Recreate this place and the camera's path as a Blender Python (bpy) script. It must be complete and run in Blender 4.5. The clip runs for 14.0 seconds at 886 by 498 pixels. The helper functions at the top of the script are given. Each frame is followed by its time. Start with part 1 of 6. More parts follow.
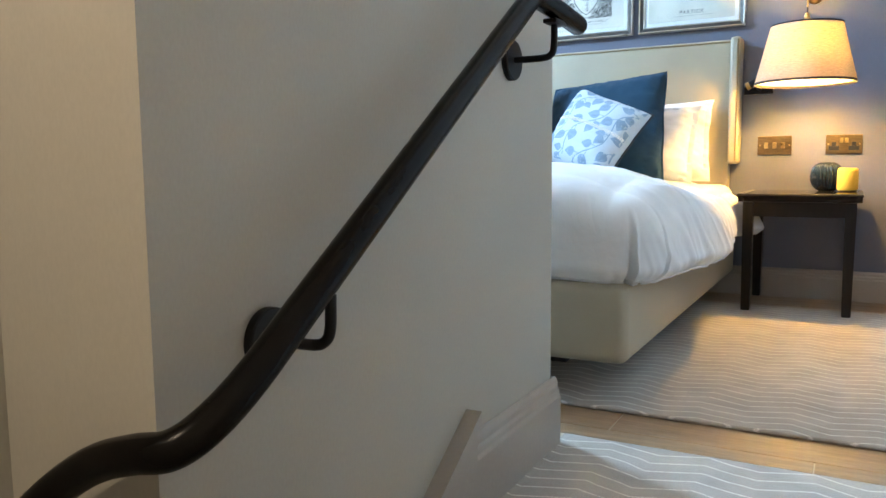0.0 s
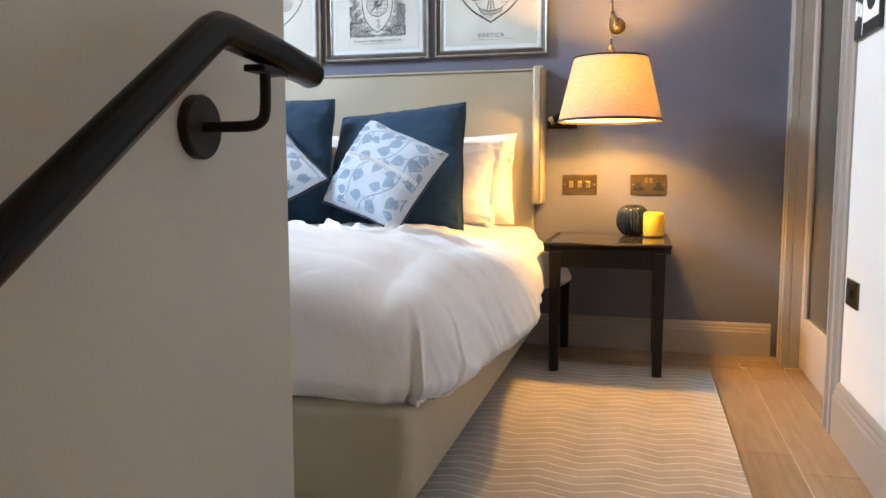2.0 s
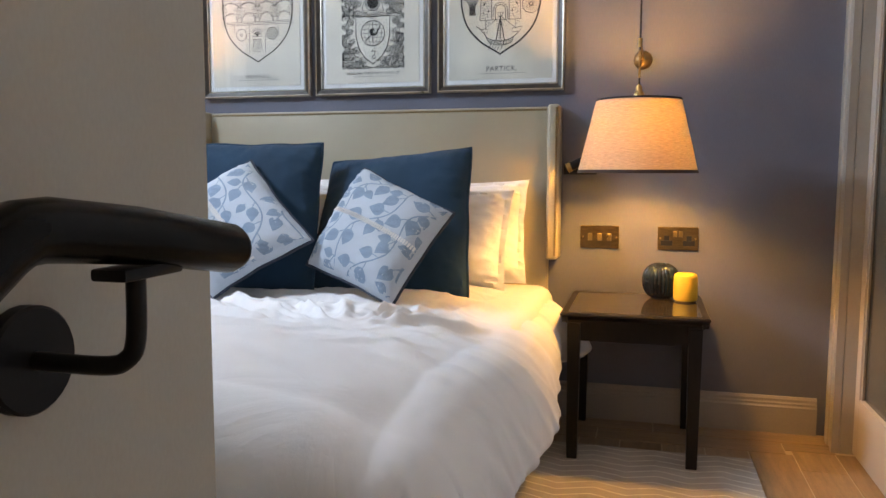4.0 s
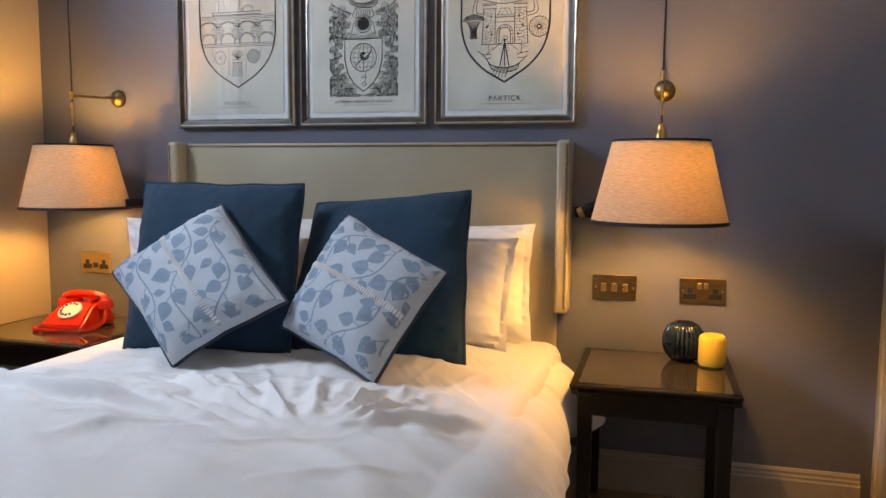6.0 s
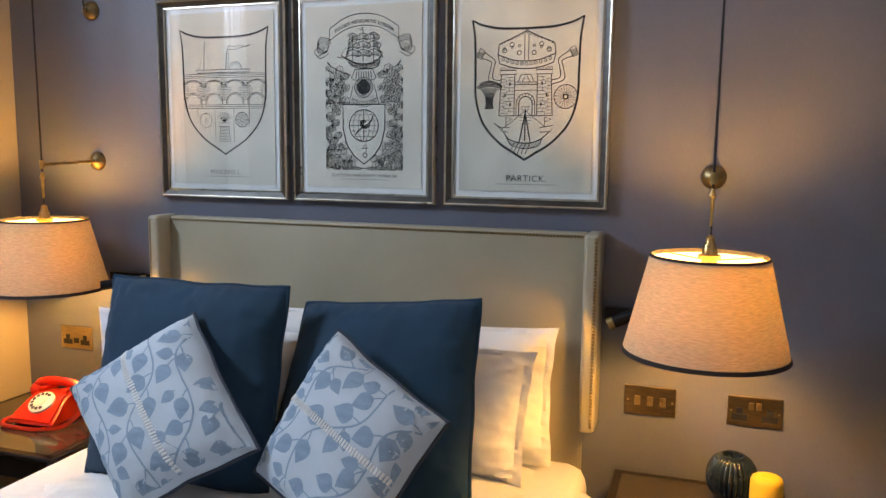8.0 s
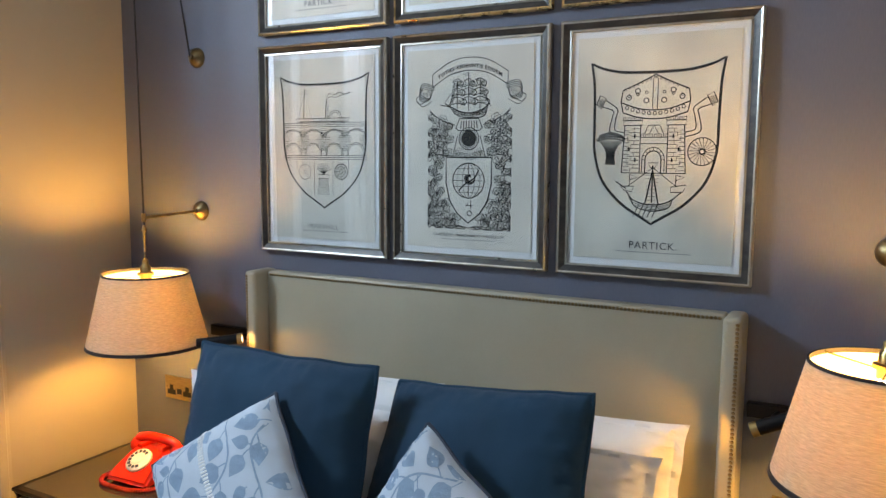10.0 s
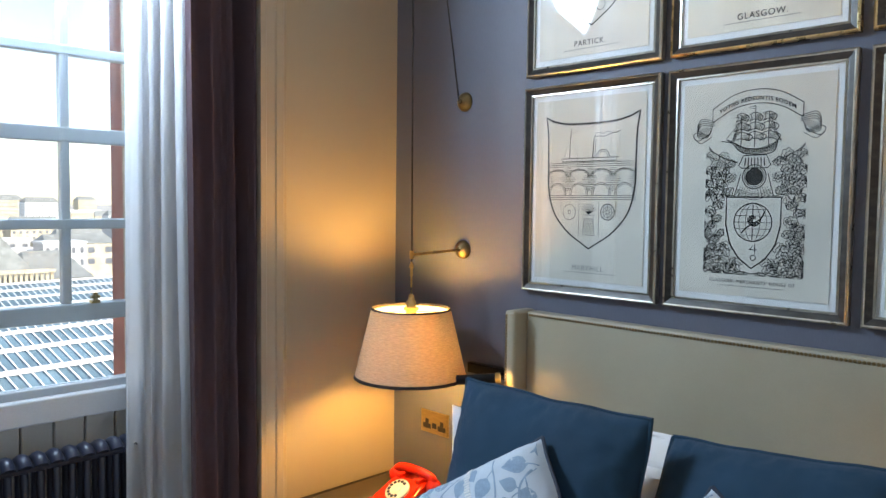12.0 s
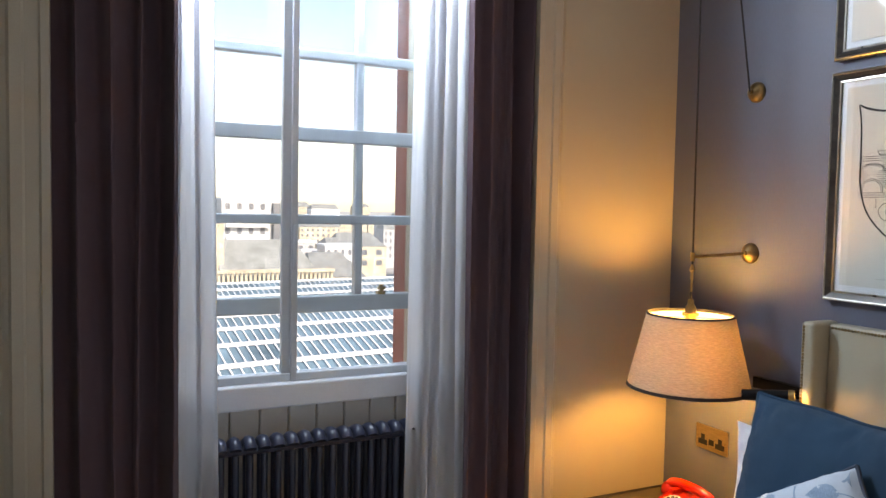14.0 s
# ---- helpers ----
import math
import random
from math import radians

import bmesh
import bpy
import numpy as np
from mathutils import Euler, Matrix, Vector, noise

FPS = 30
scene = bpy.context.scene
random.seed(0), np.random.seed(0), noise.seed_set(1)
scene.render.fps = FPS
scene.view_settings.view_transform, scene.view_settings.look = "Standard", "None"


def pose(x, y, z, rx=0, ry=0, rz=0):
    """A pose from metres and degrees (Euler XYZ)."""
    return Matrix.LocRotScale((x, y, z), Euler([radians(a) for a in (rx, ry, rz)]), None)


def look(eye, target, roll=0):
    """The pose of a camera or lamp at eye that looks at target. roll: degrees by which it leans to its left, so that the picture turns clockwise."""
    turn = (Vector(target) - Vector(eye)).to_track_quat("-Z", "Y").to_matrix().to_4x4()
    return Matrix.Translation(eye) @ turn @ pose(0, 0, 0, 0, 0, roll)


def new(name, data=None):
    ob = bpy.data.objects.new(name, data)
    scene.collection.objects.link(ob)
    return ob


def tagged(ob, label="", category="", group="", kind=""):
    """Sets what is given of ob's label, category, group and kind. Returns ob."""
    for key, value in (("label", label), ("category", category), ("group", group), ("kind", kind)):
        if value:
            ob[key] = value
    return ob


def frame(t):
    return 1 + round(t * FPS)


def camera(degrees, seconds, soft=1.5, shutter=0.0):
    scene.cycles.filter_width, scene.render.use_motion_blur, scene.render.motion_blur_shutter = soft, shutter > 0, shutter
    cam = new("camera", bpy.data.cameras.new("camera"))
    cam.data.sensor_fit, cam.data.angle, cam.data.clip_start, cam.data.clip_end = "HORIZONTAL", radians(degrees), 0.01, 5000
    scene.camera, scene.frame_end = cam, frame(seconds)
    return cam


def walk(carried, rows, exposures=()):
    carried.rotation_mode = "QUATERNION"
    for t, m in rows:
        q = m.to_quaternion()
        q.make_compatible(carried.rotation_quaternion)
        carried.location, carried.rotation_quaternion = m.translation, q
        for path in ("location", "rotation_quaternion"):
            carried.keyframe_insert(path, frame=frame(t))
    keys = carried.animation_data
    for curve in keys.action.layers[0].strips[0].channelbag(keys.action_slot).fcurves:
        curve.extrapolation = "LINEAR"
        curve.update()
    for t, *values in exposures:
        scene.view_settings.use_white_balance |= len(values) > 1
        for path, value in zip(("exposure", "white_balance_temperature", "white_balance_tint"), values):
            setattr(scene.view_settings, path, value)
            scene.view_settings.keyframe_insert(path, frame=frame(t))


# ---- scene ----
cam = camera(60.5, 14.0)
PATH = [
    (0, (0.023, 0.123, 0.624), (-0.924, 1.871, 0.408), -0.5),
    (0.5, (-0.016, 0.213, 0.622), (-0.785, 2.047, 0.407), -0.4),
    (1, (-0.021, 0.339, 0.623), (-0.651, 2.225, 0.411), -0.2),
    (1.5, (-0.029, 0.537, 0.681), (-0.567, 2.452, 0.472), -0.2),
    (2, (-0.055, 0.669, 0.769), (-0.558, 2.594, 0.563), -0.1),
    (2.5, (-0.084, 0.756, 0.793), (-0.588, 2.682, 0.588), -0.0),
    (3, (-0.116, 0.851, 0.866), (-0.621, 2.777, 0.663), 0.0),
    (5.5, (-0.179, 1.289, 1.02), (-0.701, 3.211, 0.835), 0.4),
    (6, (-0.19, 1.362, 1.085), (-0.724, 3.279, 0.892), 0.4),
    (6.5, (-0.193, 1.464, 1.114), (-0.754, 3.371, 0.895), 0.5),
    (7, (-0.205, 1.571, 1.227), (-0.786, 3.47, 0.99), 0.5),
    (9.5, (-0.244, 1.974, 1.549), (-1.058, 3.784, 1.301), 0.5),
    (10, (-0.258, 2.035, 1.561), (-1.198, 3.785, 1.333), 0.4),
    (10.5, (-0.269, 2.053, 1.556), (-1.335, 3.735, 1.371), 0.6),
    (11, (-0.295, 2.038, 1.56), (-1.47, 3.649, 1.402), 0.4),
    (11.5, (-0.331, 2.026, 1.552), (-1.625, 3.545, 1.421), 0.5),
    (12, (-0.378, 2.014, 1.544), (-1.799, 3.416, 1.428), 0.7),
    (12.5, (-0.421, 2.003, 1.537), (-1.971, 3.262, 1.424), 0.7),
    (13, (-0.437, 1.991, 1.511), (-2.101, 3.096, 1.414), 1.0),
    (13.5, (-0.442, 1.993, 1.512), (-2.194, 2.953, 1.41), 1.1),
    (14, (-0.453, 1.984, 1.51), (-2.254, 2.849, 1.405), 1.1),
]
EXPOSURE = [(0.0, 2.54, 6350, 10), (0.7, 2.46, 6750, 14), (1.8, 2.30, 7600, 21), (2.4, 1.95, 8300, 25), (3.0, 1.80, 8350, 25), (5.5, 1.12, 8200, 26),
            (7.0, 1.05, 8200, 26), (9.5, 1.14, 7700, 18), (12.5, 1.23, 7500, 17), (14.0, 1.09, 8200, 24)]
walk(cam, [(t, look(eye, target, roll)) for t, eye, target, roll in PATH],
     exposures=EXPOSURE)
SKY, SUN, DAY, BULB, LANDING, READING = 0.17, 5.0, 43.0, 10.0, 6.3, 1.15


# ---------------------------------------------------------------- world, sun, large lights
world = bpy.data.worlds.new("sky")
scene.world = world
world.use_nodes = True
wn = world.node_tree
sky = wn.nodes.new("ShaderNodeTexSky")
sky.sky_type = 'NISHITA'
sky.sun_disc = False
sky.sun_elevation = radians(38)
sky.sun_rotation = radians(80)
sky.air_density = 1.0
sky.dust_density = 0.7
wn.nodes["Background"].inputs[1].default_value = SKY
wn.links.new(sky.outputs[0], wn.nodes["Background"].inputs[0])

sun = new("sun", bpy.data.lights.new("sun", 'SUN'))
sun.data.energy = SUN
sun.data.angle = radians(0.6)
sun.data.color = (1.0, 0.95, 0.88)
sun.matrix_world = look((60, 12, 48), (0, 0, 0))


def area(name, eye, target, sx, sy, watts, col):
    ob = new(name, bpy.data.lights.new(name, 'AREA'))
    ob.data.shape = 'RECTANGLE'
    ob.data.size, ob.data.size_y, ob.data.energy, ob.data.color = sx, sy, watts, col
    ob.matrix_world = look(eye, target)
    return ob


# the sky's light in the upper part of the window opening
area("window_daylight", (-3.02, 2.64, 2.55), (-0.6, 3.10, 1.15), 0.74, 0.42, DAY, (0.48, 0.73, 1.0))


def lamp_bulb(name, p, watts, col, radius=0.042):
    ob = new(name, bpy.data.lights.new(name, 'POINT'))
    ob.data.energy, ob.data.color, ob.data.shadow_soft_size = watts, col, radius
    ob.location = p
    return ob


WARM = (1.0, 0.53, 0.085)
# unseen wall light behind the walker, assumed from the warm-lit landing wall
lamp_bulb("unseen_landing_light", (-0.69, -0.28, 1.58), LANDING, (1.0, 0.80, 0.58), 0.05)
LAMP_R, LAMP_L = (-0.180, 3.65), (-2.300, 3.76)
lamp_bulb("bulb_light", (*LAMP_R, 1.088), BULB, WARM)
lamp_bulb("bulb_light", (*LAMP_L, 1.088), BULB, WARM)

# ---------------------------------------------------------------- materials


def mat(name, col, rough=0.5, metal=0.0, var=0.10, scale=5.0, bump=0.0, bscale=250.0, stretch=(1, 1, 1), spec=0.5,
        sheen=0.0, rnd=0.0, fine=0.05, coat=0.0, wrinkle=0.0):
    m = bpy.data.materials.new(name)
    m.use_nodes = True
    nt = m.node_tree
    N, L = nt.nodes, nt.links
    b = N["Principled BSDF"]
    b.inputs["Roughness"].default_value = rough
    b.inputs["Metallic"].default_value = metal
    b.inputs["Specular IOR Level"].default_value = spec
    if sheen:
        b.inputs["Sheen Weight"].default_value = sheen
    if coat:
        b.inputs["Coat Weight"].default_value = coat
        b.inputs["Coat Roughness"].default_value = 0.08
    tc = N.new("ShaderNodeTexCoord")
    mp = N.new("ShaderNodeMapping")
    mp.inputs["Scale"].default_value = stretch
    L.new(tc.outputs["Object"], mp.inputs[0])
    big = N.new("ShaderNodeTexNoise")
    big.inputs["Scale"].default_value = scale
    big.inputs["Detail"].default_value = 5
    small = N.new("ShaderNodeTexNoise")
    small.inputs["Scale"].default_value = bscale
    small.inputs["Detail"].default_value = 3
    L.new(mp.outputs[0], big.inputs["Vector"])
    L.new(mp.outputs[0], small.inputs["Vector"])
    mix = N.new("ShaderNodeMix")
    mix.data_type = 'RGBA'
    mix.inputs[6].default_value = (*[c * (1 - var) for c in col], 1)
    mix.inputs[7].default_value = (*[min(1, c * (1 + var)) for c in col], 1)
    ramp = N.new("ShaderNodeMapRange")
    ramp.inputs[1].default_value, ramp.inputs[2].default_value = 0.3, 0.7
    L.new(big.outputs[0], ramp.inputs[0])
    L.new(ramp.outputs[0], mix.inputs[0])
    mul = N.new("ShaderNodeMix")
    mul.data_type = 'RGBA'
    mul.blend_type = 'MULTIPLY'
    mul.inputs[0].default_value = 1.0
    g = N.new("ShaderNodeMapRange")
    g.inputs[1].default_value, g.inputs[2].default_value = 0.3, 0.7
    g.inputs[3].default_value, g.inputs[4].default_value = 1 - fine, 1 + fine
    L.new(small.outputs[0], g.inputs[0])
    L.new(mix.outputs[2], mul.inputs[6])
    L.new(g.outputs[0], mul.inputs[7])
    out = mul.outputs[2]
    if rnd:
        oi = N.new("ShaderNodeObjectInfo")
        r = N.new("ShaderNodeMapRange")
        r.inputs[3].default_value, r.inputs[4].default_value = 1 - rnd, 1 + rnd
        L.new(oi.outputs["Random"], r.inputs[0])
        mu = N.new("ShaderNodeMix")
        mu.data_type = 'RGBA'
        mu.blend_type = 'MULTIPLY'
        mu.inputs[0].default_value = 1.0
        L.new(out, mu.inputs[6])
        L.new(r.outputs[0], mu.inputs[7])
        out = mu.outputs[2]
    L.new(out, b.inputs["Base Color"])
    rr = N.new("ShaderNodeMapRange")
    rr.inputs[3].default_value, rr.inputs[4].default_value = max(0.02, rough - 0.07), min(1, rough + 0.07)
    L.new(big.outputs[0], rr.inputs[0])
    L.new(rr.outputs[0], b.inputs["Roughness"])
    if wrinkle:
        wr = N.new("ShaderNodeTexNoise")
        wr.inputs["Scale"].default_value = 4.0
        wr.inputs["Detail"].default_value = 5
        wr.inputs["Distortion"].default_value = 1.2
        L.new(tc.outputs["Object"], wr.inputs["Vector"])
        cre = N.new("ShaderNodeMath")
        cre.operation = 'PINGPONG'
        cre.inputs[1].default_value = 0.12
        L.new(wr.outputs[0], cre.inputs[0])
        wb = N.new("ShaderNodeBump")
        wb.inputs["Strength"].default_value = wrinkle
        wb.inputs["Distance"].default_value = 0.03
        L.new(cre.outputs[0], wb.inputs["Height"])
        L.new(wb.outputs[0], b.inputs["Normal"])
    if bump:
        bu = N.new("ShaderNodeBump")
        bu.inputs["Strength"].default_value = bump
        bu.inputs["Distance"].default_value = 0.002
        L.new(small.outputs[0], bu.inputs["Height"])
        if wrinkle:
            L.new(wb.outputs[0], bu.inputs["Normal"])
        L.new(bu.outputs[0], b.inputs["Normal"])
    return m


def emit(name, col, power):
    m = bpy.data.materials.new(name)
    m.use_nodes = True
    b = m.node_tree.nodes["Principled BSDF"]
    b.inputs["Base Color"].default_value = (*col, 1)
    b.inputs["Emission Color"].default_value = (*col, 1)
    b.inputs["Emission Strength"].default_value = power
    return m


def clear_glass(name, tint=(0.95, 0.97, 0.97), rough=0.0, gain=1.0):
    m = bpy.data.materials.new(name)
    m.use_nodes = True
    N, L = m.node_tree.nodes, m.node_tree.links
    N.remove(N["Principled BSDF"])
    tr = N.new("ShaderNodeBsdfTransparent")
    tr.inputs[0].default_value = (*tint, 1)
    gl = N.new("ShaderNodeBsdfGlossy")
    gl.inputs["Roughness"].default_value = rough
    fr = N.new("ShaderNodeFresnel")
    fr.inputs[0].default_value = 1.5
    k = N.new("ShaderNodeMath")
    k.operation = 'MULTIPLY'
    k.inputs[1].default_value = gain
    mx = N.new("ShaderNodeMixShader")
    L.new(fr.outputs[0], k.inputs[0])
    L.new(k.outputs[0], mx.inputs[0])
    L.new(tr.outputs[0], mx.inputs[1])
    L.new(gl.outputs[0], mx.inputs[2])
    L.new(mx.outputs[0], N["Material Output"].inputs[0])
    return m


def cloth(name, col, through_col, share, weave=900.0, slub=0.12, see=0.0, stretch=(1, 1, 6)):
    """A fabric that lets light through: part diffuse, part translucent, and see of it open holes."""
    m = bpy.data.materials.new(name)
    m.use_nodes = True
    N, L = m.node_tree.nodes, m.node_tree.links
    N.remove(N["Principled BSDF"])
    tc = N.new("ShaderNodeTexCoord")
    mp = N.new("ShaderNodeMapping")
    mp.inputs["Scale"].default_value = stretch
    L.new(tc.outputs["Object"], mp.inputs[0])
    no = N.new("ShaderNodeTexNoise")
    no.inputs["Scale"].default_value = weave
    no.inputs["Detail"].default_value = 4
    L.new(mp.outputs[0], no.inputs["Vector"])
    k = N.new("ShaderNodeMapRange")
    k.inputs[1].default_value, k.inputs[2].default_value = 0.3, 0.7
    k.inputs[3].default_value, k.inputs[4].default_value = 1 - slub, 1 + slub
    L.new(no.outputs[0], k.inputs[0])
    outs = []
    for c, kind in ((col, "ShaderNodeBsdfDiffuse"), (through_col, "ShaderNodeBsdfTranslucent")):
        mu = N.new("ShaderNodeMix")
        mu.data_type = 'RGBA'
        mu.blend_type = 'MULTIPLY'
        mu.inputs[0].default_value = 1
        mu.inputs[6].default_value = (*c, 1)
        L.new(k.outputs[0], mu.inputs[7])
        s = N.new(kind)
        L.new(mu.outputs[2], s.inputs[0])
        outs.append(s)
    mx = N.new("ShaderNodeMixShader")
    mx.inputs[0].default_value = share
    L.new(outs[0].outputs[0], mx.inputs[1])
    L.new(outs[1].outputs[0], mx.inputs[2])
    last = mx
    if see:
        tr = N.new("ShaderNodeBsdfTransparent")
        m2 = N.new("ShaderNodeMixShader")
        m2.inputs[0].default_value = see
        L.new(mx.outputs[0], m2.inputs[1])
        L.new(tr.outputs[0], m2.inputs[2])
        last = m2
    L.new(last.outputs[0], N["Material Output"].inputs[0])
    return m


def zigzag_carpet(name):
    """Grey wool with thin pale zigzag lines that run across it, a little uneven."""
    m = mat(name, (0.43, 0.40, 0.36), rough=0.95, var=0.12, scale=9, bump=0.8, bscale=700, spec=0.1, fine=0.22)
    N, L = m.node_tree.nodes, m.node_tree.links
    b = N["Principled BSDF"]
    base = b.inputs["Base Color"].links[0].from_socket
    tc = N.new("ShaderNodeTexCoord")
    sp = N.new("ShaderNodeSeparateXYZ")
    L.new(tc.outputs["Object"], sp.inputs[0])

    def math_node(op, a, bb=None, c=None):
        n = N.new("ShaderNodeMath")
        n.operation = op
        for i, v in enumerate((a, bb, c)):
            if v is None:
                continue
            if isinstance(v, (int, float)):
                n.inputs[i].default_value = v
            else:
                L.new(v, n.inputs[i])
        return n.outputs[0]

    wob = N.new("ShaderNodeTexNoise")
    wob.inputs["Scale"].default_value = 5.0
    wob.inputs["Detail"].default_value = 2
    L.new(tc.outputs["Object"], wob.inputs["Vector"])
    xs = math_node('MULTIPLY_ADD', wob.outputs[0], 0.06, sp.outputs[0])
    tri = math_node('PINGPONG', xs, 0.098)
    zz = math_node('MULTIPLY_ADD', tri, 0.36, sp.outputs[1])
    zz = math_node('MULTIPLY_ADD', wob.outputs[0], 0.03, zz)
    fr = math_node('FRACT', math_node('DIVIDE', zz, LINE))
    d = math_node('ABSOLUTE', math_node('SUBTRACT', fr, 0.5))
    ln = N.new("ShaderNodeMapRange")
    ln.inputs[1].default_value, ln.inputs[2].default_value = 0.075, 0.035
    L.new(d, ln.inputs[0])
    speck = N.new("ShaderNodeTexNoise")
    speck.inputs["Scale"].default_value = 260
    L.new(tc.outputs["Object"], speck.inputs["Vector"])
    sm = N.new("ShaderNodeMapRange")
    sm.inputs[1].default_value, sm.inputs[2].default_value = 0.32, 0.5
    L.new(speck.outputs[0], sm.inputs[0])
    fac = math_node('MULTIPLY', ln.outputs[0], sm.outputs[0])
    mx = N.new("ShaderNodeMix")
    mx.data_type = 'RGBA'
    L.new(fac, mx.inputs[0])
    L.new(base, mx.inputs[6])
    mx.inputs[7].default_value = (0.76, 0.73, 0.67, 1)
    L.new(mx.outputs[2], b.inputs["Base Color"])
    return m


LINE = 0.046
M = {}
M["wall_blue"] = mat("slate_wallpaper", (0.116, 0.126, 0.170), 0.55, var=0.06, scale=3, bump=0.25, bscale=420, stretch=(1, 1, 0.12), fine=0.05)
M["wall_cream"] = mat("cream_paint", (0.39, 0.33, 0.245), 0.6, var=0.03, scale=2, bump=0.08, bscale=300, fine=0.02)
M["wall_greige"] = mat("greige_paint", (0.385, 0.368, 0.322), 0.6, var=0.04, scale=2, bump=0.05, bscale=260, stretch=(1, 1, 0.5), fine=0.03)
M["wall_white"] = mat("white_paint", (0.74, 0.74, 0.72), 0.55, var=0.03, scale=2, bump=0.08, bscale=300, fine=0.02)
M["ceiling"] = mat("ceiling_paint", (0.78, 0.77, 0.75), 0.8, var=0.03, scale=2, fine=0.02)
M["trim_cream"] = mat("cream_gloss_trim", (0.41, 0.35, 0.27), 0.4, var=0.04, scale=3, fine=0.03)
M["skirting"] = mat("taupe_gloss_paint", (0.33, 0.30, 0.265), 0.32, var=0.06, scale=4, bump=0.04, bscale=120, fine=0.03)
# same white as the window, kept lighter because the sill is lit
M["sill"] = mat("sill_white_lit", (0.72, 0.74, 0.78), 0.3, var=0.04, scale=6, fine=0.03)
M["panel"] = mat("panelling_paint", (0.62, 0.60, 0.56), 0.4, var=0.05, scale=4, fine=0.03)
# white greyed down: the backlit window's shade is put into its colour
M["frame_shaded_white"] = mat("window_white_shaded", (0.52, 0.55, 0.58), 0.3, var=0.05, scale=6, fine=0.03)
M["wood"] = mat("oak_plank", (0.30, 0.205, 0.125), 0.34, var=0.22, scale=7, bump=0.25, bscale=60, stretch=(9, 0.7, 1), fine=0.16, rnd=0.16)
M["wood_x"] = mat("oak_plank_across", (0.30, 0.205, 0.125), 0.34, var=0.22, scale=7, bump=0.25, bscale=60, stretch=(0.7, 9, 1), fine=0.16, rnd=0.16)
M["joint"] = mat("floor_joint", (0.55, 0.48, 0.37), 0.7)
M["carpet"] = zigzag_carpet("zigzag_carpet")
M["nosing"] = mat("dark_carpet_edge", (0.05, 0.05, 0.055), 0.9, bump=0.5, bscale=500, fine=0.2)
M["leather"] = mat("putty_leather", (0.345, 0.31, 0.232), 0.42, var=0.05, scale=4, bump=0.22, bscale=520, fine=0.04)
M["plinth"] = mat("dark_plinth", (0.03, 0.03, 0.03), 0.7)
M["linen"] = mat("white_cotton", (0.71, 0.71, 0.72), 0.85, var=0.015, scale=3, bump=0.12, bscale=1200, sheen=0.08, fine=0.015, spec=0.2, wrinkle=0.30)
M["velvet"] = mat("navy_velvet", (0.012, 0.042, 0.076), 0.85, var=0.15, scale=6, bump=0.3, bscale=900, wrinkle=0.22, sheen=0.06, fine=0.10, spec=0.2)
M["print_ground"] = mat("pale_woven_cotton", (0.44, 0.50, 0.56), 0.9, var=0.04, scale=8, bump=0.5, bscale=900, stretch=(1, 1, 3), fine=0.10, spec=0.2)
M["print_leaf"] = mat("blue_grey_print", (0.205, 0.285, 0.375), 0.9, var=0.12, scale=20, bump=0.5, bscale=420, stretch=(1, 1, 4), fine=0.30, spec=0.2)
M["piping"] = mat("navy_piping", (0.012, 0.022, 0.042), 0.7, bump=0.3, bscale=800)
M["ruffle"] = mat("ruffle_tape", (0.74, 0.73, 0.71), 0.8, fine=0.05)
M["black_wood"] = mat("espresso_wood", (0.010, 0.007, 0.006), 0.32, spec=0.22, var=0.3, scale=8, bump=0.05, bscale=80, stretch=(8, 1, 1))
M["top_glass"] = mat("smoked_table_glass", (0.035, 0.028, 0.02), 0.05, var=0.05, scale=3, spec=0.8, fine=0.02)
M["rail"] = mat("black_painted_wood_rail", (0.004, 0.0035, 0.003), 0.24, spec=0.09, var=0.3, scale=14, bump=0.06, bscale=60, fine=0.1)
M["black_metal"] = mat("black_metal", (0.008, 0.008, 0.009), 0.42, metal=0.0, spec=0.15, var=0.2, scale=20)
M["brass"] = mat("aged_brass", (0.42, 0.29, 0.12), 0.3, metal=1.0, var=0.25, scale=30, bscale=300, fine=0.1)
M["brass_aged"] = mat("dull_aged_brass", (0.23, 0.165, 0.080), 0.36, metal=1.0, var=0.3, scale=30, bscale=300, fine=0.12)
M["brass_dark"] = mat("antique_bronze_plate", (0.165, 0.120, 0.062), 0.36, metal=1.0, var=0.2, scale=25, bscale=400, stretch=(1, 1, 8), fine=0.12)
M["brass_pale"] = mat("polished_brass_plate", (0.50, 0.40, 0.235), 0.34, metal=1.0, var=0.15, scale=25, bscale=400, stretch=(1, 1, 8), fine=0.1)
M["nail"] = mat("brass_nailhead", (0.26, 0.185, 0.095), 0.35, metal=1.0, var=0.2, scale=60)
M["black"] = mat("black_plastic", (0.012, 0.012, 0.012), 0.4)
M["shade"] = cloth("linen_shade", (0.52, 0.40, 0.28), (0.70, 0.50, 0.30), 0.185, weave=60, slub=0.19, stretch=(1, 1, 9))
M["lining"] = cloth("white_shade_lining", (0.82, 0.79, 0.72), (0.92, 0.88, 0.80), 0.15, weave=300, slub=0.03)
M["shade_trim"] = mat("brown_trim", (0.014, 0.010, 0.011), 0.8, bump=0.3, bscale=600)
M["cord"] = mat("braided_black_flex", (0.012, 0.011, 0.012), 0.7, bump=0.6, bscale=700, fine=0.3)
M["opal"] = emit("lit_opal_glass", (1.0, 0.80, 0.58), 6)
M["bulb"] = emit("lit_bulb", (1.0, 0.76, 0.45), 22)
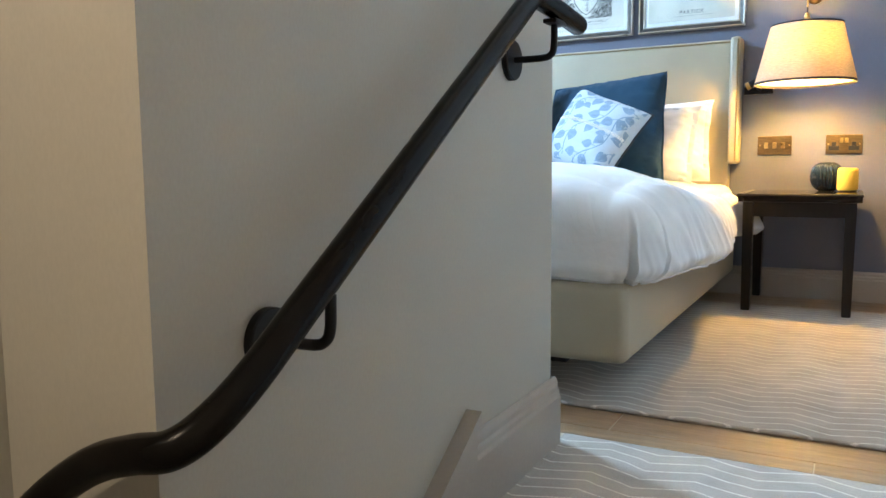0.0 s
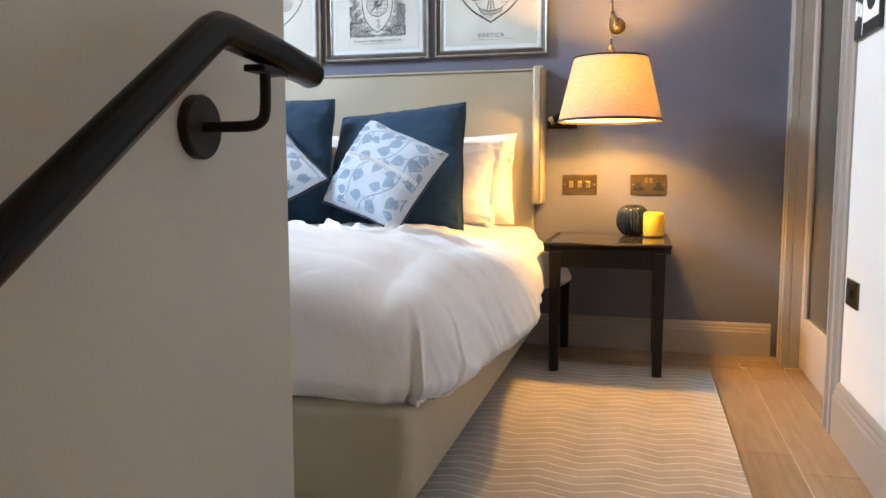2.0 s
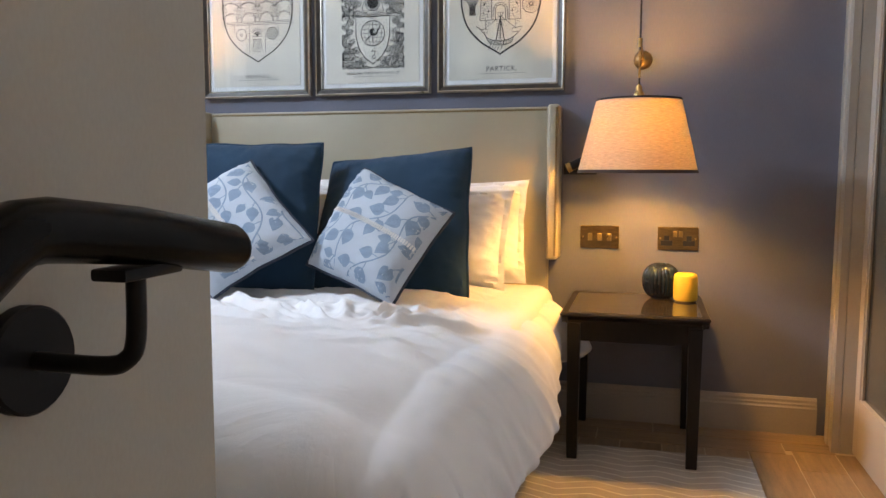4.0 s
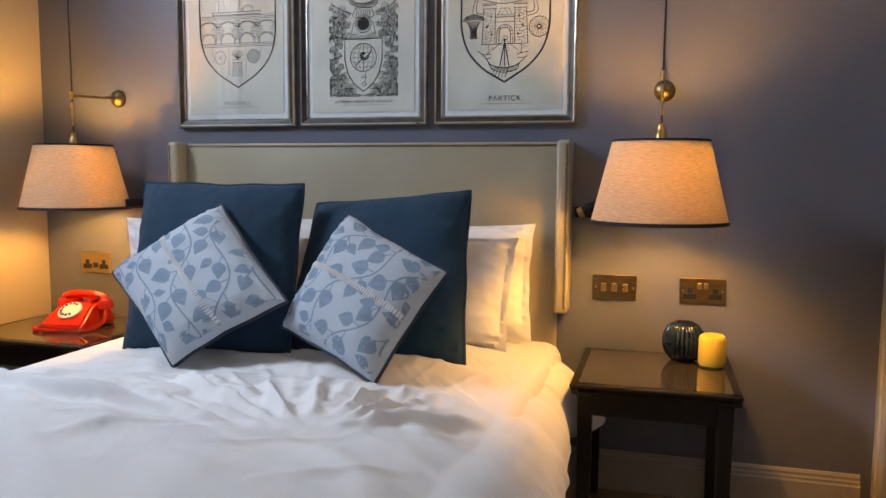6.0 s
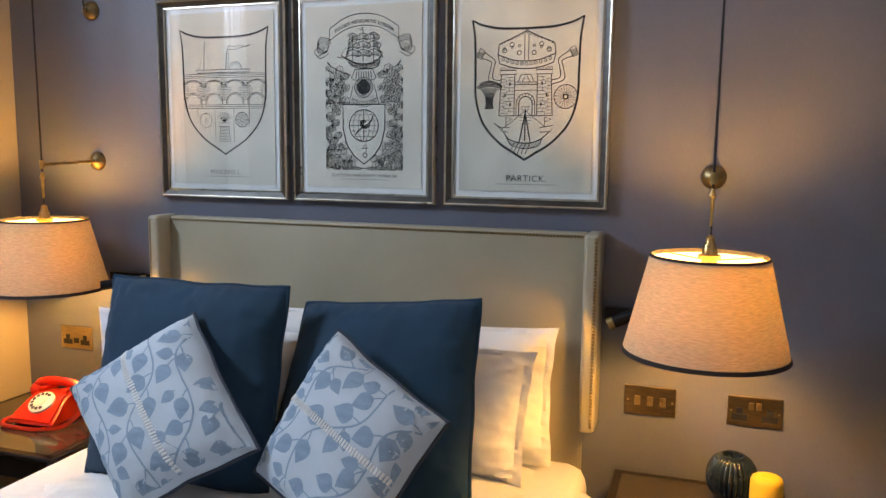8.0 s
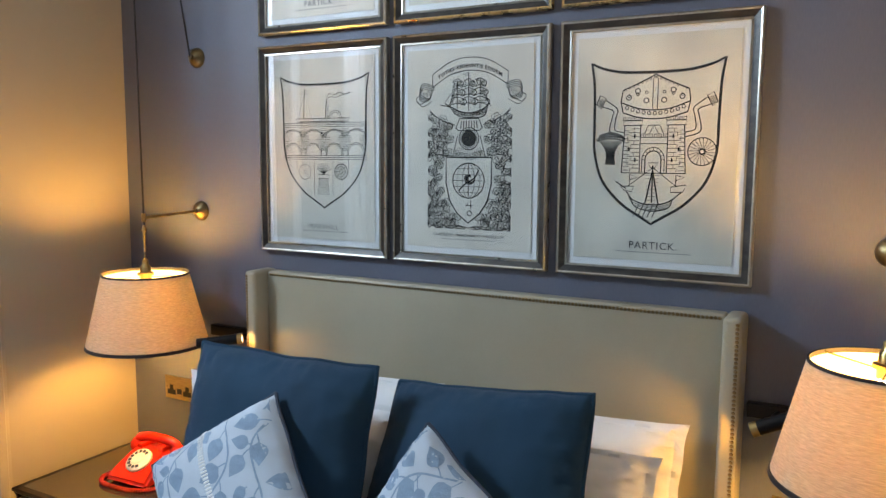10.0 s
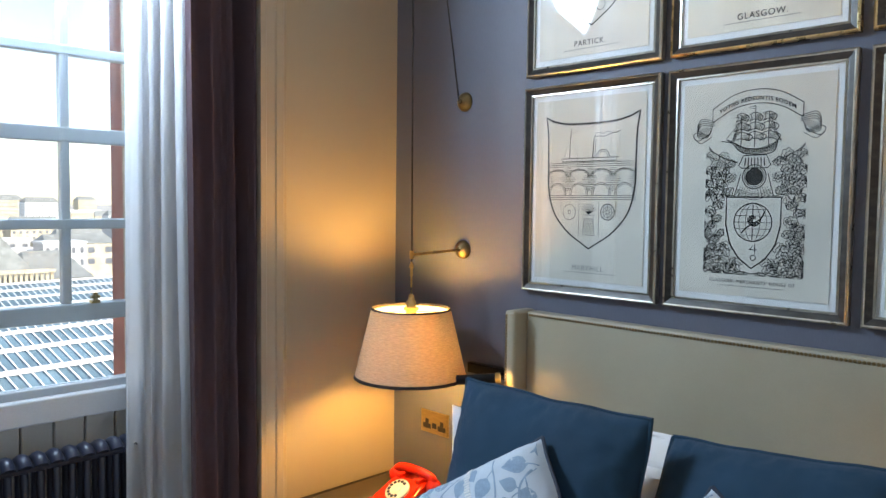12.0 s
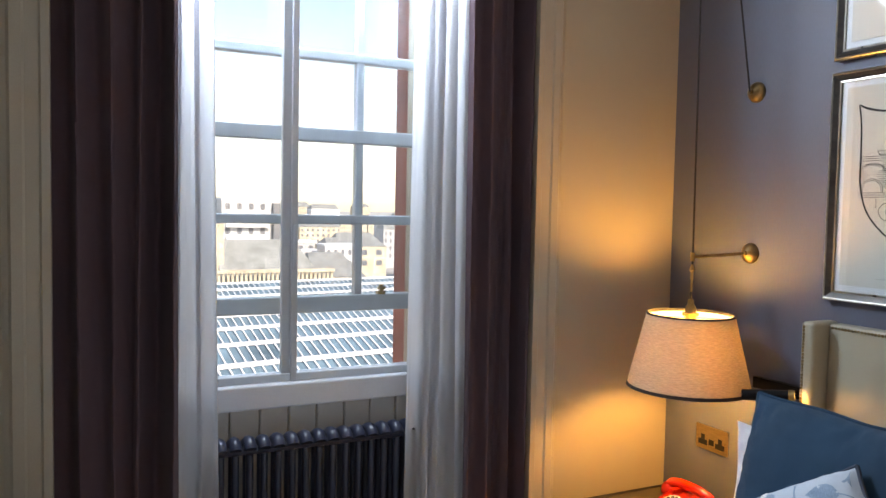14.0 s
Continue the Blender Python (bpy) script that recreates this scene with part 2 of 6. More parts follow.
M["silver"] = mat("silver_gilt", (0.42, 0.39, 0.33), 0.3, metal=0.9, var=0.2, scale=30, bscale=200, fine=0.15)
M["gilt"] = mat("gold_gilt_edge", (0.60, 0.46, 0.24), 0.28, metal=0.95, var=0.2, scale=30, bscale=200, fine=0.15)
M["frame_dark"] = mat("brushed_pewter_frame", (0.034, 0.030, 0.027), 0.42, metal=0.25, var=0.5, scale=18, bscale=150, stretch=(1, 1, 3), fine=0.25)
M["mount"] = mat("white_mount_board", (0.88, 0.89, 0.90), 0.8, var=0.01)
M["paper"] = mat("aged_print_paper", (0.76, 0.72, 0.65), 0.85, var=0.07, scale=7, bump=0.05, bscale=300, fine=0.03)
M["paper_grey"] = mat("mottled_print_paper", (0.75, 0.72, 0.64), 0.85, var=0.20, scale=5, bump=0.05, bscale=300, stretch=(1, 1, 0.6), fine=0.04)
M["ink"] = mat("black_ink", (0.02, 0.02, 0.022), 0.8)
M["ink_grey"] = mat("grey_wash", (0.20, 0.19, 0.18), 0.85, var=0.2, scale=40)
M["picture_glass"] = clear_glass("picture_glass", (0.98, 0.985, 0.98), 0.0, 1.15)
M["low_reflect_glass"] = clear_glass("low_reflection_picture_glass", (0.98, 0.985, 0.98), 0.0, 0.22)
M["pane"] = clear_glass("window_pane", (0.94, 0.97, 0.98), 0.0, 1.0)
M["frosted"] = mat("dark_frosted_glass", (0.085, 0.082, 0.070), 0.22, var=0.15, scale=2, spec=0.6, fine=0.02)
M["door"] = mat("door_paint", (0.45, 0.40, 0.355), 0.4, var=0.05, scale=3, fine=0.03)
M["curtain"] = mat("taupe_curtain_cloth", (0.122, 0.076, 0.087), 0.9, var=0.1, scale=4, bump=0.4, bscale=900, stretch=(1, 1, 0.3), sheen=0.05, fine=0.1, spec=0.15)
M["sheer"] = cloth("white_sheer", (0.82, 0.81, 0.81), (0.90, 0.90, 0.92), 0.70, weave=1500, slub=0.05, see=0.08)
M["radiator"] = mat("anthracite_radiator_paint", (0.028, 0.033, 0.056), 0.35, var=0.15, scale=10, fine=0.05)
M["red"] = mat("red_plastic", (0.62, 0.022, 0.010), 0.18, var=0.04, scale=10, coat=0.5, fine=0.01)
M["dial"] = mat("cream_dial", (0.72, 0.66, 0.52), 0.4, var=0.05)
M["vase"] = mat("petrol_glazed_ceramic", (0.010, 0.018, 0.025), 0.16, var=0.3, scale=20, coat=0.15)
M["wax"] = mat("yellow_wax", (0.76, 0.47, 0.05), 0.62, var=0.06, scale=12, bump=0.1, bscale=90, fine=0.03)
M["brick"] = mat("red_sandstone", (0.33, 0.11, 0.075), 0.85, var=0.2, scale=8, bump=0.4, bscale=90)
M["stone_pale"] = mat("pale_sandstone", (0.46, 0.40, 0.30), 0.85, var=0.25, scale=0.4, bscale=3, fine=0.2)
M["slate"] = mat("slate_roof", (0.20, 0.21, 0.205), 0.6, var=0.25, scale=0.6, bscale=3, fine=0.2)
M["concrete"] = mat("pale_plaster", (0.52, 0.52, 0.52), 0.8, var=0.12, scale=0.5, bscale=2, rnd=0.25)
M["roof_glass"] = mat("shed_glazing", (0.075, 0.135, 0.18), 0.5, var=0.35, scale=0.35, bscale=2, spec=0.25, fine=0.1)
M["roof_bar"] = mat("shed_white_bar", (0.66, 0.68, 0.70), 0.5, var=0.1, scale=2)
M["far_window"] = mat("far_window_glass", (0.14, 0.15, 0.17), 0.15, var=0.2)
M["ground"] = mat("city_ground", (0.34, 0.33, 0.31), 0.9, var=0.4, scale=0.05, bscale=1, fine=0.2)

# ---------------------------------------------------------------- building helpers
WLOC = {}


def thing(name, base, label, category, group="", kind=""):
    e = new(name)
    e.empty_display_size = 0.05
    e.location = base
    WLOC[e] = Vector(base)
    return tagged(e, label, category, group, kind)


def finish(name, bm, material, smooth=False):
    bmesh.ops.recalc_face_normals(bm, faces=bm.faces)
    me = bpy.data.meshes.new(name)
    bm.to_mesh(me)
    bm.free()
    me.materials.append(material)
    if smooth:
        me.shade_smooth()
        me.set_sharp_from_angle(angle=radians(40))
    return me


def part(name, bm, material, parent, label="", smooth=False, kind=""):
    ob = new(name, finish(name, bm, material, smooth) if not isinstance(bm, bpy.types.Mesh) else bm)
    ob.parent = parent
    if parent in WLOC:
        ob.location = -WLOC[parent]
    return tagged(ob, label, kind=kind)


def solo(name, bm, material, label, category, group="", kind="", smooth=False):
    """A thing of one mesh, with its origin at the middle of its foot."""
    xs, ys, zs = ([v.co[i] for v in bm.verts] for i in range(3))
    o = Vector(((min(xs) + max(xs)) / 2, (min(ys) + max(ys)) / 2, min(zs)))
    for v in bm.verts:
        v.co -= o
    ob = new(name, finish(name, bm, material, smooth))
    ob.location = o
    WLOC[ob] = o
    return tagged(ob, label, category, group, kind)


def BM():
    return bmesh.new()


def box(bm, x0, x1, y0, y1, z0, z1, bev=0.0, seg=2):
    vs = [bm.verts.new((x, y, z)) for x in (x0, x1) for y in (y0, y1) for z in (z0, z1)]
    fs = [bm.faces.new([vs[i] for i in q]) for q in ((0, 1, 3, 2), (4, 6, 7, 5), (0, 4, 5, 1), (2, 3, 7, 6), (0, 2, 6, 4), (1, 5, 7, 3))]
    if bev:
        es = list({e for f in fs for e in f.edges})
        bmesh.ops.bevel(bm, geom=es, offset=bev, segments=seg, affect='EDGES', profile=0.5)
    return bm


def bx(*a, **k):
    return box(BM(), *a, **k)


def prism(bm, profile, p0, p1, side, up=(0, 0, 1)):
    """Sweeps a closed profile of (out, up) from p0 to p1; out goes along side."""
    p0, p1, side, up = Vector(p0), Vector(p1), Vector(side), Vector(up)
    a = [bm.verts.new(p0 + side * u + up * v) for u, v in profile]
    b = [bm.verts.new(p1 + side * u + up * v) for u, v in profile]
    n = len(profile)
    for i in range(n):
        bm.faces.new((a[i], a[(i + 1) % n], b[(i + 1) % n], b[i]))
    bm.faces.new(a)
    bm.faces.new(b[::-1])
    return bm


def lathe(bm, prof, c, seg=32, flute=None, close=True):
    """Turns a profile of (radius, height) about the upright line through c."""
    rings = []
    for r, z in prof:
        ring = []
        for i in range(seg):
            a = 2 * math.pi * i / seg
            k = flute(a, r, z) if flute else 1.0
            ring.append(bm.verts.new((c[0] + r * k * math.cos(a), c[1] + r * k * math.sin(a), c[2] + z)))
        rings.append(ring)
    for r0, r1 in zip(rings, rings[1:]):
        for i in range(seg):
            bm.faces.new((r0[i], r0[(i + 1) % seg], r1[(i + 1) % seg], r1[i]))
    if close:
        bm.faces.new(rings[0][::-1])
        bm.faces.new(rings[-1])
    return bm


def spline(pts, n=8):
    P = [Vector(p) for p in pts]
    P = [P[0] * 2 - P[1], *P, P[-1] * 2 - P[-2]]
    out = []
    for i in range(1, len(P) - 2):
        a, b, c, d = P[i - 1:i + 3]
        for k in range(n):
            t = k / n
            out.append(0.5 * (2 * b + (c - a) * t + (2 * a - 5 * b + 4 * c - d) * t * t + (3 * b - a - 3 * c + d) * t ** 3))
    out.append(P[-2])
    return out


def tube(bm, pts, r, seg=10, caps=True):
    pts = [Vector(p) for p in pts]
    rings = []
    n = None
    for i, p in enumerate(pts):
        d = (pts[min(i + 1, len(pts) - 1)] - pts[max(i - 1, 0)]).normalized()
        if n is None:
            n = d.orthogonal().normalized()
        n = (n - d * n.dot(d)).normalized()
        b = d.cross(n)
        rr = r(i / (len(pts) - 1)) if callable(r) else r
        rings.append([bm.verts.new(p + (n * math.cos(2 * math.pi * k / seg) + b * math.sin(2 * math.pi * k / seg)) * rr) for k in range(seg)])
    for r0, r1 in zip(rings, rings[1:]):
        for k in range(seg):
            bm.faces.new((r0[k], r0[(k + 1) % seg], r1[(k + 1) % seg], r1[k]))
    if caps:
        bm.faces.new(rings[0][::-1])
        bm.faces.new(rings[-1])
    return bm


def disc_x(bm, c, r, x1, seg=28, bev=0.0):
    """A round plate on an upright wall that faces +x, from c to x1."""
    prof = [(r, 0), (r, abs(x1 - c[0]) - bev), (r - bev, abs(x1 - c[0]))] if bev else [(r, 0), (r, abs(x1 - c[0]))]
    rings = [[bm.verts.new((c[0] + (h if x1 > c[0] else -h), c[1] + q * math.cos(2 * math.pi * i / seg), c[2] + q * math.sin(2 * math.pi * i / seg))) for i in range(seg)] for q, h in prof]
    for r0, r1 in zip(rings, rings[1:]):
        for i in range(seg):
            bm.faces.new((r0[i], r0[(i + 1) % seg], r1[(i + 1) % seg], r1[i]))
    bm.faces.new(rings[0][::-1])
    bm.faces.new(rings[-1])
    return bm


def grid(bm, nu, nv, f, wrap=False):
    vs = [[bm.verts.new(f(i / nu, j / nv)) for j in range(nv + 1)] for i in range(nu + 1)]
    for i in range(nu):
        for j in range(nv):
            bm.faces.new((vs[i][j], vs[i + 1][j], vs[i + 1][j + 1], vs[i][j + 1]))
    return vs


def structure(name, bm, material, label, category, smooth=False):
    return tagged(new(name, finish(name, bm, material, smooth)), label, category, kind="structure")


def fbm(p, octaves=4):
    return noise.fractal(Vector(p), 1.0, 2.0, octaves)

# ---------------------------------------------------------------- the large structure
XW, XE, YN, YB, ZC = -2.66, 0.51, 4.0, 0.73, 2.95
XS = -0.554            # face of the stair wall
NOSE, GO, RISE = 1.30, 0.29, 0.188
LOBBY = -5 * RISE

structure("wall_north", bx(-3.3, 0.80, YN, YN + 0.2, -0.02, ZC), M["wall_blue"], "slate blue wallpapered wall behind the bed", "wall")
bm = BM()
box(bm, -3.25, XW, 3.378, YN, -0.02, ZC)
box(bm, -3.25, XW, YB - 0.12, 1.92, -0.02, ZC)
box(bm, -3.25, XW, 1.92, 3.378, 2.78, ZC)
structure("wall_west", bm, M["wall_cream"], "cream painted side wall beside the window alcove", "wall")
bm = BM()
box(bm, -3.25, -2.97, 1.92, 2.15, -0.02, 2.78)
box(bm, -3.25, -2.97, 3.16, 3.378, -0.02, 2.78)
box(bm, -3.25, -2.97, 2.15, 3.16, -0.02, 0.86)
box(bm, -3.25, -2.97, 2.15, 3.16, 2.74, 2.78)
structure("wall_alcove", bm, M["wall_cream"], "painted back of the window alcove", "wall")
bm = BM()
box(bm, XE, XE + 0.14, -1.6, 3.09, LOBBY - 0.1, ZC)
box(bm, XE, XE + 0.14, 3.83, YN, -0.02, ZC)
box(bm, XE, XE + 0.14, 3.09, 3.83, 2.06, ZC)
structure("wall_east", bm, M["wall_white"], "white painted side wall with a doorway", "wall")
structure("wall_stair", bx(XS - 0.12, XS, 0.61, 1.684, LOBBY - 0.1, ZC), M["wall_greige"], "greige painted wall beside the stair", "wall")
structure("wall_landing", bx(-0.79, XS - 0.12, 0.61, YB, LOBBY - 0.1, ZC), M["wall_greige"], "greige painted wall at the turn of the stair", "wall")
structure("wall_landing_side", bx(-0.91, -0.79, -1.6, 0.61, LOBBY - 0.1, ZC), M["wall_greige"], "greige painted side wall of the lower landing", "wall")
# unseen closing wall; white so that it reflects light onto the bed's foot
structure("wall_south", bx(XW - 0.1, -0.79, YB - 0.12, YB, -0.02, ZC), M["wall_white"], "unseen closing wall, white to bounce light onto the bed foot", "wall")
structure("wall_lobby", bx(-0.91, XE + 0.14, -1.72, -1.6, LOBBY - 0.1, ZC), M["wall_greige"], "plain greige wall behind the lower landing", "wall")
structure("ceiling", bx(-3.3, XE + 0.3, -1.72, YN + 0.2, ZC, ZC + 0.15), M["ceiling"], "plain white ceiling", "ceiling")
structure("bathroom_closure", bx(0.95, 1.05, 2.9, 4.1, -0.02, ZC), M["wall_cream"], "plain wall behind the glazed door", "wall")

floor = structure("floor", bx(-3.0, 0.95, 1.36, YN, -0.20, -0.002), M["joint"], "brown oak plank floor with pale joints", "floor")
bm = BM()
box(bm, -2.97, XS - 0.12, YB, 1.36, -0.20, -0.006)
structure("floor_bed_end", bm, M["wood"], "oak floor beside the stair wall", "floor")
structure("floor_lobby", bx(-0.91, XE, -1.6, NOSE - 4 * GO, LOBBY - 0.1, LOBBY), M["carpet"], "grey zigzag carpet of the lower landing", "floor")

# stairs: carpeted steps up to the bedroom
stairs = thing("staircase", (0, 0.7, LOBBY), "carpeted stair in grey zigzag wool up to the bedroom", "stairs", kind="structure")
for i in range(5):
    z1 = -i * RISE
    y0 = NOSE - i * GO
    x0 = XS if y0 > 0.5 else -0.79
    bm = BM()
    depth = (1.775 if i == 0 else y0 + GO - 0.004)
    box(bm, x0 + (0.004 if i else 0.0), XE - 0.004, y0, depth, z1 - RISE, z1 + (0.004 if i == 0 else 0), 0.012, 3)
    st = part("step", bm, M["carpet"], stairs)
    bm = BM()
    tube(bm, [(x0 + 0.01, y0 + 0.004, z1 - 0.010), (XE - 0.006, y0 + 0.004, z1 - 0.010)], 0.016, 12)
    part("nosing", bm, M["nosing"], st, "dark carpet nosing")

SK = [(0, 0), (0.018, 0), (0.018, 0.105), (0.014, 0.112), (0.014, 0.120), (0.010, 0.126), (0.010, 0.136), (0.004, 0.146), (0, 0.146)]


def skirting(p0, p1, side, h=1.0):
    return prism(BM(), [(u, v * h) for u, v in SK], p0, p1, side)


structure("baseboard", skirting((XW, YN, 0), (0.472, YN, 0), (0, -1, 0), 0.93), M["skirting"], "taupe painted moulded skirting under the blue wall", "skirting")
structure("baseboard", skirting((XE, 1.30, 0), (XE, 3.03, 0), (-1, 0, 0), 1.1), M["skirting"], "taupe painted moulded skirting on the white wall", "skirting")
structure("baseboard", skirting((XW, 3.50, 0), (XW, YN - 0.02, 0), (1, 0, 0), 0.93), M["skirting"], "taupe painted moulded skirting beside the nightstand", "skirting")
# skirting of the stair wall: level by the floor, then it rakes down with the steps
bm = BM()
prism(bm, [(u, v * 1.06) for u, v in SK], (XS, 1.27, 0), (XS, 1.702, 0), (1, 0, 0))
prism(bm, [(u, v * 1.06) for u, v in SK], (XS - 0.14, 1.684, 0), (XS - 0.0005, 1.684, 0), (0, 1, 0))
structure("baseboard", bm, M["skirting"], "taupe moulded skirting at the head of the stair", "skirting")
bm = BM()
k = RISE / GO
yl, yh = 0.62, 1.268
for (a, b, x1) in ((-0.30, 0.182, XS + 0.022), (0.182, 0.205, XS + 0.030)):
    prism(bm, [(yl, a - (yh - yl) * k), (yh, a), (yh, b), (yl, b - (yh - yl) * k)], (XS, 0, 0), (x1, 0, 0), (0, 1, 0))
structure("stair_string", bm, M["skirting"], "taupe painted raking stair string", "trim")

# architraves
AR = [(0, 0), (0.024, 0), (0.024, 0.020), (0.016, 0.026), (0.016, 0.058), (0.021, 0.064), (0.021, 0.090), (0.012, 0.098), (0.006, 0.112), (0, 0.112)]


def architrave(p, out, along, height, z0=0.0):
    """An upright moulding: its profile's thickness goes along out, its width along along."""
    o, a = Vector(out), Vector(along)
    bm = BM()
    lo = [bm.verts.new(Vector(p) + o * u + a * v + Vector((0, 0, z0))) for u, v in AR]
    hi = [bm.verts.new(Vector(p) + o * u + a * v + Vector((0, 0, height))) for u, v in AR]
    n = len(AR)
    for i in range(n):
        bm.faces.new((lo[i], lo[(i + 1) % n], hi[(i + 1) % n], hi[i]))
    bm.faces.new(lo)
    bm.faces.new(hi[::-1])
    return bm


structure("trim_window_right", architrave((XW, 3.378, 0), (1, 0, 0), (0, 1, 0), 2.9), M["trim_cream"], "cream moulded architrave of the window alcove", "architrave")
structure("trim_window_left", architrave((XW, 1.92, 0), (1, 0, 0), (0, -1, 0), 2.9), M["trim_cream"], "cream moulded architrave of the window alcove", "architrave")
structure("trim_door_left", architrave((XE, 3.815, 0), (-1, 0, 0), (0, 1.35, 0), 2.14), M["skirting"], "taupe moulded door architrave", "architrave")
structure("trim_door_right", architrave((XE, 3.105, 0), (-1, 0, 0), (0, -0.75, 0), 2.14), M["skirting"], "taupe moulded door architrave", "architrave")
bm = BM()
box(bm, XE + 0.002, XE + 0.138, 3.815, 3.832, 0, 2.06)
box(bm, XE + 0.002, XE + 0.138, 3.088, 3.105, 0, 2.06)
box(bm, XE + 0.002, XE + 0.138, 3.105, 3.815, 2.043, 2.062)
structure("door_lining", bm, M["skirting"], "taupe painted door lining", "trim")

# door with a tall dark glass panel
door = thing("door_1", (0.58, 3.46, 0.005), "closed beige painted door with a tall dark obscured glass panel", "door", kind="structure")
bm = BM()
x0, x1 = 0.550, 0.592
box(bm, x0, x1, 3.762, 3.812, 0.008, 2.04, 0.002)
box(bm, x0, x1, 3.108, 3.178, 0.008, 2.04, 0.002)
box(bm, x0, x1, 3.178, 3.762, 0.008, 0.205, 0.002)
box(bm, x0, x1, 3.178, 3.762, 1.93, 2.04, 0.002)
leaf = part("leaf", bm, M["door"], door)
bm = BM()
box(bm, 0.556, 0.560, 3.752, 3.764, 0.205, 1.93)
part("glazing_bead", bm, M["skirting"], door)
part("glass_panel", bx(0.566, 0.574, 3.174, 3.766, 0.200, 1.935), M["frosted"], door, "dark obscured glass panel")
bm = BM()
tube(bm, [(0.535, 3.19, 1.02), (0.535, 3.30, 1.02)], 0.008, 10)
tube(bm, [(0.552, 3.19, 1.02), (0.535, 3.19, 1.02)], 0.007, 8)
part("door_handle", bm, M["black_metal"], door, "black lever handle")

# ---------------------------------------------------------------- window alcove
win = thing("window_1", (-3.08, 2.66, 0.93), "white painted sash window with small panes, lower sash raised", "window", kind="structure")
XO = -3.08
ZR = [1.163, 1.465, 1.762, 2.040, 2.32, 2.60]
YC = [2.19, 2.66, 2.898, 3.138]
bm = BM()
box(bm, XO - 0.06, XO + 0.05, 2.15, 2.19, 0.90, 2.74, 0.004)
box(bm, XO - 0.06, XO + 0.05, 3.138, 3.16, 0.90, 2.74, 0.004)
box(bm, XO - 0.06, XO + 0.05, 2.19, 3.138, 2.66, 2.74, 0.004)
part("window_frame", bm, M["frame_shaded_white"], win)
bm = BM()
box(bm, XO - 0.022, XO + 0.022, 2.19, 3.135, 1.135, 1.195, 0.005)
part("bottom_rail", bm, M["frame_shaded_white"], win)
for z in ZR[1:]:
    bm = BM()
    hh = 0.025 if abs(z - 1.762) < 0.01 else 0.017
    box(bm, XO - 0.020, XO + 0.020, 2.19, 3.135, z - hh, z + hh, 0.005)
    part("glazing_bar", bm, M["frame_shaded_white"], win)
for y in YC[1:-1]:
    bm = BM()
    box(bm, XO - 0.018, XO + 0.018, y - 0.015, y + 0.015, 1.195, 2.66, 0.005)
    part("glazing_bar", bm, M["frame_shaded_white"], win)
for i in range(3):
    for j in range(5):
        bm = BM()
        box(bm, XO - 0.003, XO + 0.001, YC[i] + 0.013, YC[i + 1] - 0.013, ZR[j] + (0.032 if j == 0 else 0.0145), ZR[j + 1] - 0.0145)
        p = part("pane", bm, M["pane"], win)
        p.visible_shadow = False
bm = BM()
box(bm, XO + 0.02, XO + 0.045, 2.965, 2.995, 1.195, 1.207, 0.002)
tube(bm, [(XO + 0.04, 2.98, 1.20), (XO + 0.04, 2.98, 1.232)], 0.008, 10)
tube(bm, [(XO + 0.04, 2.965, 1.218), (XO + 0.04, 2.995, 1.218)], 0.006, 8)
part("sash_latch", bm, M["brass"], win, "small brass sash fastener")

inner = thing("secondary_glazing", (-2.955, 2.66, 0.93), "white framed secondary glazing inside the sash window", "window frame", kind="structure")
bm = BM()
box(bm, -2.975, -2.935, 2.11, 2.15, 0.93, 2.74, 0.003)
box(bm, -2.975, -2.935, 3.16, 3.20, 0.93, 2.74, 0.003)
box(bm, -2.975, -2.935, 2.15, 3.16, 2.70, 2.74, 0.003)
box(bm, -2.985, -2.935, 2.11, 3.20, 0.925, 0.952, 0.004)
part("outer_frame", bm, M["frame_shaded_white"], inner)
bm = BM()
box(bm, -2.972, -2.944, 2.590, 2.640, 0.952, 2.70, 0.004)
box(bm, -2.944, -2.930, 2.618, 2.640, 0.928, 2.70, 0.003)
mull = part("meeting_stile", bm, M["frame_shaded_white"], inner)
bm = BM()
box(bm, -2.931, -2.918, 2.622, 2.634, 1.30, 1.45, 0.004)
part("pull", bm, M["frame_shaded_white"], mull, "white finger pull")
for a, b in ((2.15, 2.590), (2.640, 3.16)):
    p = part("pane", bx(-2.962, -2.958, a, b, 0.952, 2.70), M["pane"], inner)
    p.visible_shadow = False
structure("window_sill", bx(-2.995, -2.905, 2.02, 3.28, 0.846, 0.926, 0.006), M["sill"], "white painted window sill", "sill")

board = thing("panelling", (-2.96, 2.66, 0), "grey painted tongue and groove boards under the sill", "panelling", kind="structure")
y = 1.94
while y < 3.36:
    y1 = min(y + 0.096, 3.376)
    part("board", bx(-2.969, -2.952, y + 0.0015, y1 - 0.0015, 0.0, 0.846, 0.004, 1), M["panel"], board)
    y += 0.097

# brick reveal outside
bm = BM()
box(bm, -3.52, -3.252, 3.222, 3.9, -0.5, 3.2)
box(bm, -3.52, -3.252, 1.4, 2.12, -0.5, 3.2)
structure("outer_reveal", bm, M["brick"], "red sandstone reveal outside the window", "wall")

# radiator
rad = thing("radiator", (-2.84, 2.69, 0), "anthracite cast column radiator under the window", "radiator")


